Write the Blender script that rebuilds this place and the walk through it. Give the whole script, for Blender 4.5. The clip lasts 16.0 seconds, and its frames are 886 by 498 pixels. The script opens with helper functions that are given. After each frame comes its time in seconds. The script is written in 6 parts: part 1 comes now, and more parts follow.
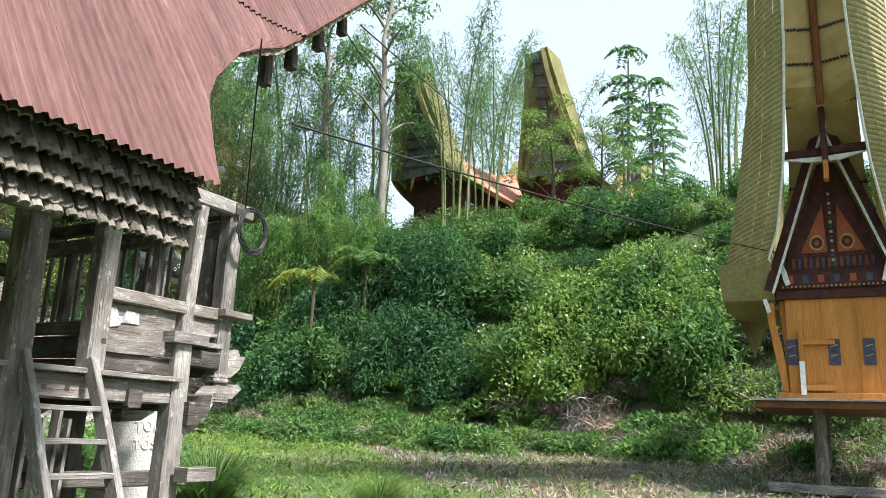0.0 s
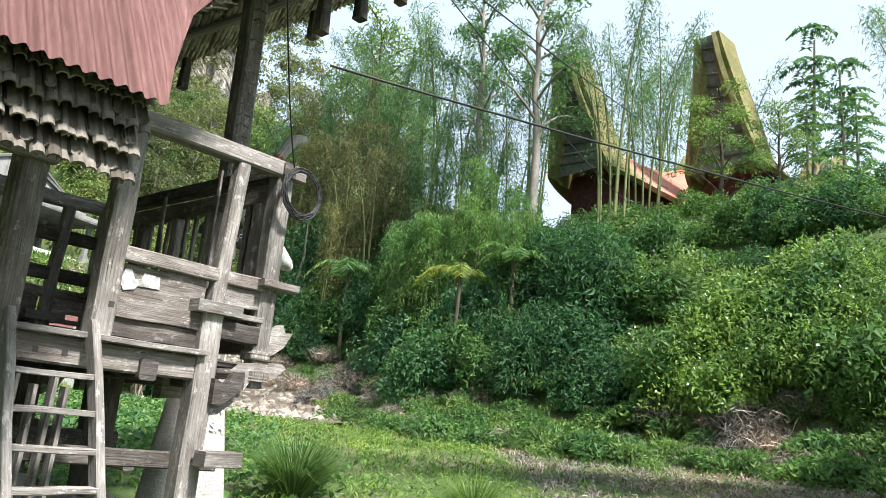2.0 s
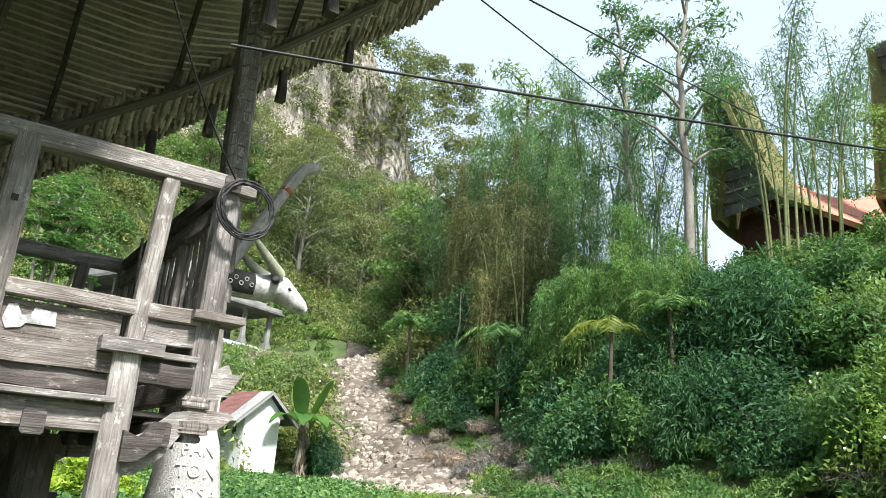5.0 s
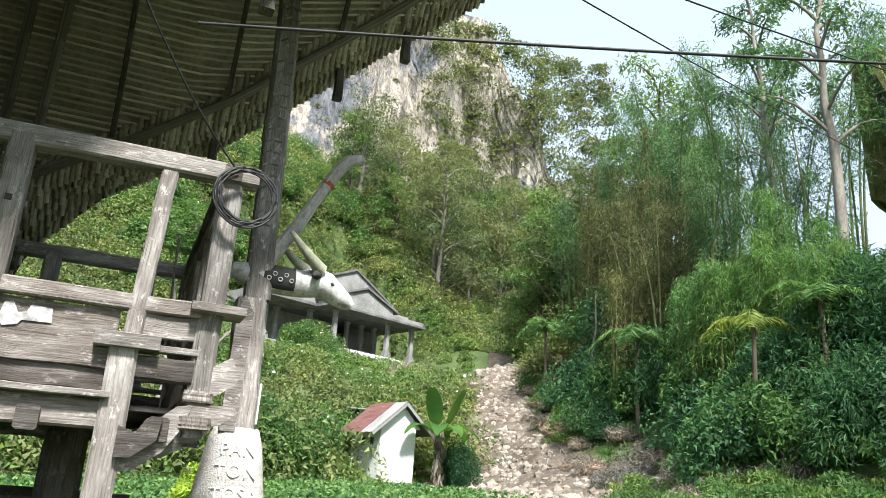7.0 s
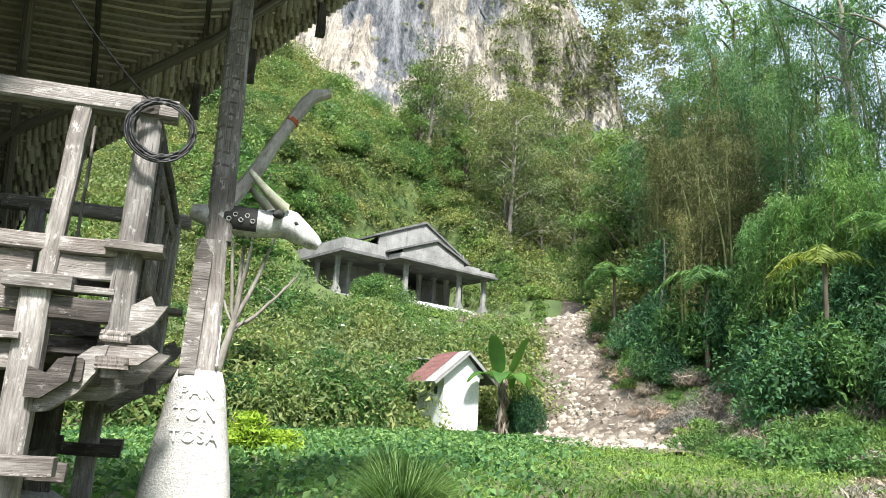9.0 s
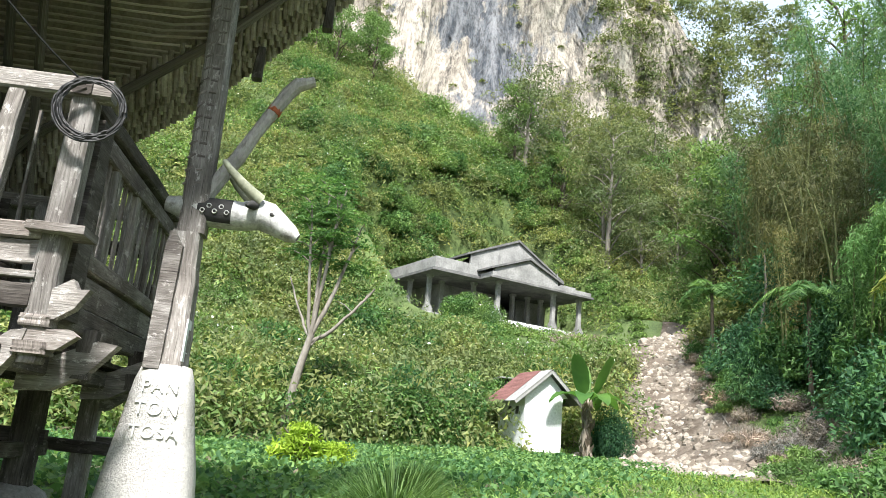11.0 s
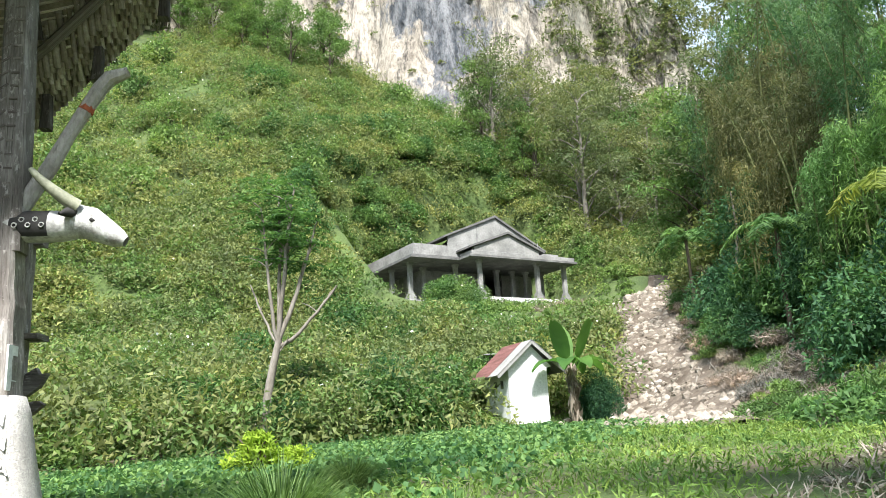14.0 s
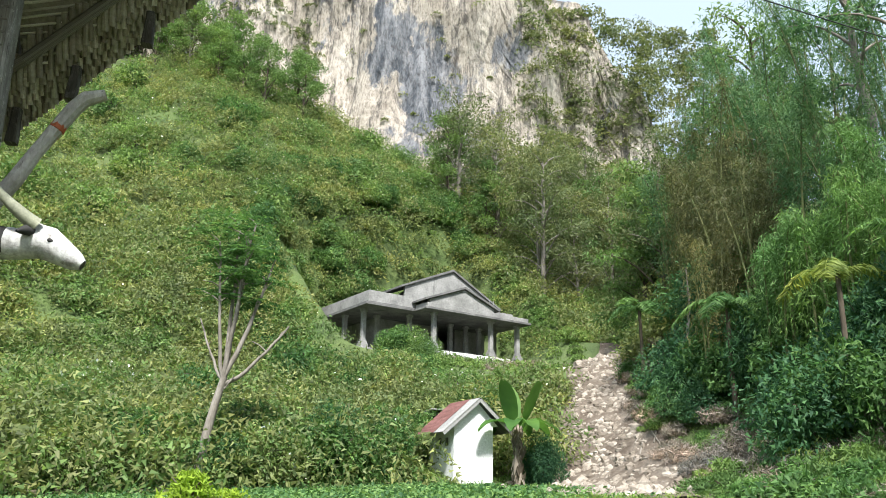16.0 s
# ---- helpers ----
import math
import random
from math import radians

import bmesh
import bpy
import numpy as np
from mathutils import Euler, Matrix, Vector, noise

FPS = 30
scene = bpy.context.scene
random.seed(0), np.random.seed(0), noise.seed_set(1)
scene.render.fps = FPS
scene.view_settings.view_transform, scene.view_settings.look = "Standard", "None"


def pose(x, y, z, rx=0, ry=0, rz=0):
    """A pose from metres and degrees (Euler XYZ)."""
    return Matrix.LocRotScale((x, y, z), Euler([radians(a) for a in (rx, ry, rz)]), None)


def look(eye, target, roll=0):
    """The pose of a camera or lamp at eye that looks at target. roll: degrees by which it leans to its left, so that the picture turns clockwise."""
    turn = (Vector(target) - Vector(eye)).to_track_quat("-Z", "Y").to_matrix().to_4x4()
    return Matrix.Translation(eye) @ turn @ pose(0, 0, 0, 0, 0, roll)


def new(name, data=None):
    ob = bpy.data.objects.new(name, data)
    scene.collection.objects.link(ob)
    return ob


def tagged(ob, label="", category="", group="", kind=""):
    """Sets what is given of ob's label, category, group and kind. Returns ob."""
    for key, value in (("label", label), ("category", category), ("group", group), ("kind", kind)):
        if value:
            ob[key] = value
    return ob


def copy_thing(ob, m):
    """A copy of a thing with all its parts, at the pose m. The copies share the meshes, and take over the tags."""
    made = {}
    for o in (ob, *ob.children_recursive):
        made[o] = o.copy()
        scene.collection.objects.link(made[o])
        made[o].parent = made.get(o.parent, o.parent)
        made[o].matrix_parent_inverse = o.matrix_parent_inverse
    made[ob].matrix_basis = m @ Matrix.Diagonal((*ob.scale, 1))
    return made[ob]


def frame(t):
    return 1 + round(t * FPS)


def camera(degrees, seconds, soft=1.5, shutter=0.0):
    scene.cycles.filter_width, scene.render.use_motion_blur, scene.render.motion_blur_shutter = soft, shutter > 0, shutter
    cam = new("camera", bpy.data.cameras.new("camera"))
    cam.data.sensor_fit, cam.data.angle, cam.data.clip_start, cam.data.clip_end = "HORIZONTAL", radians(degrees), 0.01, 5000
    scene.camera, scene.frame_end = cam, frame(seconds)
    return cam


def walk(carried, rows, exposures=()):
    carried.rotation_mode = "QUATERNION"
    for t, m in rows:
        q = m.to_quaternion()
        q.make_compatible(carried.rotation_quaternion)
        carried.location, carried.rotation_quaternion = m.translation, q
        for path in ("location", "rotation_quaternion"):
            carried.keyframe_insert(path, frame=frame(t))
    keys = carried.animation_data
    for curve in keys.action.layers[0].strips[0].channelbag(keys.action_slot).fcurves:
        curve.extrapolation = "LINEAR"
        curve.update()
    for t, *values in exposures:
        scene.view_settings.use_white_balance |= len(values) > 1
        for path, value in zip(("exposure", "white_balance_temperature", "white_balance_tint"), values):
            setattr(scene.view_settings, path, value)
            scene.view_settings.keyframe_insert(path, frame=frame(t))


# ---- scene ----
cam = camera(60.39, 16.0, soft=0.7)
PATH = [
    (0.0, -0.017, -0.018, 1.546, 103.33, -2.11, -13.79),
    (0.5, 0.171, 0.268, 1.562, 103.72, -4.14, -9.74),
    (1.0, 0.494, 0.455, 1.499, 102.00, -4.76, -7.96),
    (1.5, 0.832, 0.719, 1.491, 101.97, -4.61, -3.68),
    (2.0, 1.145, 1.042, 1.520, 102.95, -5.49, -1.22),
    (2.5, 1.488, 1.244, 1.528, 102.07, -5.60, 0.94),
    (3.0, 1.739, 1.545, 1.501, 100.97, -4.95, 2.85),
    (3.5, 1.958, 1.879, 1.518, 102.09, -3.73, 5.09),
    (4.0, 2.238, 2.172, 1.526, 104.48, -3.51, 8.56),
    (6.5, 3.340, 3.394, 1.458, 108.11, -4.38, 21.10),
    (7.0, 3.547, 3.574, 1.467, 107.29, -3.99, 25.36),
    (7.5, 3.707, 3.714, 1.490, 106.53, -3.92, 27.83),
    (8.0, 3.778, 3.967, 1.468, 107.66, -5.02, 26.65),
    (8.5, 4.080, 4.257, 1.443, 108.00, -5.48, 26.13),
    (9.0, 4.345, 4.490, 1.456, 103.34, -3.41, 32.06),
    (9.5, 4.516, 4.804, 1.457, 103.31, -7.42, 36.21),
    (12.0, 5.258, 6.291, 1.336, 105.08, -3.79, 41.97),
    (12.5, 5.381, 6.657, 1.365, 105.84, -3.61, 41.65),
    (13.0, 5.576, 6.819, 1.382, 105.39, -0.74, 41.26),
    (13.5, 5.681, 6.861, 1.398, 104.02, 2.17, 42.21),
    (14.0, 5.674, 6.919, 1.375, 103.43, 3.11, 41.70),
    (14.5, 5.679, 6.930, 1.374, 103.23, 2.89, 40.26),
    (15.0, 5.664, 6.896, 1.383, 103.45, 1.74, 38.78),
    (15.5, 5.641, 6.876, 1.400, 104.83, -0.30, 37.28),
    (16.0, 5.606, 6.875, 1.408, 107.19, -1.03, 37.24),
]
walk(cam, [(t, pose(*p)) for t, *p in PATH], [(0.0, 1.36), (8.4, 1.34), (9.2, 1.50), (12.6, 1.46), (14.0, 1.44), (15.5, 1.38), (16.0, 1.24)])

# ---- light ----
world = bpy.data.worlds.new("sky")
scene.world = world
world.use_nodes = True
wn = world.node_tree.nodes
sky = wn.new("ShaderNodeTexSky")
sky.sky_type = "NISHITA"
sky.sun_disc = False
SUN_AZ, SUN_EL = 138.0, 52.0      # compass degrees clockwise from +y, and height
sky.sun_elevation, sky.sun_rotation = radians(SUN_EL), radians(SUN_AZ)
sky.dust_density, sky.air_density, sky.ozone_density = 2.0, 1.0, 1.0
haze = wn.new("ShaderNodeMix")          # thin white cloud over the blue
haze.data_type = "RGBA"
haze.inputs[0].default_value = 0.62
haze.inputs[7].default_value = (4.8, 5.7, 6.5, 1)
world.node_tree.links.new(sky.outputs[0], haze.inputs[6])
world.node_tree.links.new(haze.outputs[2], wn["Background"].inputs["Color"])
wn["Background"].inputs["Strength"].default_value = 0.101
sun = new("sun", bpy.data.lights.new("sun", "SUN"))
sun.data.energy, sun.data.angle, sun.data.color = 4.5, radians(8), (1.0, 0.975, 0.94)
sd = Vector((math.sin(radians(SUN_AZ)) * math.cos(radians(SUN_EL)), math.cos(radians(SUN_AZ)) * math.cos(radians(SUN_EL)), math.sin(radians(SUN_EL))))
sun.matrix_world = look(sd * 60, (0, 0, 0))

rng = np.random.default_rng(7)


# ---- materials ----
def nodes_of(name):
    m = bpy.data.materials.new(name)
    m.use_nodes = True
    nt = m.node_tree
    return m, nt, nt.nodes["Principled BSDF"]


def ramp(nt, src, stops):
    r = nt.nodes.new("ShaderNodeValToRGB")
    e = r.color_ramp.elements
    while len(e) < len(stops):
        e.new(0.5)
    for k, (p, c) in enumerate(stops):
        e[k].position, e[k].color = p, (*c, 1)
    nt.links.new(src, r.inputs[0])
    return r.outputs[0]


def tex_noise(nt, coord, scale, stretch=(1, 1, 1), detail=6, rough=0.6):
    mp = nt.nodes.new("ShaderNodeMapping")
    mp.inputs["Scale"].default_value = stretch
    nt.links.new(coord, mp.inputs[0])
    n = nt.nodes.new("ShaderNodeTexNoise")
    n.inputs["Scale"].default_value, n.inputs["Detail"].default_value, n.inputs["Roughness"].default_value = scale, detail, rough
    nt.links.new(mp.outputs[0], n.inputs["Vector"])
    return n.outputs[0]


def mixc(nt, fac, a, b, mode="MIX"):
    x = nt.nodes.new("ShaderNodeMix")
    x.data_type, x.blend_type = "RGBA", mode
    for s, v in ((x.inputs[0], fac), (x.inputs[6], a), (x.inputs[7], b)):
        if isinstance(v, (int, float)):
            s.default_value = v
        elif isinstance(v, tuple):
            s.default_value = (*v, 1)
        else:
            nt.links.new(v, s)
    return x.outputs[2]


def bump(nt, bsdf, h, strength, dist=0.01):
    b = nt.nodes.new("ShaderNodeBump")
    b.inputs["Strength"].default_value, b.inputs["Distance"].default_value = strength, dist
    nt.links.new(h, b.inputs["Height"])
    nt.links.new(b.outputs[0], bsdf.inputs["Normal"])


def surface(name, stops, scale, fine, rough=0.85, bmp=0.4, dist=0.01, stretch=(1, 1, 1), stain=None, uv=False, metal=0.0, vary=0.0, spec=0.3, island=0.0):
    """A surface with colour from large noise, grain from fine noise, and stains."""
    m, nt, b = nodes_of(name)
    tc = nt.nodes.new("ShaderNodeTexCoord")
    co = tc.outputs["UV" if uv else "Object"]
    big = tex_noise(nt, co, scale, stretch)
    small = tex_noise(nt, co, fine, stretch, 4, 0.7)
    col = ramp(nt, big, stops)
    g = ramp(nt, small, [(0.25, (0.62, 0.62, 0.62)), (0.7, (1.12, 1.12, 1.12))])
    col = mixc(nt, 1.0, col, g, "MULTIPLY")
    if stain:
        s = tex_noise(nt, co, stain[1], stain[3] if len(stain) > 3 else (1, 1, 1), 5, 0.65)
        fac = ramp(nt, s, [(stain[2], (0, 0, 0)), (stain[2] + 0.12, (1, 1, 1))])
        col = mixc(nt, fac, col, stain[0])
    if island:
        geo = nt.nodes.new("ShaderNodeNewGeometry")
        col = mixc(nt, 1.0, col, ramp(nt, geo.outputs["Random Per Island"], [(0, (1 - island, 1 - island * 1.06, 1 - island * 1.12)), (1, (1 + island * 0.5,) * 3)]), "MULTIPLY")
    if vary:
        oi = nt.nodes.new("ShaderNodeObjectInfo")
        v = ramp(nt, oi.outputs["Random"], [(0, (1 - vary,) * 3), (1, (1 + vary,) * 3)])
        col = mixc(nt, 1.0, col, v, "MULTIPLY")
    nt.links.new(col, b.inputs["Base Color"])
    b.inputs["Roughness"].default_value, b.inputs["Metallic"].default_value = rough, metal
    b.inputs["Specular IOR Level"].default_value = spec
    bump(nt, b, small, bmp, dist)
    return m


def leaf_mat(name, dark, mid, light, trans=0.42, rough=0.6, spec=0.22):
    """Leaves: colour differs leaf by leaf; light passes through."""
    m, nt, b = nodes_of(name)
    geo = nt.nodes.new("ShaderNodeNewGeometry")
    tc = nt.nodes.new("ShaderNodeTexCoord")
    oi = nt.nodes.new("ShaderNodeObjectInfo")
    col = ramp(nt, geo.outputs["Random Per Island"], [(0.0, dark), (0.45, mid), (0.9, light), (1.0, tuple(min(1, c * 1.15) for c in light))])
    patch = ramp(nt, tex_noise(nt, tc.outputs["Object"], 0.9, (1, 1, 1), 3), [(0.3, (0.65, 0.7, 0.7)), (0.7, (1.25, 1.2, 1.05))])
    col = mixc(nt, 1.0, col, patch, "MULTIPLY")
    broad = ramp(nt, tex_noise(nt, tc.outputs["Object"], 0.26, (1, 1, 1), 3), [(0.34, (0.74, 0.86, 0.85)), (0.52, (1.0, 1.0, 1.0)), (0.68, (1.26, 1.14, 1.05))])
    col = mixc(nt, 1.0, col, broad, "MULTIPLY")
    col = mixc(nt, 1.0, col, ramp(nt, oi.outputs["Random"], [(0, (0.78, 0.84, 0.84)), (1, (1.25, 1.18, 1.0))]), "MULTIPLY")
    col = mixc(nt, 1.0, col, (1.0, 1.0, 1.3), "MULTIPLY")
    nt.links.new(col, b.inputs["Base Color"])
    b.inputs["Roughness"].default_value, b.inputs["Specular IOR Level"].default_value = rough, spec
    tr = nt.nodes.new("ShaderNodeBsdfTranslucent")
    nt.links.new(mixc(nt, 1.0, col, (1.22, 1.3, 0.85), "MULTIPLY"), tr.inputs["Color"])
    mx = nt.nodes.new("ShaderNodeMixShader")
    mx.inputs[0].default_value = trans
    nt.links.new(b.outputs[0], mx.inputs[1])
    nt.links.new(tr.outputs[0], mx.inputs[2])
    nt.links.new(mx.outputs[0], nt.nodes["Material Output"].inputs[0])
    return m


def wood(name, dark, mid, light, vary):
    """Bare weathered timber: grey grain along the piece, peeled pale and damp dark blotches, checks."""
    m, nt, b = nodes_of(name)
    tc = nt.nodes.new("ShaderNodeTexCoord")
    co = tc.outputs["UV"]
    col = ramp(nt, tex_noise(nt, co, 2.6, (0.7, 2.6, 1), 5, 0.65), [(0.3, dark), (0.5, mid), (0.68, light)])
    grain = tex_noise(nt, co, 7.0, (0.6, 11, 1), 5, 0.7)
    col = mixc(nt, 0.75, col, ramp(nt, grain, [(0.32, (0.45, 0.44, 0.43)), (0.6, (1.15, 1.15, 1.15))]), "MULTIPLY")
    crack = ramp(nt, tex_noise(nt, co, 5.0, (0.35, 16, 1), 3, 0.5), [(0.30, (0.25, 0.24, 0.23)), (0.37, (1, 1, 1))])
    col = mixc(nt, 0.9, col, crack, "MULTIPLY")
    peel = ramp(nt, tex_noise(nt, co, 4.0, (1.6, 3.2, 1), 7, 0.75), [(0.56, (0, 0, 0)), (0.62, (0.75, 0.75, 0.75))])
    col = mixc(nt, peel, col, tuple(min(1, c * 1.35) for c in light))
    oi = nt.nodes.new("ShaderNodeObjectInfo")
    col = mixc(nt, 1.0, col, ramp(nt, oi.outputs["Random"], [(0, (1 - vary,) * 3), (1, (1 + vary, 1 + vary * 0.95, 1 + vary * 0.9))]), "MULTIPLY")
    nt.links.new(col, b.inputs["Base Color"])
    b.inputs["Roughness"].default_value, b.inputs["Specular IOR Level"].default_value = 0.9, 0.2
    bump(nt, b, grain, 0.8, 0.012)
    return m


M_WOOD = wood("weathered_wood", (0.085, 0.072, 0.064), (0.165, 0.145, 0.132), (0.28, 0.26, 0.245), 0.2)
M_WOODLT = wood("pale_weathered_wood", (0.115, 0.102, 0.093), (0.215, 0.198, 0.184), (0.35, 0.333, 0.316), 0.2)
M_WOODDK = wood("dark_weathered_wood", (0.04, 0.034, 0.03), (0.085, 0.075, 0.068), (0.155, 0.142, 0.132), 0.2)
M_PATCH = surface("flaked_white_paint", [(0.35, (0.24, 0.235, 0.23)), (0.6, (0.58, 0.59, 0.59))], 14, 40, 0.8, 0.4)
M_BAMBOO = surface("old_bamboo", [(0.25, (0.09, 0.08, 0.066)), (0.55, (0.19, 0.17, 0.145)), (0.8, (0.36, 0.33, 0.29))], 3, 20, 0.85, 0.5, 0.006, (1, 1, 1), ((0.05, 0.055, 0.035), 2.2, 0.62), vary=0.1, island=0.5)
# M_BAMBOO's paler copy: bounce light under the verge is put into its colour
M_BAMBOOV = surface("bounce_lit_bamboo", [(0.25, (0.30, 0.265, 0.22)), (0.55, (0.50, 0.45, 0.385)), (0.8, (0.64, 0.585, 0.51))], 3, 20, 0.85, 0.5, 0.006, (1, 1, 1), ((0.14, 0.125, 0.095), 2.2, 0.66), vary=0.1, island=0.45)
M_BAMBOOIN = surface("soffit_bamboo", [(0.25, (0.50, 0.45, 0.40)), (0.55, (0.74, 0.68, 0.62)), (0.8, (0.84, 0.78, 0.72))], 3, 16, 0.8, 0.5, 0.006, (1, 4, 4), uv=True, vary=0.22)
M_RUST = surface("red_rusted_sheet", [(0.2, (0.065, 0.030, 0.026)), (0.42, (0.118, 0.052, 0.046)), (0.6, (0.155, 0.074, 0.067)), (0.8, (0.25, 0.15, 0.135))], 1.7, 16, 0.75, 0.15, 0.004, (5.0, 0.6, 0.4), ((0.085, 0.036, 0.03), 2.4, 0.565, (7, 0.8, 0.3)), vary=0.14)
M_STONE = surface("pillar_stone", [(0.25, (0.42, 0.40, 0.375)), (0.5, (0.56, 0.54, 0.51)), (0.8, (0.66, 0.645, 0.62))], 3, 45, 0.95, 1.0, 0.02, (1, 1, 1), ((0.25, 0.235, 0.20), 2.0, 0.64))
M_BOULDER = surface("grey_boulder", [(0.25, (0.20, 0.19, 0.175)), (0.5, (0.31, 0.295, 0.275)), (0.8, (0.42, 0.405, 0.38))], 3, 30, 0.95, 0.9, 0.02, (1, 1, 1), ((0.12, 0.12, 0.09), 2.5, 0.6))
M_LETTER = surface("white_letter_paint", [(0.3, (0.66, 0.66, 0.64)), (0.7, (0.8, 0.8, 0.78))], 8, 40, 0.8, 0.3)
M_WHITE = surface("white_wall_paint", [(0.3, (0.72, 0.735, 0.74)), (0.7, (0.85, 0.86, 0.86))], 1.2, 14, 0.85, 0.15, 0.01, (1, 1, 1), ((0.58, 0.58, 0.55), 0.9, 0.66, (1.5, 1.5, 0.5)))
M_CONC = surface("bare_concrete", [(0.25, (0.15, 0.15, 0.145)), (0.5, (0.26, 0.26, 0.25)), (0.8, (0.38, 0.38, 0.365))], 0.9, 9, 0.9, 0.3, 0.02, (1, 1, 1), ((0.12, 0.12, 0.115), 0.8, 0.60, (1.5, 1.5, 0.35)))
M_CONCDK = surface("mildewed_concrete", [(0.25, (0.07, 0.07, 0.07)), (0.6, (0.17, 0.17, 0.165)), (0.8, (0.28, 0.28, 0.27))], 1.2, 9, 0.9, 0.3, 0.02)
M_DARK = surface("dark_interior", [(0.3, (0.025, 0.025, 0.025)), (0.7, (0.06, 0.058, 0.055))], 2, 12, 0.9, 0.2)
M_BLACK = surface("black_rubber_cable", [(0.3, (0.012, 0.012, 0.013)), (0.7, (0.03, 0.03, 0.03))], 6, 30, 0.5, 0.1)
M_ORANGE = surface("orange_varnished_board", [(0.25, (0.36, 0.135, 0.022)), (0.5, (0.50, 0.20, 0.04)), (0.8, (0.60, 0.27, 0.07))], 1.2, 14, 0.55, 0.2, 0.004, (4, 4, 0.4), vary=0.06)
M_MAROON = surface("dark_maroon_carving", [(0.25, (0.035, 0.012, 0.010)), (0.5, (0.075, 0.025, 0.022)), (0.8, (0.14, 0.05, 0.04))], 5, 55, 0.7, 0.9, 0.015)
M_REDP = surface("red_carved_panel", [(0.3, (0.28, 0.06, 0.02)), (0.7, (0.42, 0.12, 0.05))], 4, 40, 0.7, 0.4)
M_INK = surface("dark_blue_carving", [(0.3, (0.03, 0.035, 0.06)), (0.7, (0.09, 0.10, 0.15))], 8, 60, 0.7, 0.6)
M_THATCH = surface("yellow_green_roof_lining", [(0.25, (0.25, 0.215, 0.10)), (0.5, (0.34, 0.30, 0.155)), (0.8, (0.43, 0.385, 0.215))], 1.0, 16, 0.75, 0.35, 0.006, (1, 1, 1), ((0.22, 0.20, 0.07), 1.0, 0.64), vary=0.05)
M_WEAVE = surface("woven_bamboo_mat", [(0.25, (0.34, 0.235, 0.10)), (0.5, (0.46, 0.335, 0.16)), (0.8, (0.56, 0.42, 0.22))], 2.0, 60, 0.75, 0.6, 0.006, vary=0.05)
M_REDWOOD = surface("red_brown_beam", [(0.3, (0.13, 0.045, 0.018)), (0.7, (0.24, 0.09, 0.04))], 2, 20, 0.7, 0.3)
M_MOSSROOF = surface("mossy_yellow_roof_edge", [(0.25, (0.11, 0.105, 0.042)), (0.5, (0.19, 0.172, 0.07)), (0.8, (0.28, 0.25, 0.115))], 0.8, 9, 0.9, 0.6, 0.03, (1, 1, 1), ((0.09, 0.115, 0.03), 0.9, 0.60))
M_REDROOF = surface("faded_red_roof", [(0.25, (0.36, 0.11, 0.07)), (0.5, (0.50, 0.19, 0.13)), (0.8, (0.58, 0.29, 0.20))], 0.7, 9, 0.7, 0.3, 0.02)
M_SCREE = surface("scree_soil", [(0.3, (0.07, 0.052, 0.038)), (0.5, (0.13, 0.105, 0.082)), (0.7, (0.21, 0.182, 0.152))], 0.9, 7, 0.95, 0.9, 0.06, (1, 1, 1), ((0.36, 0.325, 0.275), 3.0, 0.60))
M_ROCK = surface("limestone_rubble", [(0.25, (0.20, 0.17, 0.135)), (0.5, (0.34, 0.30, 0.25)), (0.75, (0.52, 0.475, 0.41))], 0.8, 14, 0.95, 0.7, 0.03, vary=0.15, island=0.5)
M_BUFF = surface("chipped_white_paint", [(0.3, (0.28, 0.275, 0.26)), (0.5, (0.50, 0.50, 0.485)), (0.75, (0.64, 0.64, 0.625))], 7, 30, 0.85, 0.6, 0.01, (1, 1, 1), ((0.17, 0.155, 0.135), 6, 0.57))
M_DRIFT = surface("grey_driftwood", [(0.25, (0.24, 0.225, 0.205)), (0.5, (0.38, 0.36, 0.335)), (0.8, (0.52, 0.50, 0.47))], 5, 30, 0.9, 0.8, 0.012, (1, 1, 0.5), ((0.12, 0.105, 0.09), 6, 0.6, (3, 3, 0.6)))
M_HORN = surface("greenish_horn", [(0.3, (0.22, 0.23, 0.16)), (0.7, (0.42, 0.43, 0.32))], 5, 30, 0.6, 0.3)
M_BARK = surface("pale_bark", [(0.25, (0.12, 0.105, 0.088)), (0.5, (0.21, 0.19, 0.162)), (0.8, (0.33, 0.31, 0.275))], 3, 18, 0.95, 0.6, 0.02, (1, 1, 0.3))
M_BARKDK = surface("dark_bark", [(0.25, (0.045, 0.038, 0.028)), (0.6, (0.11, 0.09, 0.065)), (0.8, (0.17, 0.145, 0.11))], 3, 18, 0.95, 0.6, 0.02, (1, 1, 0.3))
M_CULM = surface("green_bamboo_culm", [(0.25, (0.06, 0.085, 0.028)), (0.5, (0.13, 0.15, 0.055)), (0.8, (0.24, 0.23, 0.11))], 1.5, 9, 0.6, 0.2)
M_DRY = leaf_mat("dry_stalks", (0.12, 0.095, 0.068), (0.23, 0.19, 0.14), (0.38, 0.33, 0.265), 0.15, 0.8, 0.1)
L_DARK = leaf_mat("dark_green_leaf", (0.026, 0.074, 0.034), (0.046, 0.12, 0.05), (0.085, 0.185, 0.07))
L_MID = leaf_mat("mid_green_leaf", (0.045, 0.10, 0.03), (0.085, 0.175, 0.046), (0.14, 0.25, 0.072))
L_LIGHT = leaf_mat("light_green_leaf", (0.075, 0.13, 0.034), (0.12, 0.20, 0.054), (0.18, 0.275, 0.085))
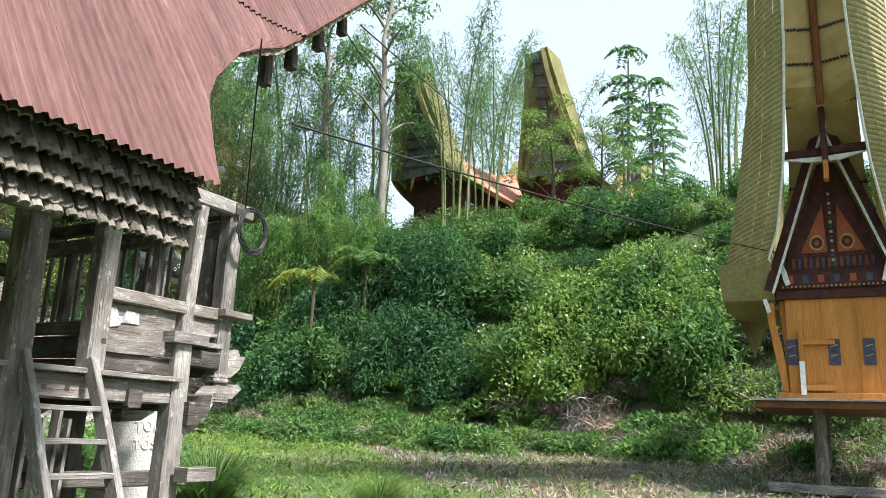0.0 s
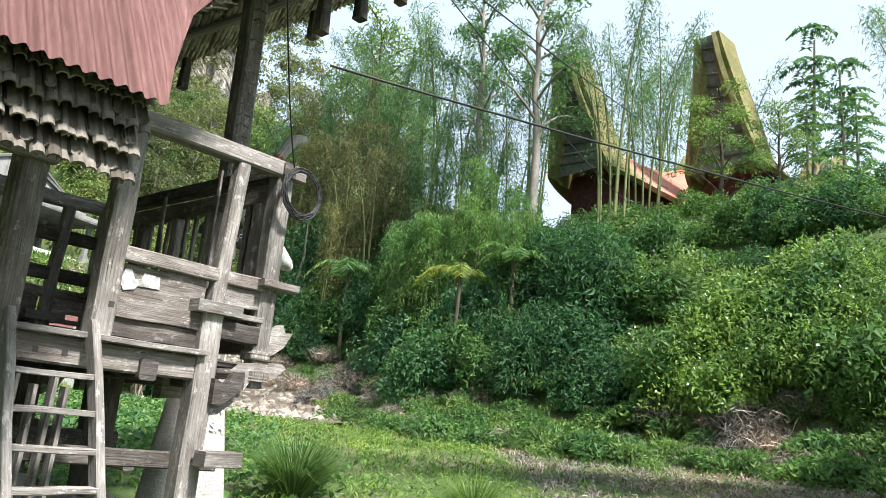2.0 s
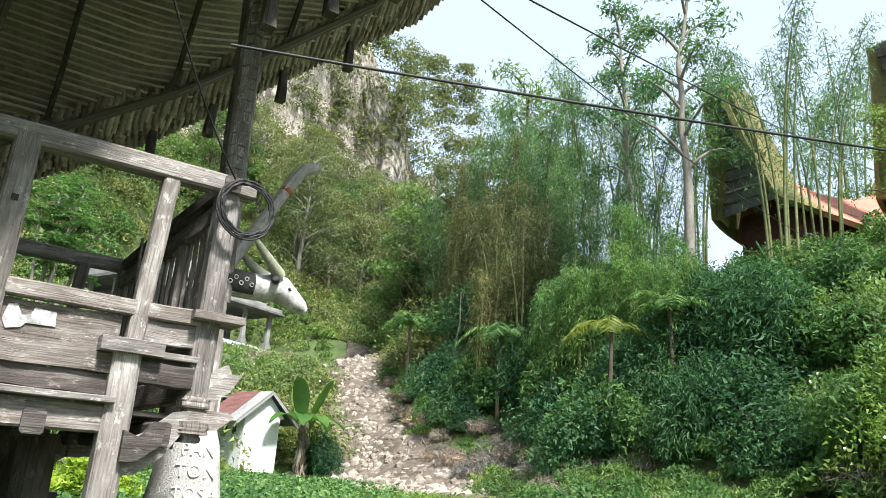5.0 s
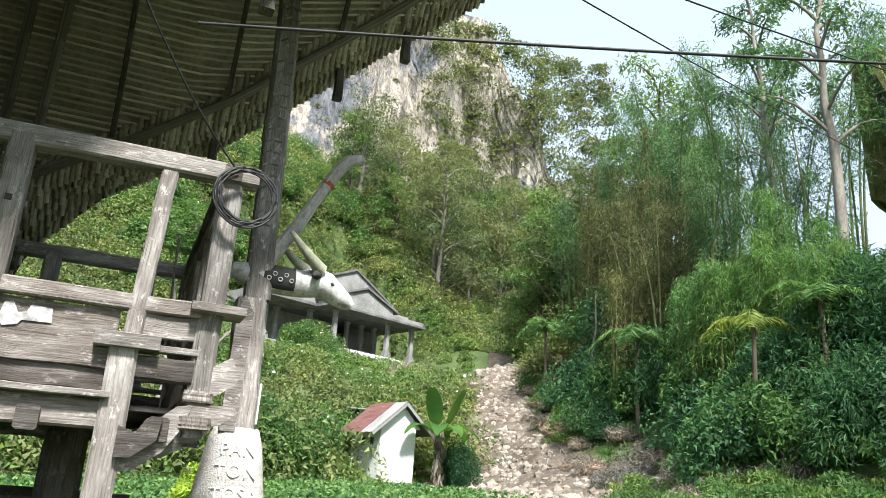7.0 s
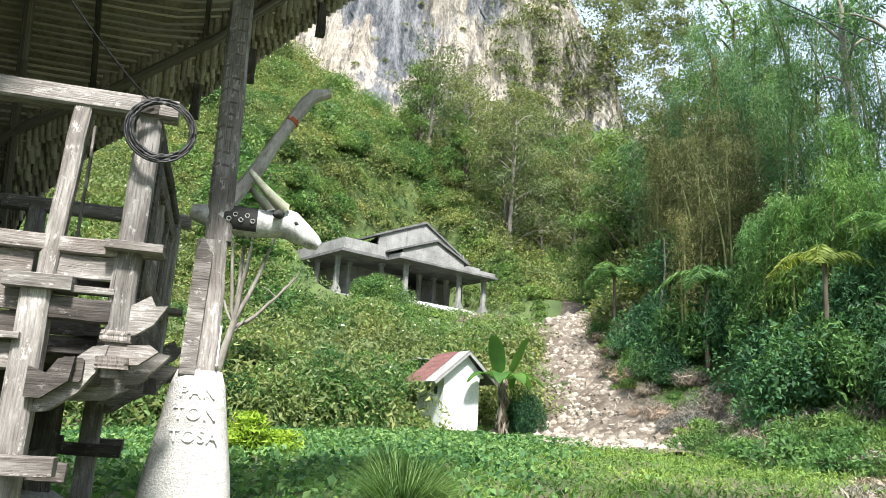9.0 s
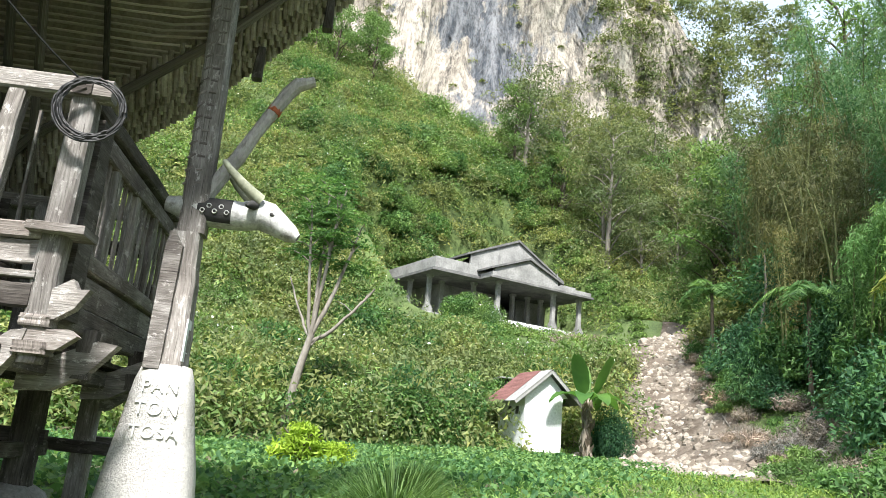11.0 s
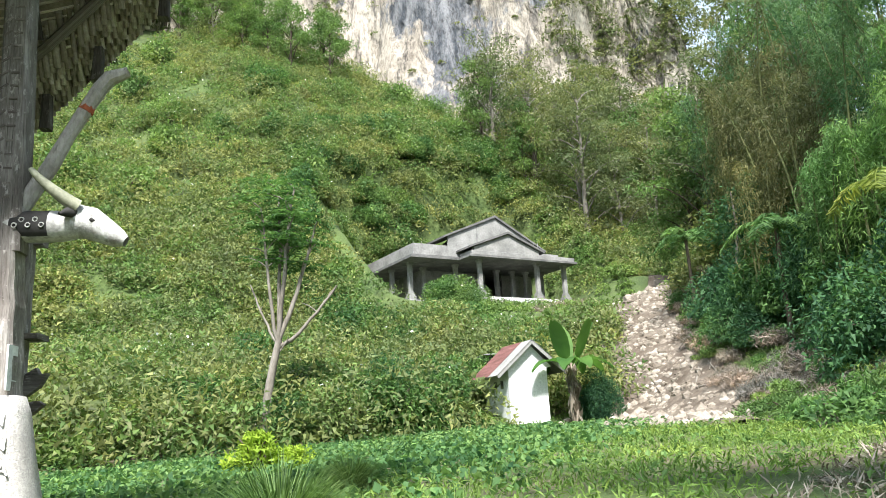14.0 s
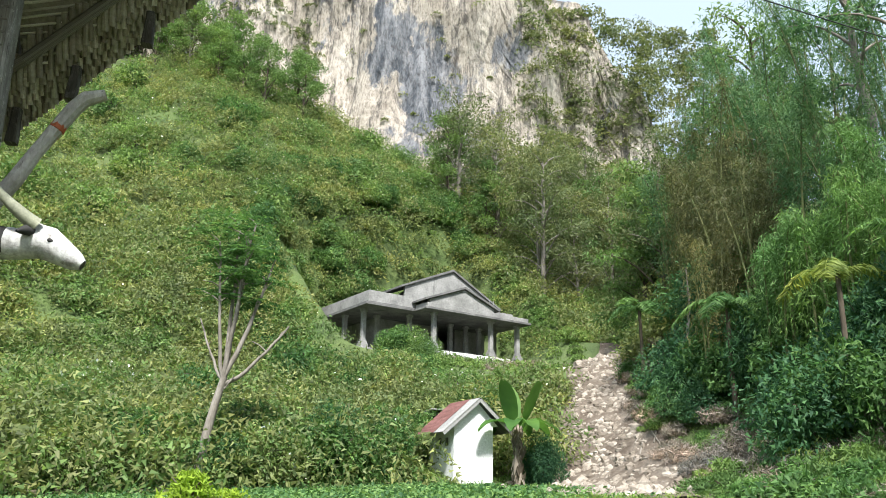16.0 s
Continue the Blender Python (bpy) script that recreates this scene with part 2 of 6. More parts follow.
L_OLIVE = leaf_mat("olive_green_leaf", (0.085, 0.105, 0.036), (0.14, 0.165, 0.062), (0.20, 0.225, 0.095))
L_FRESH = leaf_mat("fresh_bamboo_leaf", (0.075, 0.15, 0.04), (0.12, 0.225, 0.058), (0.18, 0.30, 0.09))
L_HILL = leaf_mat("hillside_leaf", (0.105, 0.128, 0.042), (0.172, 0.205, 0.066), (0.255, 0.29, 0.108))
L_FROND = leaf_mat("pale_frond_leaf", (0.12, 0.16, 0.03), (0.19, 0.24, 0.045), (0.27, 0.32, 0.07))
L_BUSH = leaf_mat("sunny_bush_leaf", (0.11, 0.18, 0.04), (0.17, 0.27, 0.06), (0.24, 0.36, 0.095))
L_BAMB = leaf_mat("bamboo_leaf", (0.055, 0.12, 0.05), (0.095, 0.185, 0.07), (0.15, 0.255, 0.105))
L_BROWN = leaf_mat("yellowing_bamboo_leaf", (0.075, 0.085, 0.032), (0.12, 0.125, 0.048), (0.18, 0.17, 0.072))
L_GRASS = leaf_mat("meadow_leaf", (0.085, 0.15, 0.03), (0.15, 0.24, 0.05), (0.23, 0.33, 0.08))
L_VINE = leaf_mat("creeper_leaf", (0.04, 0.105, 0.04), (0.08, 0.175, 0.06), (0.15, 0.26, 0.085))
L_YELLOW = leaf_mat("yellow_green_leaf", (0.19, 0.27, 0.025), (0.29, 0.40, 0.035), (0.40, 0.52, 0.06))
L_CLUMP = leaf_mat("grass_blade", (0.06, 0.115, 0.03), (0.115, 0.195, 0.05), (0.21, 0.30, 0.10))
L_BANANA = leaf_mat("banana_leaf", (0.04, 0.10, 0.02), (0.07, 0.16, 0.03), (0.12, 0.22, 0.05))
L_FLOWER = leaf_mat("small_white_flower", (0.6, 0.62, 0.5), (0.7, 0.72, 0.6), (0.78, 0.8, 0.7), 0.2)


def ground_mat():
    """Earth with grass, dry litter on the bank and pale rubble, by place."""
    m, nt, b = nodes_of("meadow_soil")
    tc = nt.nodes.new("ShaderNodeTexCoord")
    co = tc.outputs["Object"]
    grass = ramp(nt, tex_noise(nt, co, 0.5), [(0.3, (0.045, 0.08, 0.02)), (0.6, (0.085, 0.13, 0.032))])
    earth = ramp(nt, tex_noise(nt, co, 1.1), [(0.3, (0.10, 0.075, 0.05)), (0.6, (0.19, 0.15, 0.105)), (0.8, (0.28, 0.235, 0.175))])
    fac = ramp(nt, tex_noise(nt, co, 0.16, (1, 1, 1), 5, 0.7), [(0.46, (0, 0, 0)), (0.6, (1, 1, 1))])
    sep = nt.nodes.new("ShaderNodeSeparateXYZ")
    nt.links.new(co, sep.inputs[0])
    low = nt.nodes.new("ShaderNodeMapRange")
    low.inputs["From Min"].default_value, low.inputs["From Max"].default_value = 1.9, 2.6
    low.inputs["To Min"].default_value, low.inputs["To Max"].default_value = 1.0, 0.12
    nt.links.new(sep.outputs[2], low.inputs["Value"])
    mul = nt.nodes.new("ShaderNodeMath")
    mul.operation = "MULTIPLY"
    nt.links.new(fac, mul.inputs[0])
    nt.links.new(low.outputs[0], mul.inputs[1])
    col = mixc(nt, mul.outputs[0], grass, earth)
    fine = tex_noise(nt, co, 14, (1, 1, 1), 5, 0.7)
    col = mixc(nt, 1.0, col, ramp(nt, fine, [(0.3, (0.5, 0.5, 0.5)), (0.7, (1.25, 1.25, 1.25))]), "MULTIPLY")
    nt.links.new(col, b.inputs["Base Color"])
    b.inputs["Roughness"].default_value = 0.95
    bump(nt, b, fine, 0.8, 0.05)
    return m


def cliff_mat():
    """Limestone: cream faces, dark water streaks running down, green growth."""
    m, nt, b = nodes_of("limestone_cliff")
    tc = nt.nodes.new("ShaderNodeTexCoord")
    co = tc.outputs["Object"]
    base = ramp(nt, tex_noise(nt, co, 0.3, (1, 1, 0.4), 8, 0.65), [(0.3, (0.30, 0.265, 0.22)), (0.5, (0.50, 0.45, 0.385)), (0.72, (0.68, 0.63, 0.555))])
    streak = ramp(nt, tex_noise(nt, co, 0.8, (1, 1, 0.09), 9, 0.75), [(0.40, (0.15, 0.155, 0.17)), (0.49, (0.95, 0.94, 0.93))])
    col = mixc(nt, 0.85, base, streak, "MULTIPLY")
    darkp = ramp(nt, tex_noise(nt, co, 0.10, (1, 1, 0.5), 7, 0.68), [(0.53, (0, 0, 0)), (0.57, (1, 1, 1))])
    col = mixc(nt, darkp, col, ramp(nt, tex_noise(nt, co, 0.9, (1, 1, 0.2), 7, 0.7), [(0.38, (0.05, 0.06, 0.075)), (0.62, (0.26, 0.265, 0.28))]))
    crack = tex_noise(nt, co, 2.6, (1, 1, 0.35), 9, 0.78)
    col = mixc(nt, 1.0, col, ramp(nt, crack, [(0.36, (0.38, 0.36, 0.35)), (0.52, (1.0, 1.0, 1.0)), (0.68, (1.2, 1.2, 1.2))]), "MULTIPLY")
    nt.links.new(col, b.inputs["Base Color"])
    b.inputs["Roughness"].default_value = 0.95
    bump(nt, b, crack, 1.0, 0.5)
    return m


M_GROUND = ground_mat()
M_CLIFF = cliff_mat()


# ---- building tools ----
def mesh_from(name, verts, faces, mat, parent=None, label="", smooth=False, uvs=None):
    me = bpy.data.meshes.new(name)
    me.from_pydata([tuple(v) for v in verts] if not isinstance(verts, np.ndarray) else verts.tolist(), [], faces.tolist() if isinstance(faces, np.ndarray) else faces)
    if uvs is not None:
        layer = me.uv_layers.new(name="UVMap")
        layer.data.foreach_set("uv", np.asarray(uvs, float).ravel())
    for mm in (mat if isinstance(mat, (list, tuple)) else [mat]):
        me.materials.append(mm)
    if smooth:
        me.polygons.foreach_set("use_smooth", [True] * len(me.polygons))
    me.update()
    ob = new(name, me)
    if parent is not None:
        ob.parent = parent
    if label:
        ob["label"] = label
    return ob


def part(name, bm, mat, parent, label=""):
    me = bpy.data.meshes.new(name)
    bm.to_mesh(me)
    bm.free()
    me.materials.append(mat)
    ob = new(name, me)
    ob.parent = parent
    if label:
        ob["label"] = label
    return ob


def thing(name, m, label, category, group="", kind=""):
    ob = new(name)
    ob.matrix_world = m
    return tagged(ob, label, category, group, kind)


def beam_data(a, b, w, h, up=(0, 0, 1), segs=3, jit=0.006, cham=0.12, w2=None, h2=None, bow=0.0):
    """A worn timber from a to b: chamfered section w by h, a little uneven along its length."""
    a, b = Vector(a), Vector(b)
    d = (b - a).normalized()
    upv = Vector(up)
    if abs(d.dot(upv)) > 0.98:
        upv = Vector((1, 0, 0)) if abs(d.x) < 0.9 else Vector((0, 1, 0))
    side = d.cross(upv).normalized()
    top = side.cross(d)
    w2, h2 = w2 or w, h2 or h
    L = (b - a).length
    vs, fs, uv = [], [], []
    for i in range(segs + 1):
        t = i / segs
        ww, hh = (w + (w2 - w) * t) / 2, (h + (h2 - h) * t) / 2
        c = cham * min(ww, hh) * 2
        o = a + d * L * t + side * random.uniform(-jit, jit) + top * (random.uniform(-jit, jit) + bow * math.sin(math.pi * t))
        for x, y in ((ww, hh - c), (ww - c, hh), (-ww + c, hh), (-ww, hh - c), (-ww, -hh + c), (-ww + c, -hh), (ww - c, -hh), (ww, -hh + c)):
            vs.append(o + side * x + top * y)
    per = [0.0]
    for k in range(8):
        per.append(per[-1] + (vs[(k + 1) % 8] - vs[k]).length)
    ofs = random.uniform(0, 20)
    for i in range(segs):
        for k in range(8):
            k2 = (k + 1) % 8
            fs.append((i * 8 + k, i * 8 + k2, i * 8 + 8 + k2, i * 8 + 8 + k))
            u0, u1 = L * i / segs + ofs, L * (i + 1) / segs + ofs
            uv += [(u0, per[k]), (u0, per[k + 1]), (u1, per[k + 1]), (u1, per[k])]
    for base, order in ((0, range(7, -1, -1)), (segs * 8, range(8))):
        fs.append(tuple(base + k for k in order))
        for k in order:
            q = vs[base + k] - (a if base == 0 else b)
            uv.append((q.dot(side) * 0.3 + ofs, q.dot(top)))
    return vs, fs, uv


def join_data(datas):
    vs, fs, uv = [], [], []
    for v, f, u in datas:
        n = len(vs)
        vs += v
        fs += [tuple(i + n for i in q) for q in f]
        uv += u
    return vs, fs, uv


def beam(name, a, b, w, h, mat, parent, label="", **kw):
    v, f, u = beam_data(a, b, w, h, **kw)
    return mesh_from(name, v, f, mat, parent, label, uvs=u)


def tube_np(path, radii, n=6):
    """Verts and quads of a round tube along a path."""
    path, radii = np.asarray(path, float), np.asarray(radii, float)
    d = np.gradient(path, axis=0)
    d /= np.linalg.norm(d, axis=1)[:, None] + 1e-9
    ref = np.where(np.abs(d[:, 2:3]) > 0.9, np.array([[1.0, 0, 0]]), np.array([[0, 0, 1.0]]))
    s = np.cross(d, ref)
    s /= np.linalg.norm(s, axis=1)[:, None] + 1e-9
    t = np.cross(s, d)
    ang = np.arange(n) * 2 * np.pi / n
    V = path[:, None] + radii[:, None, None] * (np.cos(ang)[None, :, None] * s[:, None] + np.sin(ang)[None, :, None] * t[:, None])
    m = len(path)
    i, k = np.meshgrid(np.arange(m - 1), np.arange(n), indexing="ij")
    k2 = (k + 1) % n
    F = np.stack([i * n + k, i * n + k2, (i + 1) * n + k2, (i + 1) * n + k], -1).reshape(-1, 4)
    return V.reshape(-1, 3), F


def join_np(parts):
    vs, fs, n = [], [], 0
    for v, f in parts:
        vs.append(v)
        fs.append(f + n)
        n += len(v)
    return np.concatenate(vs), np.concatenate(fs)


def leaves_np(cen, length, ratio, g, out=None, droop=0.3, flat=0.5, spread=0.35, face=0.0, three=False):
    """Bent four-cornered leaves at the points cen; face: how far their blades turn outward."""
    n = len(cen)
    ax = g.normal(size=(n, 3))
    if out is not None:
        ax = ax * 0.75 + out * (1 - min(face, 1) * 0.6)
    ax[:, 2] -= droop
    ax /= np.linalg.norm(ax, axis=1)[:, None] + 1e-9
    nr = g.normal(size=(n, 3))
    nr[:, 2] += flat * 2
    if face:
        nr = nr * 0.55 + out * face
    sd = np.cross(ax, nr)
    sd /= np.linalg.norm(sd, axis=1)[:, None] + 1e-9
    nn = np.cross(sd, ax)
    L = length * (1 - spread + 2 * spread * g.random(n))[:, None]
    Wd = L * ratio * 0.5
    base, tip = cen - ax * L * 0.5, cen + ax * L * 0.5 - nn * L * 0.12
    mid = cen - ax * L * 0.08 + nn * L * 0.06
    V = np.stack([base, mid + sd * Wd, tip, mid - sd * Wd], 1).reshape(-1, 3)
    if three:          # plain three-cornered leaves where they stay small
        V = np.stack([base + sd * Wd * 0.9, tip, base - sd * Wd * 0.9 + ax * L * 0.12], 1).reshape(-1, 3)
        return V, np.arange(3 * n).reshape(n, 3)
    F = np.arange(4 * n).reshape(n, 4)
    return V, F


def box_data(lo, hi):
    (x0, y0, z0), (x1, y1, z1) = lo, hi
    return beam_data((x0, (y0 + y1) / 2, (z0 + z1) / 2), (x1, (y0 + y1) / 2, (z0 + z1) / 2), abs(y1 - y0), abs(z1 - z0), segs=1, jit=0, cham=0.04)


def block(name, lo, hi, mat, parent, label=""):
    v, f, u = box_data(lo, hi)
    return mesh_from(name, v, f, mat, parent, label, uvs=u)


def prism(name, outline, axis, a, b, mat, parent, label=""):
    """A flat outline given in two axes, pushed from a to b along the third (0, 1 or 2)."""
    n = len(outline)
    vs = []
    for c in (a, b):
        for p, q in outline:
            v = [p, q]
            v.insert(axis, c)
            vs.append(v)
    fs = [tuple(range(n)), tuple(range(2 * n - 1, n - 1, -1))] + [(i, i + n, (i + 1) % n + n, (i + 1) % n) for i in range(n)]
    bm = bmesh.new()
    bv = [bm.verts.new(v) for v in vs]
    for f in fs:
        bm.faces.new([bv[i] for i in f])
    bmesh.ops.recalc_face_normals(bm, faces=bm.faces)
    uvl = bm.loops.layers.uv.new("UVMap")
    for f in bm.faces:
        for l in f.loops:
            c = l.vert.co
            l[uvl].uv = (c.x + c.y, c.z)
    return part(name, bm, mat, parent, label)


def cable(name, pts, r, mat, label, category, parent=None):
    cu = bpy.data.curves.new(name, "CURVE")
    cu.dimensions, cu.bevel_depth, cu.bevel_resolution = "3D", r, 2
    sp = cu.splines.new("POLY")
    sp.points.add(len(pts) - 1)
    for p, q in zip(sp.points, pts):
        p.co = (*q, 1)
    cu.materials.append(mat)
    ob = new(name, cu)
    if parent is not None:
        ob.parent = parent
        if label:
            ob["label"] = label
        return ob
    return tagged(ob, label, category)


def sag(a, b, drop, n=24):
    a, b = np.array(a, float), np.array(b, float)
    return [tuple(a + (b - a) * t - np.array([0, 0, drop * 4 * t * (1 - t)])) for t in np.linspace(0, 1, n)]


def smooth01(x):
    x = np.clip(x, 0, 1)
    return x * x * (3 - 2 * x)


# ---- the lie of the land ----
def wob(x, y, s, seed=0.0):
    return (np.sin(x * s + seed) * np.cos(y * s * 1.13 + seed * 1.7) + 0.5 * np.sin(x * s * 2.3 + y * s * 1.9 + seed * 2.1)) / 1.5


def height(x, y):
    """Meadow, the wooded bank ahead, the valley floor and the hillside under the cliff."""
    x, y = np.asarray(x, float), np.asarray(y, float)
    z = (0.04 * np.clip(y, -40, 40) + 0.03 * np.clip(x, 0, 12)) * (0.12 + 0.88 * smooth01((np.hypot(x - 3, y - 3) - 3) / 10))
    dr = (x - 10) * 0.72 + (y - 18.5) * 0.69 + 0.9 * wob(x, y, 0.35, 1.0)
    rise = 1.1 * smooth01((dr + 1) / 4) + 8.2 * smooth01((dr - 0.5) / 10) + 0.10 * np.clip(dr - 9, 0, 40)
    z = z + rise * smooth01((x + 17 - 0.16 * (y - 30)) / 9)
    d2 = (-16 - x) * 0.95 + (y - 20) * 0.3 + 0.8 * wob(x, y, 0.2, 3.0)
    valley = 0.42 * np.clip(y - 36, 0, 15) * smooth01((14 - x) / 20)
    z = z + valley + 0.25 * np.clip(d2, 0, 18) + 0.89 * np.clip(d2 - 18, 0, 45)
    into, along = (x + 27.8) * -0.951 + (y - 49.4) * 0.309, (x + 27.8) * 0.309 + (y - 49.4) * 0.951
    shelf = smooth01((into + 14.0) / 5.0) * smooth01((13.5 - into) / 4.0) * smooth01((along + 8.0) / 1.8) * smooth01((12.0 - along) / 3.0)
    z = z * (1 - shelf) + np.minimum(z, 9.85 + 0.23 * np.minimum(into + 0.8, 0)) * shelf
    z = z + 0.05 * wob(x, y, 1.1, 0.4) * smooth01((np.hypot(x - 3, y - 3) - 6) / 6) + 0.4 * wob(x, y, 0.17, 5.0) * smooth01((np.hypot(x, y) - 25) / 20)
    return z


def path_x(y):
    """The middle of the rock slide."""
    return np.interp(y, [26, 31, 36, 42, 50, 60], [-1.2, -4.0, -8.0, -11.6, -15.2, -18.5])


def h1(x, y):
    return float(height(x, y))


# ---- ground and cliff ----
def build_ground():
    s = np.linspace(-1, 1, 216)
    warp = 46 * s + 1400 * np.sign(s) * np.abs(s) ** 7
    X, Y = np.meshgrid(warp - 4, warp + 24, indexing="ij")
    far = smooth01((np.hypot(X, Y) - 160) / 200)
    Z = height(np.clip(X, -75, 60), np.clip(Y, -40, 95)) * (1 - far) + 20 * far
    n = len(s)
    i, k = np.meshgrid(np.arange(n - 1), np.arange(n - 1), indexing="ij")
    F = np.stack([i * n + k, (i + 1) * n + k, (i + 1) * n + k + 1, i * n + k + 1], -1).reshape(-1, 4)
    g = mesh_from("ground", np.stack([X, Y, Z], -1).reshape(-1, 3), F, M_GROUND, smooth=True)
    tagged(g, "grassy meadow rising into a wooded bank and hillside", "ground", kind="structure")


build_ground()

CL_O, CL_T, CL_N = np.array([-49.0, 72.0]), np.array([0.77, 0.64]), np.array([-0.64, 0.77])


def cliff_point(s, z):
    """A place on the rock face: s metres along it, at height z."""
    bul = 2.2 * np.sin(s * 0.16 + 1) + 1.3 * np.sin(s * 0.37 + z * 0.06) + 0.35 * np.sin(s * 0.9) + 0.9 * np.sin(z * 0.21 + s * 0.1) + 0.25 * np.sin(s * 1.7 + 1.3 * np.sin(z * 0.05)) + 0.35 * np.sin(z * 0.4 + 2.5 * np.sin(s * 0.21))
    back = 0.10 * (z - 30) + np.clip(s - 16, 0, 60) ** 1.5 * 0.08 - bul
    p = CL_O[None] + np.asarray(s).reshape(-1, 1) * CL_T + np.asarray(back).reshape(-1, 1) * CL_N
    return np.concatenate([p, np.asarray(z).reshape(-1, 1)], 1)


def build_cliff():
    S, T = np.meshgrid(np.linspace(-75, 48, 240), np.linspace(0, 1, 150), indexing="ij")
    top = 52 + np.clip(30 - S, -20, 45) * 1.5 + 3 * np.sin(S * 0.35) + 1.5 * np.sin(S * 0.9)
    Zc = 12 + (top - 12) * T
    P = cliff_point(S.ravel(), Zc.ravel())
    P[:, 0] += rng.normal(0, 0.09, len(P))
    P[:, 1] += rng.normal(0, 0.09, len(P))
    n = S.shape[1]
    i, k = np.meshgrid(np.arange(S.shape[0] - 1), np.arange(n - 1), indexing="ij")
    F = np.stack([i * n + k, (i + 1) * n + k, (i + 1) * n + k + 1, i * n + k + 1], -1).reshape(-1, 4)
    c = mesh_from("cliff", P, F, M_CLIFF, smooth=True)
    tagged(c, "tall pale limestone cliff with dark water streaks", "cliff", kind="structure")
    rim = P.reshape(S.shape[0], n, 3)[:, -1]
    backrow = rim + np.array([CL_N[0] * 60, CL_N[1] * 60, -30])
    V = np.concatenate([rim, backrow])
    m = len(rim)
    a = np.arange(m - 1)
    t = mesh_from("cliff_top", V, np.stack([a, a + 1, a + m + 1, a + m], 1), M_GROUND)
    tagged(t, "wooded back of the limestone cliff", "cliff", kind="structure")


build_cliff()


# ---- plants ----
def lobed_points(n, g, rx, rz, lobes, shell=0.55):
    """Points in a lumpy crown whose foot is at z = 0, and their outward ways."""
    c = g.normal(size=(lobes, 3))
    c /= np.linalg.norm(c, axis=1)[:, None]
    c[:, 2] = np.abs(c[:, 2])
    c *= (0.35 + 0.4 * g.random((lobes, 1)))
    r = 0.32 + 0.22 * g.random(lobes)
    k = g.integers(0, lobes, n)
    d = g.normal(size=(n, 3))
    d /= np.linalg.norm(d, axis=1)[:, None]
    rad = r[k] * (shell + (1 - shell) * g.random(n) ** 0.5)
    p = c[k] + d * rad[:, None]
    p[:, 2] = np.abs(p[:, 2] + 0.1)
    return p * np.array([rx, rx, rz]), d


def stems_np(g, n, rx, rz, r=0.03):
    parts = []
    for _ in range(n):
        a, rr = g.random() * 6.28, g.random() * 0.7
        end = np.array([math.cos(a) * rr * rx, math.sin(a) * rr * rx, rz * (0.5 + 0.4 * g.random())])
        t = np.linspace(0, 1, 5)[:, None]
        path = end * t + np.array([0, 0, 1]) * (0.25 * rz * np.sin(t * np.pi)) + g.normal(0, 0.03 * rx, (5, 3)) * t
        parts.append(tube_np(path, r * (1 - 0.7 * t[:, 0]), 5))
    return join_np(parts)


def make_bush(name, label, mat, n, leaf, ratio, rx, rz, seed, lobes=16, droop=0.3, group="bushes on the bank", flowers=0, bark=M_BARKDK):
    g = np.random.default_rng(seed)
    ob = thing(name, pose(0, 0, -300), label, "bush", group)
    v, f = stems_np(g, 8, rx, rz)
    mesh_from("stem", v, f, bark, ob, smooth=True)["kind"] = "stuff"
    p, d = lobed_points(n, g, rx, rz, lobes)
    v, f = leaves_np(p, leaf, ratio, g, d, droop, face=0.6, three=leaf < 0.2)
    mesh_from("foliage", v, f, mat, ob)
    if flowers:
        v, f = leaves_np(p[:flowers] + d[:flowers] * 0.08, 0.09, 0.9, g, d[:flowers], 0)
        mesh_from("blossom", v, f, L_FLOWER, ob, "small white blossoms")["kind"] = "stuff"
    return ob


def put(ob, x, y, s=1.0, sz=None, turn=None, sink=0.15, lean=0.0, z=None):
    zz = h1(x, y) - sink if z is None else z
    m = pose(x, y, zz, random.uniform(-lean, lean), random.uniform(-lean, lean), random.uniform(0, 360) if turn is None else turn)
    c = copy_thing(ob, m)
    c.scale = (s, s, sz or s)
    return c


def drop_model(ob):
    for o in (*ob.children_recursive, ob):
        bpy.data.objects.remove(o)


def bank(d, along):
    """A place on the bank: d metres up from its foot, along metres from the middle."""
    return 10 + 0.72 * d - 0.69 * along, 18.5 + 0.69 * d + 0.72 * along


B_DARK = make_bush("dark_shrub", "dense dark green broad-leaved shrub on the bank", L_DARK, 4600, 0.17, 0.5, 1.7, 2.3, 1, 20)
B_MID = make_bush("green_shrub", "dense mid-green leafy shrub on the bank", L_MID, 4300, 0.18, 0.48, 1.6, 1.9, 2, 18)
B_LIGHT = make_bush("flowering_shrub", "light green shrub dotted with small white flowers", L_LIGHT, 4800, 0.145, 0.5, 1.9, 1.8, 3, 22, 0.1, flowers=60)
B_LOW = make_bush("low_weeds", "low bright green weeds at the foot of the bank", L_MID, 1500, 0.15, 0.5, 1.0, 0.62, 4, 14, 0.0, "weeds on the bank")
B_DRY = make_bush("dead_brush", "tangle of dry grey-brown stalks and dead grass", M_DRY, 1700, 0.42, 0.05, 1.1, 0.75, 5, 12, 0.3, "dead brush on the bank", bark=M_BARK)
B_GREAT = make_bush("great_shrub", "great spreading light green shrub with fine leaves", L_BUSH, 8500, 0.13, 0.5, 1.9, 1.8, 7, 26, 0.1, flowers=50)
B_PALE = make_bush("pale_weeds", "low light green weeds and grass on the bank", L_LIGHT, 1500, 0.15, 0.35, 1.0, 0.6, 8, 14, -0.2, "weeds on the bank")
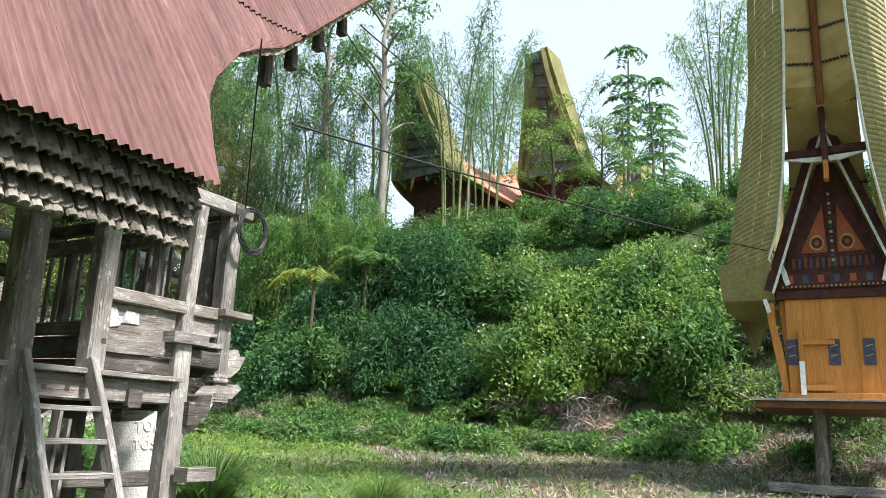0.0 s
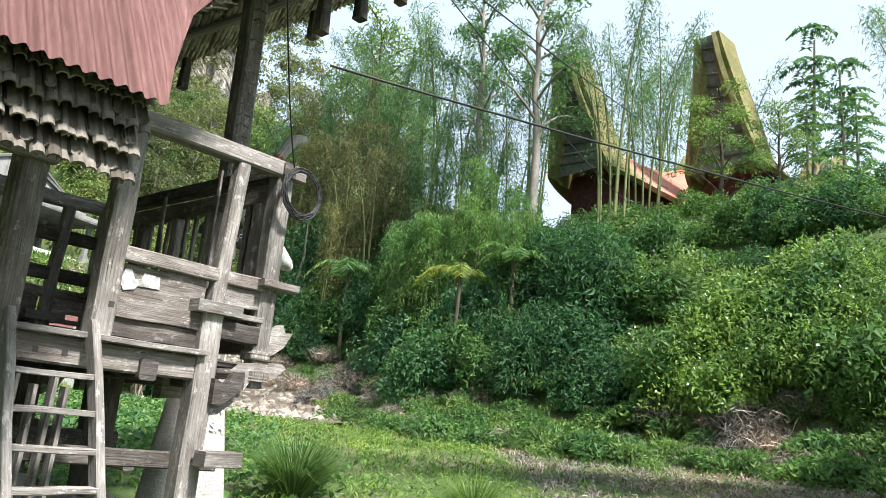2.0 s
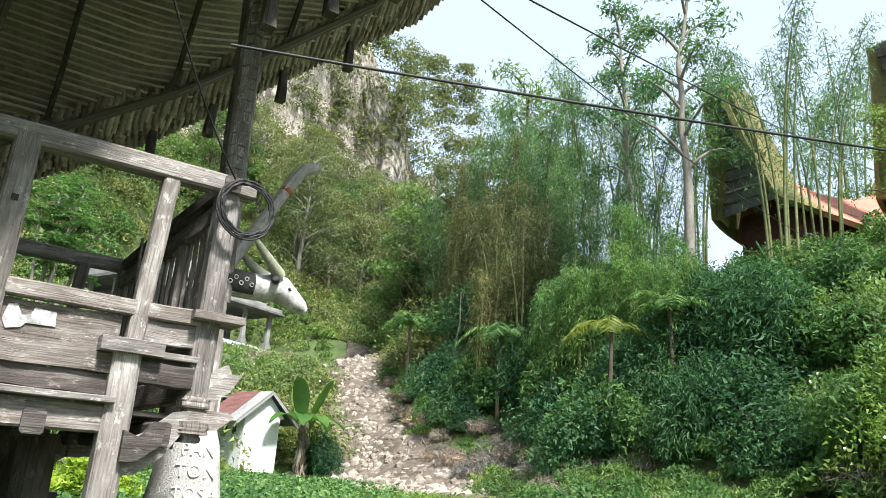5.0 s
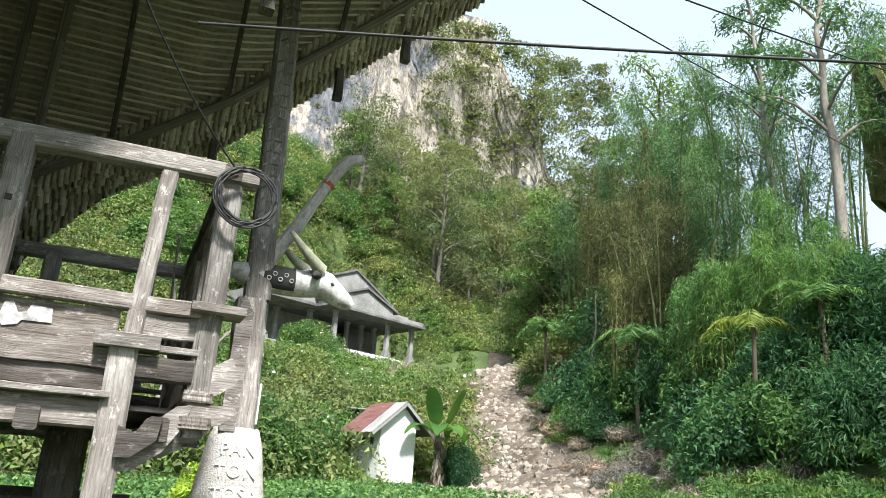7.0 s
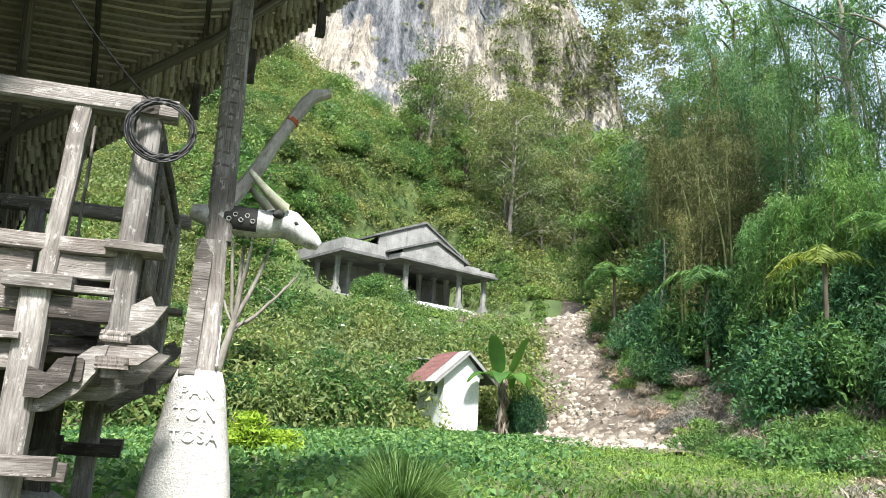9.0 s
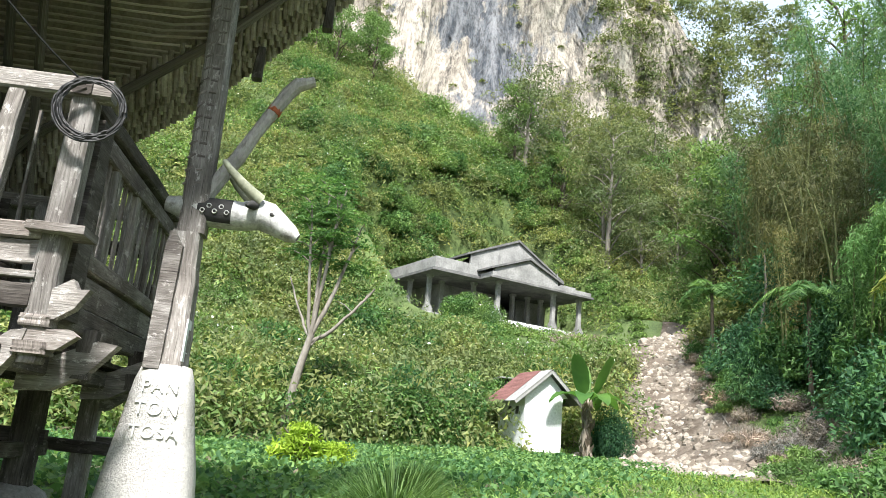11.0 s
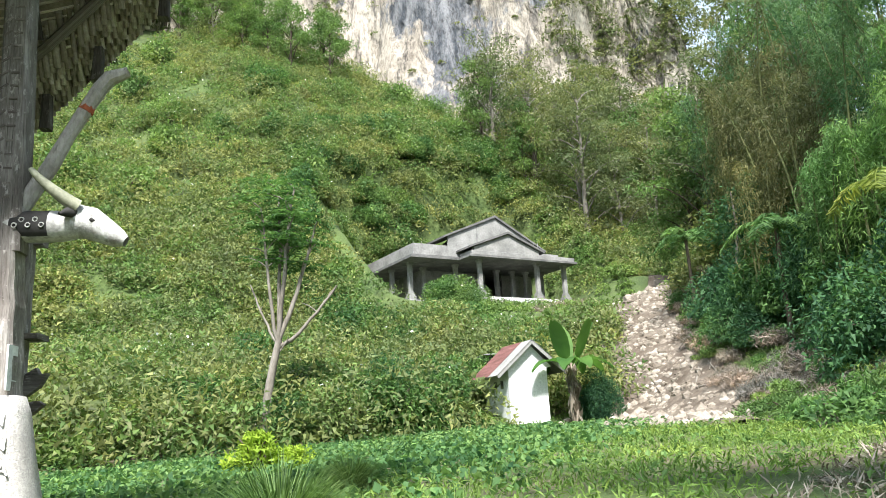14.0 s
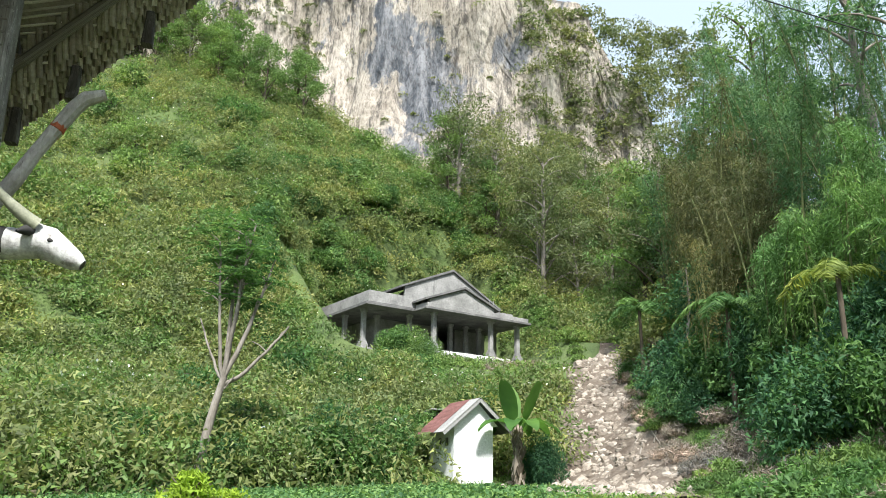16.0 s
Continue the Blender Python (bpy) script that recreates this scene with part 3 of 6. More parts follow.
B_SMALL = make_bush("small_shrub", "small mid-green shrub on the hilltop", L_MID, 2000, 0.195, 0.55, 1.6, 1.7, 9, 14, 0.2, "shrubs on the hilltop")
B_SMALLT = make_bush("small_pale_shrub", "small light green shrub on the hilltop", L_LIGHT, 2000, 0.195, 0.55, 1.6, 1.6, 10, 14, 0.2, "shrubs on the hilltop")
B_FEATHER = make_bush("feathery_shrub", "dark feathery shrub with compound leaves", L_DARK, 4300, 0.2, 0.26, 1.6, 2.4, 6, 16, 0.5)

# the tall dark shrubs of the bank, the light ones before it, weeds and dead brush at its foot
for a in np.arange(-14, 30, 1.7):
    for d in (2.2, 3.7, 5.3, 7.2):
        x, y = bank(d + random.uniform(-0.6, 0.6), a + random.uniform(-0.7, 0.7))
        if x < -13 or abs(x - path_x(y)) < (4.9 if y < 36 else 3.2) or y > 44:
            continue
        if a < 8 and d < 6:
            ob = random.choice((B_MID, B_LIGHT, B_MID, B_LIGHT, B_FEATHER))
        elif d > 7:
            ob = random.choice((B_MID, B_MID, B_MID, B_DARK))
        else:
            ob = random.choice((B_DARK, B_DARK, B_FEATHER, B_MID))
        s = random.uniform(0.75, 1.2) * (0.75 if d > 6.5 and a < 7 else 1.2 if a > 7 and d > 3 else 1.0)
        put(ob, x, y, s, s * random.uniform(0.8, 1.15))
for a in np.arange(-8, 19, 0.9):
    for d in (-2.0, -1.1, -0.2, 0.8, 1.9, 2.9):
        if d < -1.5 and a < 3:
            continue
        x, y = bank(d + random.uniform(-0.5, 0.5), a + random.uniform(-0.45, 0.45))
        if abs(x - path_x(y)) < 2.4 and y > 29:
            continue
        ob = random.choice((B_LOW, B_PALE, B_PALE, B_LOW, B_DRY)) if a > 5 else random.choice((B_LOW, B_DRY, B_DRY, B_PALE))
        put(ob, x, y, random.uniform(0.7, 1.2), sink=0.05 if ob is not B_DRY else 0.2)
for a in np.arange(-18, 16, 1.5):
    for d in (8.6, 10.2, 12.2, 14.5):
        x, y = bank(d + random.uniform(-0.5, 0.5), a + random.uniform(-0.6, 0.6))
        if y < 41 and x < 24:
            put(random.choice((B_SMALL, B_SMALL, B_SMALLT)), x, y, random.uniform(0.55, 0.8), sink=0.2)
for k in range(16):                       # dark thicket round the palms
    put(random.choice((B_DARK, B_FEATHER, B_DARK, B_MID)), random.uniform(0.2, 5.6), random.uniform(29.2, 32.2), random.uniform(0.95, 1.2), random.uniform(1.1, 1.4))
# the great light bush before the bank
for x, y, s in ((9.3, 22.0, 1.15), (10.6, 21.5, 1.15), (11.6, 20.9, 1.05), (9.0, 23.2, 1.1), (11.0, 22.6, 1.35), (12.6, 20.8, 1.0), (10.2, 23.6, 1.25), (12.2, 22.2, 1.2)):
    put(B_GREAT, x, y, s)


def make_bamboo(seed, n, tall, label, leafmat, leaves=5200):
    g = np.random.default_rng(seed)
    ob = thing("bamboo_clump", pose(0, 0, -300), label, "bamboo", "bamboo on the hill")
    pts, outs = [], []
    for _ in range(n):
        a, r0 = g.random() * 6.28, g.random() * 1.1
        base = np.array([math.cos(a) * r0, math.sin(a) * r0, 0])
        lean = g.random() * 0.22 * tall
        t = np.linspace(0, 1, 14)[:, None]
        hh = tall * (0.7 + 0.35 * g.random())
        way = np.array([math.cos(a + g.normal() * 0.6), math.sin(a + g.normal() * 0.6), 0])
        path = base + way * lean * t ** 2.2 + np.array([0, 0, 1]) * hh * (t - 0.12 * t ** 4)
        v, f = tube_np(path, 0.055 * (1 - 0.85 * t[:, 0]) + 0.008, 6)
        mesh_from("culm", v, f, M_CULM, ob, smooth=True)
        m = leaves // n
        tt = 0.28 + 0.72 * g.random(m) ** 0.75
        nodes = np.round(tt * 26) / 26
        pa = np.stack([np.interp(nodes, t[:, 0], path[:, k]) for k in range(3)], 1)
        key = (nodes * 26).astype(int)
        ang = (key * 2.4 + g.integers(0, 3, m) * 2.1)[:, None]
        rad = (0.15 + 0.85 * g.random(m))[:, None] * (0.45 + 1.0 * (1 - nodes[:, None])) * 0.95
        o = np.concatenate([np.cos(ang), np.sin(ang), -0.15 - 0.45 * rad], 1)
        pts.append(pa + o * rad + g.normal(0, 0.13, (m, 3)))
        outs.append(o * 0.6)
    p, o = np.concatenate(pts), np.concatenate(outs)
    v, f = leaves_np(p, 0.23, 0.18, g, o, 0.7, 0.2, three=True)
    mesh_from("foliage", v, f, leafmat, ob)
    return ob


BB = [make_bamboo(11, 7, 11.5, "tall arching green bamboo clump on the hill", L_BAMB, 7500), make_bamboo(12, 6, 13, "tall slender bamboo clump against the sky", L_BAMB, 4600), make_bamboo(13, 8, 9.5, "leaning bamboo clump with yellowing leaves", L_BROWN, 7000), make_bamboo(14, 9, 8.0, "dense bright green bamboo clump with drooping leaves", L_FRESH, 10500)]
for x, y, k, s in ((4.0, 34.5, 1, 1.0), (8.4, 33.2, 1, 1.05), (10.2, 34.5, 1, 1.0), (2.2, 36.0, 0, 1.0), (0.2, 37.0, 0, 1.0), (1.6, 32.6, 3, 1.0), (3.0, 32.8, 3, 1.0), (-0.6, 34.8, 3, 0.95), (4.0, 31.2, 3, 0.7), (-4.2, 38.2, 2, 0.9), (-7.4, 44.6, 2, 1.1), (-9.6, 48.5, 0, 1.1), (-1.8, 38.5, 2, 1.05), (-3.4, 40.0, 2, 1.1), (-5.0, 42.5, 2, 1.15), (-6.2, 45.5, 0, 1.1), (-2.4, 43.0, 0, 1.2), (0.6, 41.0, 1, 1.15), (3.0, 41.0, 0, 1.1), (-8.0, 50.0, 2, 1.1), (-4.0, 49.0, 0, 1.2), (19.2, 28.6, 1, 0.95), (20.6, 30.0, 1, 1.0), (15.0, 46.5, 1, 1.35), (11.6, 47.0, 1, 1.4), (18.6, 48.5, 1, 1.3), (5.4, 39.5, 1, 1.1), (-1.0, 47.0, 1, 1.2)):
    put(BB[k], x, y, s)


def make_tree(name, seed, tall, trunk_r, label, leafmat, n, leaf, ratio, crown_from, spread, bark, boughs=12, group="", lump=0.9, droop=0.3):
    g = np.random.default_rng(seed)
    ob = thing(name, pose(0, 0, -300), label, "tree", group)
    t = np.linspace(0, 1, 12)[:, None]
    path = np.array([0, 0, 1]) * tall * t + np.cumsum(g.normal(0, 0.012 * tall, (12, 3)) * [1, 1, 0], 0) * t
    parts = [tube_np(path, trunk_r * (1 - 0.82 * t[:, 0]), 8)]
    tips = []
    for k in range(boughs):
        q = crown_from + (1 - crown_from) * (k + g.random()) / boughs
        st = np.array([np.interp(q, t[:, 0], path[:, j]) for j in range(3)])
        a = k * 2.4 + g.normal() * 0.3
        ln = spread * (1.1 - 0.65 * (q - crown_from) / (1 - crown_from)) * (0.7 + 0.5 * g.random())
        e = st + np.array([math.cos(a) * ln, math.sin(a) * ln, ln * (0.35 + 0.35 * g.random())])
        tt = np.linspace(0, 1, 6)[:, None]
        bp = st + (e - st) * tt + np.array([0, 0, 0.2 * ln]) * np.sin(tt * np.pi)
        parts.append(tube_np(bp, trunk_r * 0.32 * (1 - 0.8 * tt[:, 0]), 5))
        tips += [bp[5], bp[4], bp[3]]
    v, f = join_np(parts)
    mesh_from("trunk", v, f, bark, ob, smooth=True)
    tips = np.array(tips)
    k = g.integers(0, len(tips), n)
    d = g.normal(size=(n, 3))
    d /= np.linalg.norm(d, axis=1)[:, None]
    p = tips[k] + d * (lump * (0.4 + 0.6 * g.random(n)))[:, None] * [1, 1, 0.6]
    v, f = leaves_np(p, leaf, ratio, g, d, droop, face=0.5, three=True)
    mesh_from("crown", v, f, leafmat, ob)
    return ob


T_TALL = make_tree("tall_tree", 21, 17, 0.26, "tall slender tree with a pale straight trunk", L_BAMB, 3600, 0.26, 0.4, 0.42, 2.4, M_BARK, 16, "trees on the hill")
T_ROUND = make_tree("hill_tree", 22, 9, 0.2, "bright green spreading tree on the hill", L_LIGHT, 4000, 0.26, 0.4, 0.1, 3.0, M_BARKDK, 16, "trees on the hill", 1.1)
T_DARK = make_tree("bushy_tree", 23, 7.5, 0.17, "light green bushy tree below the cliff", L_LIGHT, 4200, 0.27, 0.42, 0.03, 2.8, M_BARKDK, 16, "trees below the cliff", 1.0)
T_OLIVE = make_tree("olive_tree", 24, 9, 0.18, "olive green thin-crowned tree below the cliff", L_OLIVE, 4400, 0.28, 0.34, 0.03, 3.0, M_BARK, 22, "trees below the cliff", 1.1)
put(T_TALL, 4.8, 33.2, 1.0, turn=40)
put(T_TALL, 2.5, 38.0, 0.95, turn=140)
for x, y, s in ((12.6, 31.5, 0.6), (14.6, 30.5, 0.5)):
    put(T_ROUND, x, y, s)


# the pinnate-leaved trees behind the red-roofed house
def make_pinnate(seed, label, tall=8.0):
    g = np.random.default_rng(seed)
    ob = thing("umbrella_tree", pose(0, 0, -300), label, "tree", "pinnate trees on the hill")
    t = np.linspace(0, 1, 10)[:, None]
    path = np.array([0.3, 0.1, tall]) * t
    v, f = tube_np(path, 0.14 * (1 - 0.7 * t[:, 0]), 7)
    mesh_from("trunk", v, f, M_BARK, ob, smooth=True)
    pts, outs = [], []
    for lev in range(6):
        z = tall * (0.42 + 0.58 * lev / 5) + g.normal(0, 0.15)
        r = 1.9 * (1.05 - 0.5 * lev / 5) * g.uniform(0.8, 1.2)
        for k in range(6):
            a = k * 1.05 + lev * 0.6 + g.normal(0, 0.2)
            if g.random() < 0.15:
                continue
            tt = np.linspace(0.15, 1, 16)
            for s in (-1, 1):
                px = np.cos(a) * r * tt - np.sin(a) * s * 0.16
                py = np.sin(a) * r * tt + np.cos(a) * s * 0.16
                pts.append(np.stack([px, py, z + 0.35 * tt - 0.7 * tt ** 2], 1))
                outs.append(np.tile([-np.sin(a) * s * 2.5, np.cos(a) * s * 2.5, -0.2], (16, 1)))
    v, f = leaves_np(np.concatenate(pts), 0.34, 0.32, g, np.concatenate(outs), 0.2, 1.5)
    mesh_from("crown", v, f, L_BAMB, ob)
    return ob


T_PIN = make_pinnate(31, "pinnate-leaved tree rising against the pale sky")
put(T_PIN, 19.2, 37.0, 1.15, 1.42, turn=20)
put(T_PIN, 21.3, 37.6, 1.05, 1.2, turn=100)
put(T_PIN, 18.2, 35.4, 0.85, 0.9, turn=60)
put(T_PIN, 22.6, 38.8, 1.0, turn=200)


def frond_np(g, length, droop, leaf, a, up, n=46):
    """One feather frond: its midrib path, leaflet places and ways."""
    t = np.linspace(0, 1, n)
    r, z = length * t * (1 - 0.12 * t), length * (up * t - droop * t ** 2)
    mid = np.stack([np.cos(a) * r, np.sin(a) * r, z], 1)
    pts, outs = [], []
    for s in (-1, 1):
        ln = leaf * np.sin(np.pi * np.clip(t * 0.9 + 0.08, 0, 1)) ** 0.5
        side = np.array([-np.sin(a) * s, np.cos(a) * s, -0.45])
        pts.append(mid + side * ln[:, None] * 0.5)
        outs.append(np.tile(side * 5 + np.array([np.cos(a), np.sin(a), 0]) * 1.5, (n, 1)))
    return mid, np.concatenate(pts), np.concatenate(outs)


def make_palm(seed, label, mat, n=9, length=2.2, trunk=2.5):
    g = np.random.default_rng(seed)
    ob = thing("palm", pose(0, 0, -300), label, "palm", "palms on the bank")
    v, f = tube_np(np.array([[0, 0, 0], [0.05, 0, trunk * 0.5], [0, 0, trunk]]), [0.1, 0.08, 0.07], 7)
    mesh_from("trunk", v, f, M_BARKDK, ob, smooth=True)
    for k in range(n):
        mid, p, o = frond_np(g, length * (0.8 + 0.3 * g.random()), 0.75 + 0.4 * g.random(), 0.5, k * 6.28 / n + g.normal() * 0.2, 0.75)
        v1, f1 = tube_np(mid[::5], np.linspace(0.02, 0.006, len(mid[::5])), 4)
        v2, f2 = leaves_np(p, 0.5, 0.10, g, o, 0.3, 0.3, 0.1)
        v, f = join_np([(v1, f1), (v2, f2)])
        v[:, 2] += trunk
        mesh_from("frond", v, f, mat, ob)
    return ob


P_GREEN = make_palm(41, "young palm with drooping feather fronds", L_MID, 8, 2.0, 4.0)
P_YELL = make_palm(42, "young palm with a yellow-green frond", L_FROND, 3, 2.0, 4.0)
put(P_GREEN, 3.9, 30.1, 1.0, (8.3 - h1(3.9, 30.1)) / 4.0, turn=30)
put(P_YELL, 1.9, 29.7, 1.0, (7.3 - h1(1.9, 29.7)) / 4.0, turn=150)
put(P_GREEN, -9.6, 43.2, 1.1, turn=80)
put(P_GREEN, -3.2, 36.5, 1.1, turn=200)


# the far hillside: growth that nobody could count
def hillside_growth(name, label, mat, n, leaf, seed, where, size=(1.2, 2.6), per=90, ratio=0.5):
    g = np.random.default_rng(seed)
    cs = where(g, n)
    n = len(cs)
    r = (size[0] + (size[1] - size[0]) * g.random(n) ** 1.6)
    tall = 0.75 + 0.6 * g.random(n)
    d = g.normal(size=(n, per, 3))
    d /= np.linalg.norm(d, axis=2)[..., None]
    d[..., 2] = np.abs(d[..., 2]) * 1.0 - 0.15
    # each mound is knobbed by a few lobes, so that its outline is uneven
    lob = g.normal(size=(n, 7, 3))
    lob /= np.linalg.norm(lob, axis=2)[..., None]
    knob = 0.72 + 0.42 * np.clip((np.einsum("npk,nlk->npl", d, lob).max(2) - 0.55) / 0.45, 0, 1)
    p = cs[:, None] + d * (r[:, None, None] * knob[..., None] * (0.82 + 0.2 * g.random((n, per, 1)))) * np.stack([np.ones(n), np.ones(n), tall], 1)[:, None]
    v, f = leaves_np(p.reshape(-1, 3), leaf, ratio, g, d.reshape(-1, 3), 0.2, face=0.6, three=True)
    ob = mesh_from(name, v, f, mat)
    tagged(ob, label, "shrubs", kind="stuff")


def on_left(g, n):
    x, y = g.uniform(-70, -8, n * 6), g.uniform(8, 92, n * 6)
    d2 = (-16 - x) * 0.95 + (y - 20) * 0.3
    back = (x - CL_O[0]) * CL_N[0] + (y - CL_O[1]) * CL_N[1]
    into, along = (x + 27.8) * -0.951 + (y - 49.4) * 0.309, (x + 27.8) * 0.309 + (y - 49.4) * 0.951
    house = ((into > -5.5) & (into < 9.4) & (along > -9.5) & (along < 10.0)) | ((into > -13) & (into < 0) & (along > -6.5) & (along < 12.0))
    path = np.abs(x - path_x(y)) < 2.7
    shed = np.hypot(x + 13.2, y - 33.2) < 2.8
    ok = (d2 > 0.8) & (back < 3) & ~house & ~shed & ~(path & (y < 60)) & (g.random(len(x)) < 0.35 + 0.65 * smooth01((60 - d2) / 60))
    x, y = x[ok][:n], y[ok][:n]
    return np.stack([x, y, height(x, y) + 0.1], 1)


hillside_growth("hillside_shrubs", "light green shrubs covering the whole hillside", L_HILL, 1900, 0.26, 51, on_left, (1.1, 3.2), 270)
hillside_growth("hillside_thickets", "great rounded light green thickets on the hillside", L_HILL, 170, 0.24, 64, on_left, (2.0, 4.0), 750)
hillside_growth("hillside_undergrowth", "mid-green undergrowth covering the hillside", L_LIGHT, 1300, 0.26, 52, on_left, (0.9, 2.8), 230)
hillside_growth("hillside_cover", "low green cover between the hillside shrubs", L_LIGHT, 2600, 0.3, 65, on_left, (0.5, 1.0), 45)
hillside_growth("hillside_scrub", "olive scrub scattered over the hillside", L_OLIVE, 700, 0.26, 53, on_left, (1.0, 3.0), 240)

g = np.random.default_rng(59)
spots = on_left(g, 420) + g.normal(0, 0.3, (420, 3)) * [1, 1, 0] + np.array([0, 0, 2.1])
v, f = leaves_np(spots, 0.16, 0.8, g, None, 0, 1.0)
tagged(mesh_from("hillside_blossoms", v, f, L_FLOWER), "small white blossoms scattered over the hillside", "flowers", kind="stuff")
for x, y, z in on_left(np.random.default_rng(58), 90):
    if x < -24:
        put(random.choice((B_SMALLT, B_LIGHT, B_SMALLT, B_MID)), float(x), float(y), random.uniform(1.1, 1.9))


def on_cliff(lo, hi, z0, z1, lim=-0.25):
    def place(g, n):
        s, z = g.uniform(lo, hi, n), z0 + (z1 - z0) * g.random(n)
        keep = np.sin(s * 0.5 + 2) * np.cos(z * 0.3 + s * 0.2) > lim
        return cliff_point(s, z)[keep]
    return place


hillside_growth("cliff_growth", "shrubs clinging to the cliff face", L_OLIVE, 800, 0.45, 54, on_cliff(-60, -13, 30, 82, -0.5), (1.0, 2.4), 90)
hillside_growth("cliff_shoulder_growth", "shrubs hanging over the cliff shoulder", L_OLIVE, 950, 0.45, 55, on_cliff(13, 46, 20, 66, -0.7), (1.2, 2.6), 90)
hillside_growth("cliff_foot_growth", "green shrubs along the foot of the cliff", L_MID, 200, 0.42, 56, on_cliff(-50, 30, 26, 34), (1.2, 2.8), 90)
hillside_growth("cliff_ledge_growth", "small shrubs on ledges of the cliff face", L_OLIVE, 60, 0.35, 57, on_cliff(-14, 12, 40, 85), (0.5, 1.3), 70)
for k in range(46):
    s, q = random.uniform(2, 34), random.uniform(3, 22)
    x, y = CL_O + s * CL_T - q * CL_N
    put(random.choice((T_OLIVE, T_OLIVE, T_DARK)), x, y, random.uniform(0.9, 1.5))
for k in range(22):
    s, q = random.uniform(-50, -12), random.uniform(1, 8)
    x, y = CL_O + s * CL_T - q * CL_N
    put(random.choice((T_DARK, T_OLIVE, T_DARK)), x, y, random.uniform(0.8, 1.4))
for k in range(22):
    x, y = random.uniform(-16, -2), random.uniform(50, 66)
    if abs(x - path_x(y)) < 2.5:
        continue
    put(random.choice((T_OLIVE, T_DARK, T_ROUND)), x, y, random.uniform(0.9, 1.4))
def by_house(lo, hi, near, far):
    def place(g, n):
        along, into = g.uniform(lo, hi, n), g.uniform(near, far, n)
        x, y = -27.8 + 0.309 * along - 0.951 * into, 49.4 + 0.951 * along + 0.309 * into
        ok = (np.abs(x - path_x(y)) > 2.6) & (np.hypot(x + 13.0, y - 33.2) > 2.6)
        return np.stack([x, y, height(x, y)], 1)[ok]
    return place


hillside_growth("slope_weeds", "low green weeds on the slope below the house", L_LIGHT, 420, 0.2, 61, by_house(-9, 12, -14, -2.5), (0.35, 0.8), 120)
hillside_growth("slope_litter", "dry brown litter on the slope below the house", M_DRY, 150, 0.5, 62, by_house(-2, 9, -8, -2), (0.3, 0.7), 60, 0.07)
hillside_growth("house_side_shrubs", "green shrubs between the house and the slide", L_LIGHT, 60, 0.24, 63, by_house(10, 15, -6, 8), (0.8, 1.7), 220)
hillside_growth("cutting_shrubs", "light green shrubs on the cutting behind the house", L_HILL, 190, 0.25, 66, by_house(-10, 13, 9.6, 18), (1.1, 2.4), 230)
hillside_growth("flank_shrubs", "light green shrubs on the flank beside the house", L_HILL, 190, 0.25, 67, by_house(-17, -10, -8, 15), (1.0, 2.2), 230)
# shrubs between the shed, the tree and the house
for k in range(70):
    x, y = random.uniform(-27, -13.6), random.uniform(21, 46)
    d2 = (-16 - x) * 0.95 + (y - 20) * 0.3
    into, along = (x + 27.8) * -0.951 + (y - 49.4) * 0.309, (x + 27.8) * 0.309 + (y - 49.4) * 0.951
    if (into > -8.5 and along > -3.0) or d2 < 0.6 or math.hypot(x + 13.2, y - 33.2) < 3.2 or (y > 40 and x > -19) or (y > 42 and x > -25) or abs(x - path_x(y)) < 2.8:
        continue
    put(random.choice((B_MID, B_LIGHT, B_LIGHT, B_MID)), x, y, random.uniform(0.8, 1.3))
for k in range(60):
    along, into = random.uniform(-10, 12), random.uniform(9.8, 18)
    put(random.choice((B_MID, B_LIGHT, B_LIGHT)), -27.8 + 0.309 * along - 0.951 * into, 49.4 + 0.951 * along + 0.309 * into, random.uniform(0.9, 1.4))
for k in range(44):
    along, into = random.uniform(-14, -9.5), random.uniform(-5, 11)
    put(random.choice((B_SMALL, B_SMALLT, B_SMALLT)), -27.8 + 0.309 * along - 0.951 * into, 49.4 + 0.951 * along + 0.309 * into, random.uniform(0.9, 1.4))
for k in range(12):
    along, into = random.uniform(-5, 5), random.uniform(10.2, 13.5)
    put(random.choice((B_SMALLT, B_SMALL)), -27.8 + 0.309 * along - 0.951 * into, 49.4 + 0.951 * along + 0.309 * into, random.uniform(1.0, 1.4))
for k in range(16):
    along, into = random.uniform(-9, -4.6), random.uniform(-8, -2.5)
    put(random.choice((B_LOW, B_PALE)), -27.8 + 0.309 * along - 0.951 * into, 49.4 + 0.951 * along + 0.309 * into, random.uniform(0.9, 1.4))
for k in range(22):                       # brow of the bank and its foot
    q = random.random()
    put(random.choice((B_MID, B_SMALL, B_SMALLT, B_DARK)), 11.2 + 4.4 * q + random.uniform(-0.5, 0.5), 29.6 - 5.0 * q + random.uniform(-0.5, 0.5), random.uniform(0.45, 0.8))
for k in range(14):
    q = random.random()
    put(random.choice((B_LOW, B_PALE, B_DRY, B_MID)), 9.9 + 2.6 * q + random.uniform(-0.2, 0.6), 20.9 - 2.4 * q + random.uniform(-0.2, 0.6), random.uniform(0.55, 0.8))
for k in range(22):
    y = random.uniform(38, 47)
    put(random.choice((B_LOW, B_PALE, B_DRY, B_SMALL)), float(path_x(y)) + random.uniform(2.0, 4.6), y, random.uniform(0.6, 0.9))
for k in range(34):
    y = random.uniform(29.5, 48)
    put(random.choice((B_DRY, B_DRY, B_PALE)), float(path_x(y)) + random.uniform(2.0, 3.4), y, random.uniform(0.6, 1.0), sink=0.1)
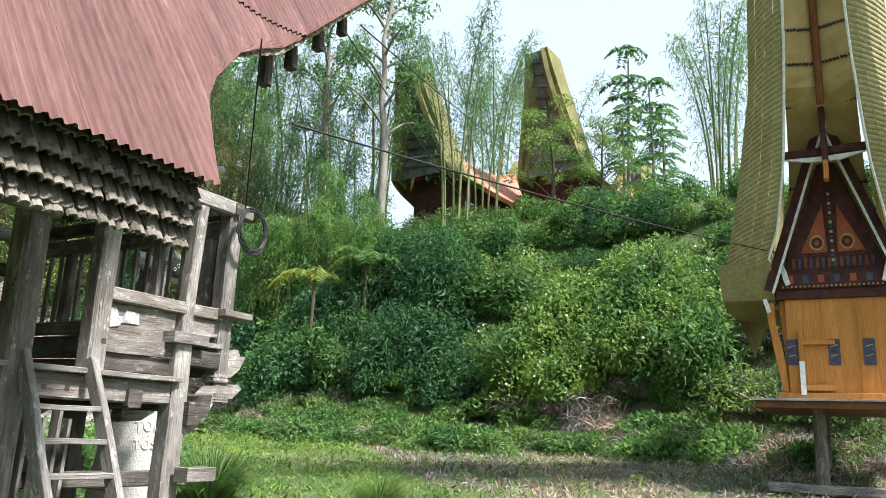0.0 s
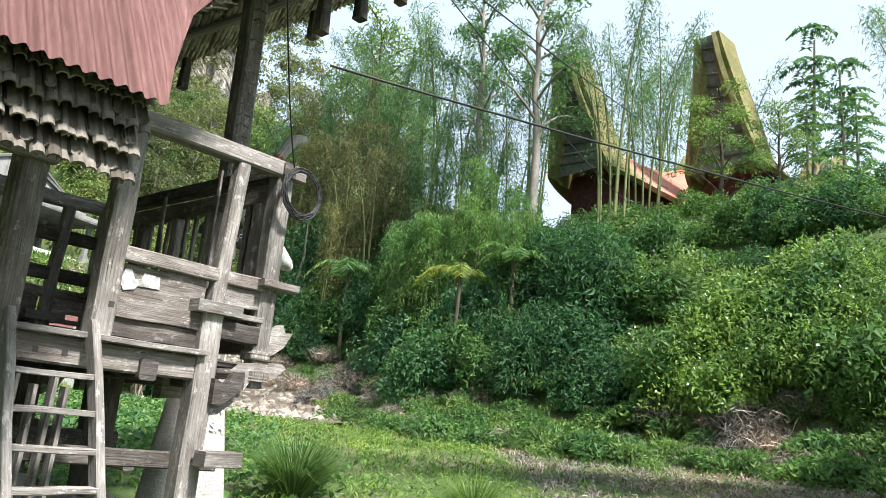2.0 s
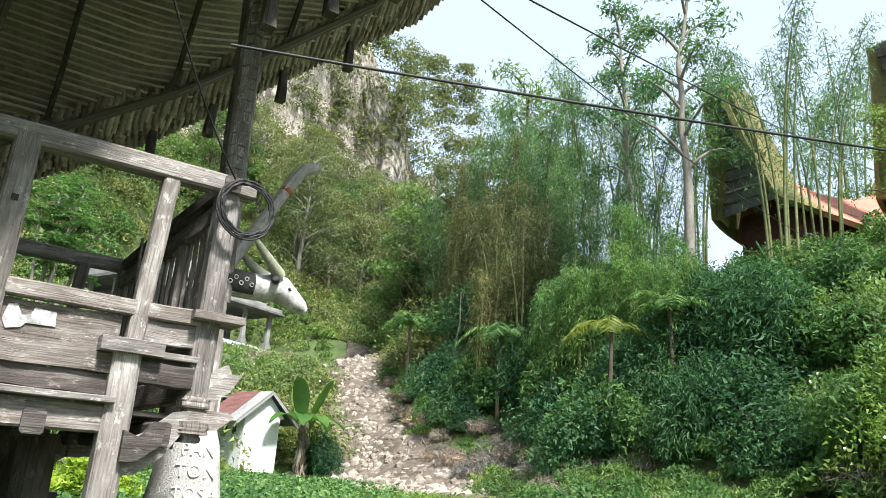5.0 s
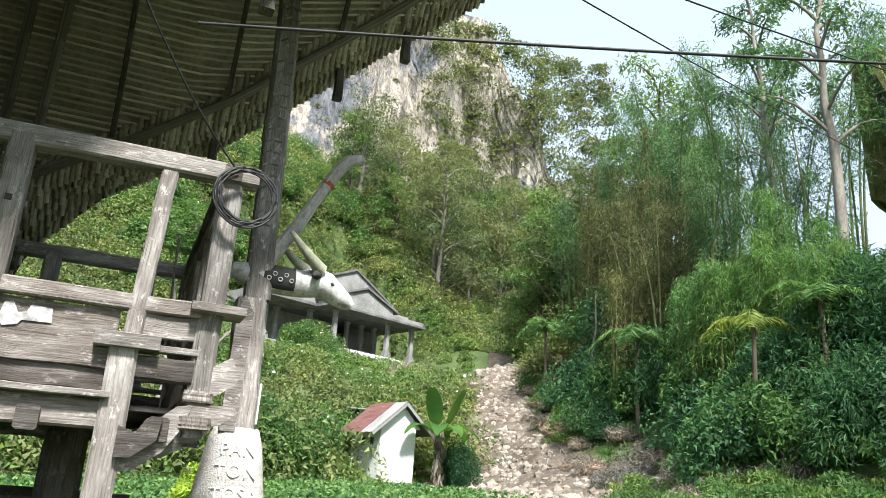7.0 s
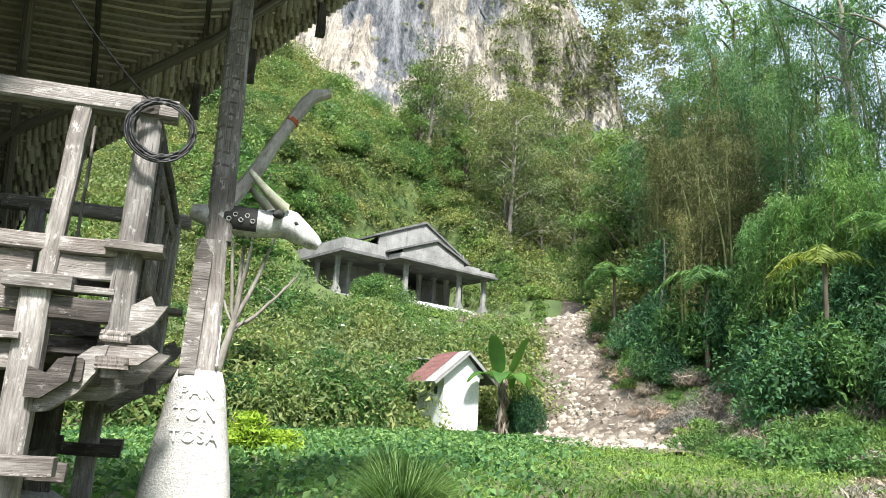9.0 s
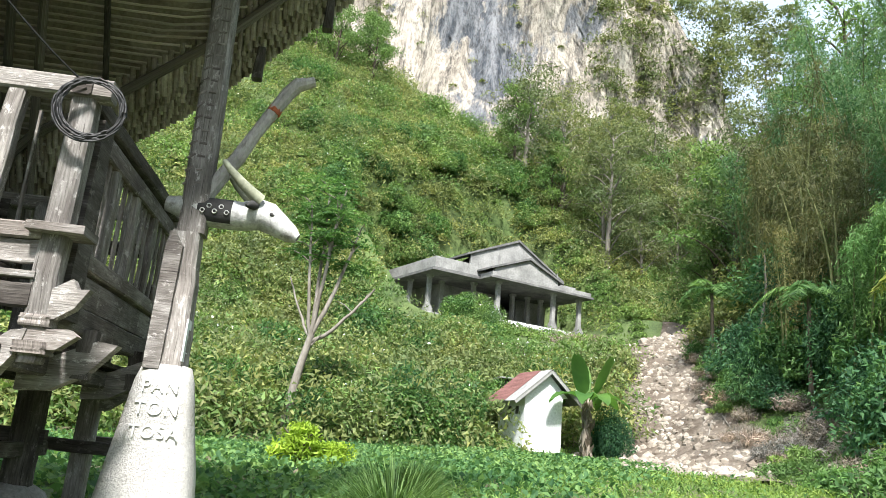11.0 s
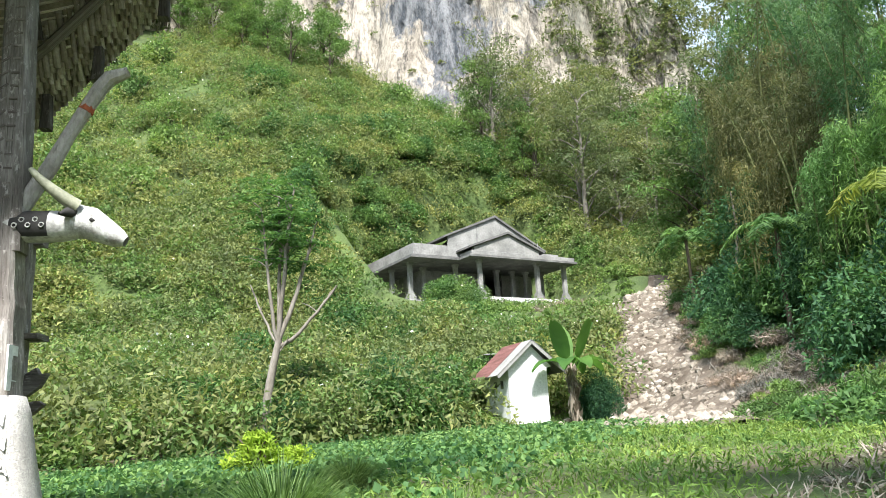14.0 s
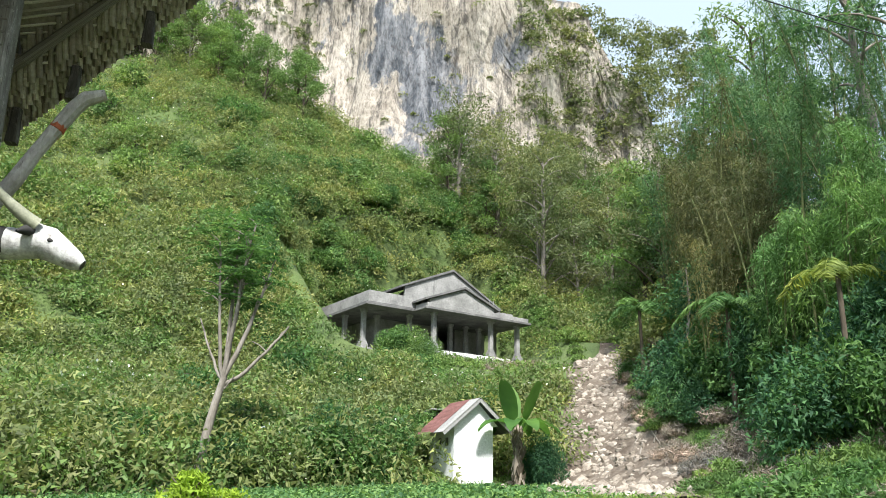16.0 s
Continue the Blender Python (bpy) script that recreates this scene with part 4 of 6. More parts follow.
for k in range(46):                       # brush along the right foot of the slide
    y = random.uniform(28.5, 38)
    put(random.choice((B_DRY, B_DRY, B_LOW, B_DRY, B_PALE)), float(path_x(y)) + random.uniform(3.0, 5.4), y, random.uniform(0.6, 1.0), sink=0.1)
for x, y, s in ((-15.4, 30.2, 1.2), (-16.6, 28.6, 1.25), (-15.9, 27.9, 1.0), (-17.5, 31, 1.3), (-11.0, 35.2, 0.8), (-10.4, 34.6, 0.7)):
    put(B_MID if s > 1.1 else B_FEATHER, x, y, s)


# ---- the old granary house with its platform ----
HO, HA = (-1.32, 6.65), 48.5
HM = pose(HO[0], HO[1], 0, 0, 0, HA)
house = thing("granary_house", HM, "old weathered timber granary with a rusted red roof over bamboo", "house")


def hpost(u, v, z0, z1, w=0.17, mat=M_WOOD, d=None, name="post", label="", **kw):
    return beam(name, (u, v, z0), (u, v, z1), w, d or w, mat, house, label, up=(1, 0, 0), segs=6, **kw)


def hground(u, v):
    p = HM @ Vector((u, v, 0))
    return h1(p.x, p.y)


# side posts, near and far
for v, s in ((0.0, 1), (3.4, -1)):
    hpost(-0.70, v - 0.05 * s, hground(-0.7, v) - 0.1, 3.42, 0.20)
    hpost(0.0, v, 1.86, 3.6, 0.17, M_WOODLT)
    hpost(0.90, v, hground(0.9, v) - 0.1, 2.22, 0.19, M_WOODLT)
    beam("strut", (0.93, v, 2.3), (0.98, v, 3.56), 0.12, 0.12, M_WOODLT, house, up=(1, 0, 0), segs=5)
    hpost(1.43, v + 0.03 * s, 1.98, 3.62, 0.17, M_WOODLT)
    # turned pendant foot of the corner post
    for z0, z1, w in ((1.72, 1.80, 0.22), (1.80, 1.90, 0.15), (1.90, 1.98, 0.2), (1.66, 1.72, 0.14)):
        hpost(1.43, v + 0.03 * s, z0, z1, w, M_WOOD, name="pendant_foot")
    block("post_cap", (0.70, v - 0.15, 2.21), (1.12, v + 0.15, 2.31), M_WOODLT, house)
    block("corner_ledge", (1.28, v - 0.16, 2.53), (1.66, v + 0.16, 2.59), M_WOOD, house)
    beam("top_beam", (-0.85, v, 3.60), (1.62, v, 3.62), 0.15, 0.15, M_WOODLT, house, segs=6)
    beam("sill_beam", (-1.4, v, 1.765), (0.84, v, 1.765), 0.13, 0.2, M_WOOD, house, segs=5)
    beam("sill_ledge", (-1.4, v - 0.04 * s, 1.885), (0.86, v - 0.04 * s, 1.885), 0.22, 0.045, M_WOODLT, house, segs=5)
    # side panel of planks
    for z0, z1, dv, m in ((1.92, 2.06, 0.02, M_WOODDK), (2.065, 2.20, -0.015, M_WOOD), (2.205, 2.475, 0.02, M_WOOD)):
        beam("plank", (0.07, v + dv * s, (z0 + z1) / 2), (0.83, v + dv * s, (z0 + z1) / 2), 0.05, z1 - z0, m, house, segs=5, cham=0.06)
    beam("panel_rail", (0.06, v - 0.02 * s, 2.54), (1.36, v - 0.02 * s, 2.54), 0.09, 0.115, M_WOOD, house, segs=5)
    beam("plank", (0.99, v, 2.40), (1.36, v, 2.40), 0.05, 0.16, M_WOODLT, house, segs=3)
    beam("carved_moulding", (0.98, v - 0.02 * s, 2.10), (1.37, v - 0.02 * s, 2.10), 0.09, 0.16, M_WOODDK, house, segs=3)
    beam("moulding", (0.98, v - 0.03 * s, 2.24), (1.38, v - 0.03 * s, 2.24), 0.1, 0.05, M_WOODLT, house, segs=3)
    # lower tie between the feet
    beam("tie_beam", (-0.75, v + 0.12 * s, 1.08), (1.24, v + 0.12 * s, 1.02), 0.09, 0.13, M_WOODDK, house, segs=5)
    prism("corbel", [(0.95, 1.40), (1.08, 1.42), (1.25, 1.55), (1.37, 1.74), (1.40, 1.88), (1.30, 1.86), (1.12, 1.70), (0.95, 1.62)], 1, v - 0.06, v + 0.06, M_WOODLT, house)
    prism("corbel_tip", [(1.40, 1.92), (1.55, 1.96), (1.66, 2.04), (1.74, 2.18), (1.66, 2.17), (1.62, 2.24), (1.50, 2.16), (1.40, 2.14)], 1, v - 0.05, v + 0.05, M_WOODLT, house)
    prism("corbel_tip", [(1.38, 1.74), (1.60, 1.76), (1.72, 1.86), (1.66, 1.90), (1.52, 1.89), (1.38, 1.9)], 1, v - 0.05, v + 0.05, M_WOOD, house)
    prism("wedge", [(0.95, 1.50), (1.05, 1.50), (1.2, 1.62), (1.22, 1.78), (1.12, 1.76), (1.06, 1.66), (0.95, 1.70)], 1, v - 0.16 * s, v - 0.09 * s, M_WOODDK, house)
    block("peg", (0.88, v - 0.30 * s, 1.02), (1.22, v - 0.14 * s, 1.14), M_WOOD, house)
# the pale flaked patch on the plank
prism("paint_patch", [(0.10, 2.33), (0.13, 2.27), (0.22, 2.29), (0.24, 2.32), (0.42, 2.325), (0.41, 2.42), (0.28, 2.43), (0.26, 2.38), (0.21, 2.37), (0.17, 2.44), (0.12, 2.43)], 1, -0.012, -0.0085, M_PATCH, house, "flaked pale paint")
for u, z in ((0.03, 2.14), (0.0, 3.12)):
    block("mortise", (u - 0.022, -0.0895, z - 0.022), (u + 0.022, -0.08, z + 0.022), M_DARK, house)
for u in (-0.42, -0.22):
    block("mortise", (u - 0.02, -0.068, 1.73), (u + 0.02, -0.06, 1.77), M_DARK, house)
# light battens beside the posts
beam("batten", (1.02, 0.35, 2.5), (1.0, 0.35, 3.55), 0.035, 0.02, M_WOODLT, house, "pale split batten")
beam("batten", (1.22, 1.6, 2.5), (1.18, 1.6, 3.5), 0.05, 0.02, M_WOODLT, house, "pale split batten")

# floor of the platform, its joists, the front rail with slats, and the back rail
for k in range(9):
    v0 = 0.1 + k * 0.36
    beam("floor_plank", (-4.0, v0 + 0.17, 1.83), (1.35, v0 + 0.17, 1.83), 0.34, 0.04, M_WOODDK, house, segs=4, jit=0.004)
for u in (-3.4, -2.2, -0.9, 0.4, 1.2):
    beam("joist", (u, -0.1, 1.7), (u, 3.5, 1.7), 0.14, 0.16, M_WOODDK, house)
beam("front_sill", (1.42, 0.1, 2.5), (1.42, 3.3, 2.5), 0.12, 0.14, M_WOOD, house, segs=5)
beam("front_beam", (1.42, 0.1, 2.05), (1.42, 3.3, 2.05), 0.12, 0.2, M_WOODDK, house, segs=5)
beam("front_beam", (1.42, 0.1, 2.28), (1.42, 3.3, 2.28), 0.06, 0.24, M_WOOD, house, segs=5)
# front rail and slats: paler timber puts the light on them into colour
beam("front_rail", (1.42, 0.1, 3.42), (1.42, 3.3, 3.42), 0.1, 0.17, M_WOOD, house, segs=5)
beam("front_top_beam", (1.42, -0.1, 3.62), (1.42, 3.5, 3.62), 0.13, 0.13, M_WOODDK, house, segs=5)
for k in range(17):
    v0 = 0.28 + k * 0.178
    beam("slat", (1.42, v0, 2.57), (1.42, v0, 3.34), 0.05 if k % 4 else 0.12, 0.03 if k % 4 else 0.09, M_WOODLT if k % 3 else M_WOOD, house, up=(1, 0, 0))
prism("front_board", [(0.18, 2.0), (0.52, 2.0), (0.46, 3.5), (0.22, 3.5)], 0, 1.46, 1.52, M_WOODDK, house, "grooved dark board")
beam("back_rail", (-4.0, 3.4, 2.75), (1.42, 3.4, 2.75), 0.09, 0.15, M_WOODDK, house, segs=5)
beam("back_rail", (-4.0, 3.4, 3.2), (1.42, 3.4, 3.2), 0.09, 0.15, M_WOODDK, house, segs=5)
prism("back_panel", [(-4.0, 1.95), (-1.1, 1.95), (-1.1, 2.68), (-4.0, 2.68)], 1, 3.37, 3.42, M_WOODDK, house)
for u in (-3.6, -2.4, -1.1):
    hpost(u, 3.4, hground(u, 3.4) - 0.1, 3.5, 0.17, M_WOODDK)
for u in (-2.6, -4.2):
    hpost(u, -0.02, hground(u, 0) - 0.1, 3.42, 0.19, M_WOOD)
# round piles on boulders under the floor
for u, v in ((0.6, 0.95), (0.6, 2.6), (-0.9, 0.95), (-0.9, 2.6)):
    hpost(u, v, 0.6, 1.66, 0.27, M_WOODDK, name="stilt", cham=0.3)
for v in (0.95, 2.6):
    beam("stilt_tie", (-1.0, v, 1.12), (0.78, v, 1.12), 0.09, 0.14, M_WOODDK, house)
beam("stilt_tie", (0.6, 0.3, 1.0), (0.6, 3.1, 1.0), 0.09, 0.14, M_WOODDK, house)
for v in (0.9, 2.5):
    prism("corbel", [(1.06, 1.5), (1.3, 1.52), (1.55, 1.66), (1.75, 1.9), (1.6, 1.92), (1.3, 1.78), (1.06, 1.72)], 1, v - 0.07, v + 0.07, M_WOODLT, house)
    hpost(1.5, v, 1.62, 2.0, 0.14, M_WOODDK, name="pendant_foot")


def boulder(name, m, r, mat, label, cat, group="", seed=1):
    g = np.random.default_rng(seed)
    bm = bmesh.new()
    bmesh.ops.create_icosphere(bm, subdivisions=3, radius=1)
    for w in bm.verts:
        n = noise.noise(w.co * 1.4 + Vector((seed * 3.1, 0, 0))) * 0.3 + noise.noise(w.co * 4 + Vector((0, seed, 0))) * 0.07
        w.co = Vector((w.co.x * r[0], w.co.y * r[1], w.co.z * r[2])) * (1 + n)
    me = bpy.data.meshes.new(name)
    bm.to_mesh(me)
    bm.free()
    me.materials.append(mat)
    me.polygons.foreach_set("use_smooth", [True] * len(me.polygons))
    ob = new(name, me)
    ob.matrix_world = m
    return tagged(ob, label, cat, group)


for n, (u, v) in enumerate(((0.6, 0.95), (0.6, 2.6), (-0.9, 0.95), (-0.9, 2.6))):
    p = HM @ Vector((u, v, 0.40))
    boulder("footing_stone", Matrix.Translation(p), (0.36, 0.33, 0.30), M_BOULDER, "rounded grey boulder under a timber pile", "boulder", "footing stones", n + 1)

def bucket(u, v):
    """A black pail: tapered wall, rolled rim and floor."""
    z0 = hground(u, v)
    ob = thing("bucket", HM @ Matrix.Translation((u, v, z0)), "black plastic bucket standing under the platform", "bucket")
    n = 24
    rings = [(0.0, 0.01), (0.125, 0.0), (0.13, 0.02), (0.165, 0.30), (0.178, 0.305), (0.18, 0.325), (0.166, 0.33), (0.158, 0.30), (0.12, 0.03), (0.0, 0.028)]
    vs = [(r * math.cos(k * 2 * math.pi / n), r * math.sin(k * 2 * math.pi / n), z) for r, z in rings for k in range(n)]
    fs = [(i * n + k, i * n + (k + 1) % n, (i + 1) * n + (k + 1) % n, (i + 1) * n + k) for i in range(len(rings) - 1) for k in range(n)]
    mesh_from("pail", vs, fs, M_BLACK, ob, smooth=True)
    a = np.linspace(0, np.pi, 15)
    v, f = tube_np(np.stack([0.178 * np.cos(a), 0.06 + 0.15 * np.sin(a), 0.31 - 0.10 * np.sin(a)], 1), np.full(15, 0.005), 5)
    mesh_from("handle", v, f, M_BLACK, ob, "thin wire handle", smooth=True)


bucket(0.72, 0.38)
for n, (u, v, r) in enumerate(((-0.1, 1.3, 0.22), (0.25, 1.0, 0.17), (-0.35, 0.55, 0.2), (0.5, 1.5, 0.15), (0.0, 0.8, 0.12), (0.9, -0.05, 0.2))):
    p = HM @ Vector((u, v, hground(u, v) + r * 0.25))
    boulder("loose_stone", Matrix.Translation(p), (r, r * 0.8, r * 0.5), M_BOULDER, "flat grey stone lying under the platform", "stone", "loose stones", n + 11)

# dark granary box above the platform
gran = part("granary_box", (lambda b: (bmesh.ops.create_cube(b, size=1, matrix=Matrix.Translation((-3.9, 1.7, 4.1)) @ Matrix.Diagonal((5.6, 2.7, 1.35, 1))), b)[1])(bmesh.new()), M_WOODDK, house, "dark timber granary box")
beam("tie_beam", (-4.5, -0.16, 3.08), (-0.58, -0.16, 3.08), 0.1, 0.16, M_WOOD, house, segs=5)
beam("plate_beam", (-6.0, 0.1, 3.44), (-0.25, 0.1, 3.44), 0.28, 0.26, M_WOODDK, house, "thick dark beam", segs=5)
beam("plate_beam", (-6.0, 3.45, 3.5), (-0.35, 3.45, 3.5), 0.26, 0.24, M_WOODDK, house, "thick dark beam", segs=5)
beam("cross_beam", (-0.75, -0.6, 3.5), (-0.75, 3.9, 3.5), 0.18, 0.18, M_WOODDK, house)

# ---- its roof ----
VC = 1.7
VU = [-0.81, -0.45, 0.38, 1.85, 3.4, 4.7, 6.3]
VW = [3.63, 3.1, 2.6, 2.1, 1.6, 1.2, 0.0]


def roof_z(u, w):
    return 3.05 + 1.62 * (3.63 - w) + 0.30 * np.clip(u - 0.9, 0, 9) * (1 - np.exp(-np.clip(u - 0.9, 0, 9) * 1.2))


def verge_u(w):
    return np.interp(-np.asarray(w, float), [-x for x in VW], VU)


def roof_pt(u, w, side, off=0.0):
    """A place on the roof skin; side -1 near, +1 far; off: metres out from it."""
    n = math.hypot(1.62, 1)
    return Vector((u, VC + side * (w + off * 1.62 / n), float(roof_z(u, w)) + off / n))


def roof_sheet(u0, w0, w1, side, width=0.8, lift=0.0):
    """One corrugated sheet from w0 (low) to w1 (high), cut at the verge."""
    nu, nw = 64, 10
    vs, fs = [], []
    for j in range(nw + 1):
        w = w0 + (w1 - w0) * j / nw
        lim = float(verge_u(w)) + 0.02
        for i in range(nu + 1):
            u = min(u0 + width * i / nu, lim)
            vs.append(roof_pt(u, w, side, 0.016 * math.sin(u * 2 * math.pi / 0.08) + lift + 0.006 * math.sin(u * 3 + w * 5)))
    for j in range(nw):
        for i in range(nu):
            fs.append((j * (nu + 1) + i, j * (nu + 1) + i + 1, (j + 1) * (nu + 1) + i + 1, (j + 1) * (nu + 1) + i))
    return mesh_from("roof_sheet", vs, fs, M_RUST, house, smooth=True)


for row, (w0, w1) in enumerate(((3.68, 2.0), (2.15, 0.9), (1.0, 0.0))):
    top_u = float(verge_u(w1))
    u = -7.2
    while u < top_u:
        for side in (-1, 1):
            if side < 0 or u > -2:
                roof_sheet(u, w0, w1, side, 0.82, 0.02 + 0.018 * row + random.uniform(0, 0.006))
        u += 0.78

# bamboo under the sheets: soffit poles running along the roof
for side in (-1, 1):
    for k in range(78):
        w = 3.55 - k * 0.044 + random.uniform(-0.006, 0.006)
        u1 = float(verge_u(w)) - 0.72
        us = np.linspace(-5.5, u1, 14)
        path = [roof_pt(u, w, side, -0.275 - 0.02 * random.random()) for u in us]
        v, f = tube_np(np.array([tuple(q) for q in path]), np.full(14, random.uniform(0.0135, 0.019)), 6)
        uv = np.stack([(v[f].mean(1)[:, 0])[:, None].repeat(4, 1), np.tile([0, 0.1, 0.1, 0], (len(f), 1)) + k], -1)
        mesh_from("soffit_bamboo", v, f, M_BAMBOOIN, house, smooth=True, uvs=uv.reshape(-1, 2))
    # the deck above the poles closes the gaps
    vs, fs = [], []
    for i in range(31):
        for j in range(25):
            w = 3.6 - 3.6 * j / 24
            vs.append(roof_pt(-7.2 + (float(verge_u(w)) - 0.5 + 7.2) * i / 30, w, side, -0.2))
    for i in range(30):
        for j in range(24):
            fs.append((i * 25 + j, i * 25 + j + 1, (i + 1) * 25 + j + 1, (i + 1) * 25 + j))
    mesh_from("roof_deck", vs, fs, M_BAMBOOV, house, uvs=[(x * 0.1, y) for x in range(len(fs)) for y in (0, 0.1, 0.1, 0)])
    # rafters under the soffit
    for du, ww, w in ((1.05, 0.10, 2.9), (9.0, 0.09, 3.3), (9.35, 0.09, 3.3), (7.6, 0.08, 3.3), (6.2, 0.08, 3.3)):
        pts = []
        lo = w
        for q in range(9):
            wq = lo - (lo - 0.1) * q / 8
            uq = float(verge_u(wq)) - du if du < 1.5 else -10.0 + du + 0.5 * q / 8
            pts.append(tuple(roof_pt(uq, wq, side, -0.40)))
        v, f = tube_np(np.array(pts), np.full(9, ww * 0.6), 8)
        mesh_from("rafter", v, f, M_WOOD, house, uvs=[(x * 0.1, y) for x in range(len(f)) for y in (0, 0.1, 0.1, 0)])
    for u0 in (0.3, 1.5, 2.7):
        wq = float(np.interp(u0 + 1.1, VU, VW))
        beam("purlin_strut", roof_pt(u0, wq - 0.05, side, -0.40), roof_pt(u0, max(0.2, wq - 1.0), side, -0.40), 0.06, 0.06, M_WOODDK, house)
beam("ridge_beam", (-6, VC, 8.2), (5.8, VC, 9.6), 0.2, 0.22, M_WOODDK, house, segs=5)


def tile_rows(side, curve, rows, seed, label, mat, back=0.0, hang=0.046):
    """Rows of split-bamboo ends along the edge of the roof, one over another."""
    g = np.random.default_rng(seed)
    out = []
    n = math.hypot(1.62, 1)
    down = np.array([0, side * 1 / n, -1.62 / n])
    up = np.array([0, side * 1.62 / n, 1 / n])
    ang = np.linspace(0, np.pi, 6)
    for r in range(rows):
        for u, w in curve:
            u = u + g.normal(0, 0.01) + (0.04 if r % 2 else 0) - back * r
            b = np.array(roof_pt(u, w, side, -0.03 - (0.05 if hang else 0.032) * r + g.normal(0, 0.01)))
            ln = 0.5 + g.normal(0, 0.035)
            st = b + down * (hang * r + 0.06) - down * ln
            rad = 0.036 + g.normal(0, 0.004)
            ring = np.stack([np.cos(ang) * rad, 0 * ang, np.sin(ang) * rad], 1)
            ring = ring[:, 0:1] * np.array([1, 0, 0]) + ring[:, 2:3] * up * (1 if (r % 2) else -1)
            inner = ring * 0.72
            e = st + down * ln
            V = np.concatenate([st + ring, e + ring, st + inner, e + inner])
            k = np.arange(5)
            F = np.concatenate([np.stack([k, k + 1, k + 7, k + 6], 1), np.stack([k + 12, k + 13, k + 19, k + 18], 1), np.stack([k + 6, k + 7, k + 19, k + 18], 1)])
            out.append((V, F))
    v, f = join_np(out)
    ob = mesh_from("bamboo_tiles", v, f, mat, house, label)
    ob["kind"] = "stuff"


for side in (-1, 1):
    eave = [(u, 3.6) for u in np.arange(-6.0, -0.85, 0.066)]
    ws = np.linspace(3.6, 0.35, 76)
    verge = [(float(verge_u(w)) - 0.05, w) for w in ws]
    # denser where the verge runs flatter
    dense = []
    for (a, b), (c, d) in zip(verge, verge[1:]):
        m = max(1, int(math.hypot(c - a, (d - b) * 1.9) / 0.055))
        dense += [(a + (c - a) * q / m, b + (d - b) * q / m) for q in range(m)]
    tile_rows(side, eave, 8, 61, "rows of weathered split-bamboo roof ends", M_BAMBOO)
    # verge rows carry their underside light in the paler colour
    tile_rows(side, dense, 9, 62, "rows of split-bamboo roof ends, coloured paler for light from below", M_BAMBOOV, 0.08, 0.0)
# hanging carved ends under the prow
for k, w in enumerate((2.2, 2.0, 1.75, 1.5)):
    for side in (-1, 1):
        q = roof_pt(float(verge_u(w)) - 0.1, w, side, -0.35)
        beam("hanging_end", (q.x, q.y, q.z + 0.15), (q.x, q.y, q.z - 0.28), 0.1, 0.09, M_WOODDK, house, w2=0.13, h2=0.12)

# ---- carved front post with its stone ----
cp = thing("carved_front_post", HM @ Matrix.Translation((1.95, VC, 0)), "tall carved grey front post set on a lettered stone", "post")
for z0, z1, w in ((1.80, 3.05, 0.30), (3.05, 8.0, 0.24)):
    beam("shaft", (0.03, 0, z0), (-0.02 if z1 < 4 else -0.12, 0, z1), w, w, M_WOODLT, cp, up=(1, 0, 0), segs=8, jit=0.008, w2=w * 0.9, h2=w * 0.9)
for k in range(30):
    z = 3.5 + k * 0.13
    for vv in (-0.11, ):
        for q, (x0, x1) in enumerate(((-0.09, -0.02), (0.0, 0.07))):
            beam("carving", (x0 - 0.03, vv - 0.004, z + 0.03 * q), (x1 - 0.03, vv - 0.004, z + 0.05 - 0.02 * q), 0.012, 0.02, M_WOOD, cp, segs=1)
prism("split_plank", [(-0.16, 1.8), (-0.02, 1.8), (0.0, 2.9), (-0.1, 3.06), (-0.15, 2.9)], 1, -0.19, -0.13, M_WOODLT, cp)
block("notice_board", (0.15, -0.2, 1.88), (0.165, -0.02, 2.25), M_WHITE, cp, "small white board")
# stone: a tapered slab with a rounded top
bm = bmesh.new()
prof = [(0.44, 0.30, 0.15), (0.43, 0.29, 0.5), (0.37, 0.26, 0.95), (0.29, 0.23, 1.4), (0.245, 0.21, 1.7), (0.20, 0.17, 1.84), (0.12, 0.10, 1.86)]
rings = []
for a, b, z in prof:
    ring = []
    for k in range(20):
        t = k * 2 * math.pi / 20
        c, s = math.cos(t), math.sin(t)
        e = 0.55
        x, y = a * math.copysign(abs(c) ** e, c), b * math.copysign(abs(s) ** e, s)
        q = noise.noise(Vector((x * 3, y * 3, z * 2))) * 0.03
        ring.append(bm.verts.new((x * (1 + q) + 0.02, y * (1 + q), z)))
    rings.append(ring)
for r0, r1 in zip(rings, rings[1:]):
    for k in range(20):
        bm.faces.new((r0[k], r0[(k + 1) % 20], r1[(k + 1) % 20], r1[k]))
bm.faces.new(rings[-1])
bm.faces.new(rings[0][::-1])
stone = part("stone_base", bm, M_STONE, cp, "pale pitted stone with white lettering")
for p in stone.data.polygons:
    p.use_smooth = True
for word, z, x, size in (("PAN", 1.60, 0.03, 0.17), ("TON", 1.41, 0.03, 0.18), ("TOSA", 1.22, 0.04, 0.17)):
    cu = bpy.data.curves.new("lettering", "FONT")
    cu.body, cu.size, cu.align_x, cu.extrude = word, size * 0.88, "CENTER", 0.004
    cu.space_character = 1.15
    cu.materials.append(M_LETTER)
    ob = new("lettering", cu)
    ob.parent = cp
    ob["label"] = "white painted letters"
    ob.matrix_basis = pose(x, -0.225 - (1.6 - z) * 0.075, z, 82, 0, 0)
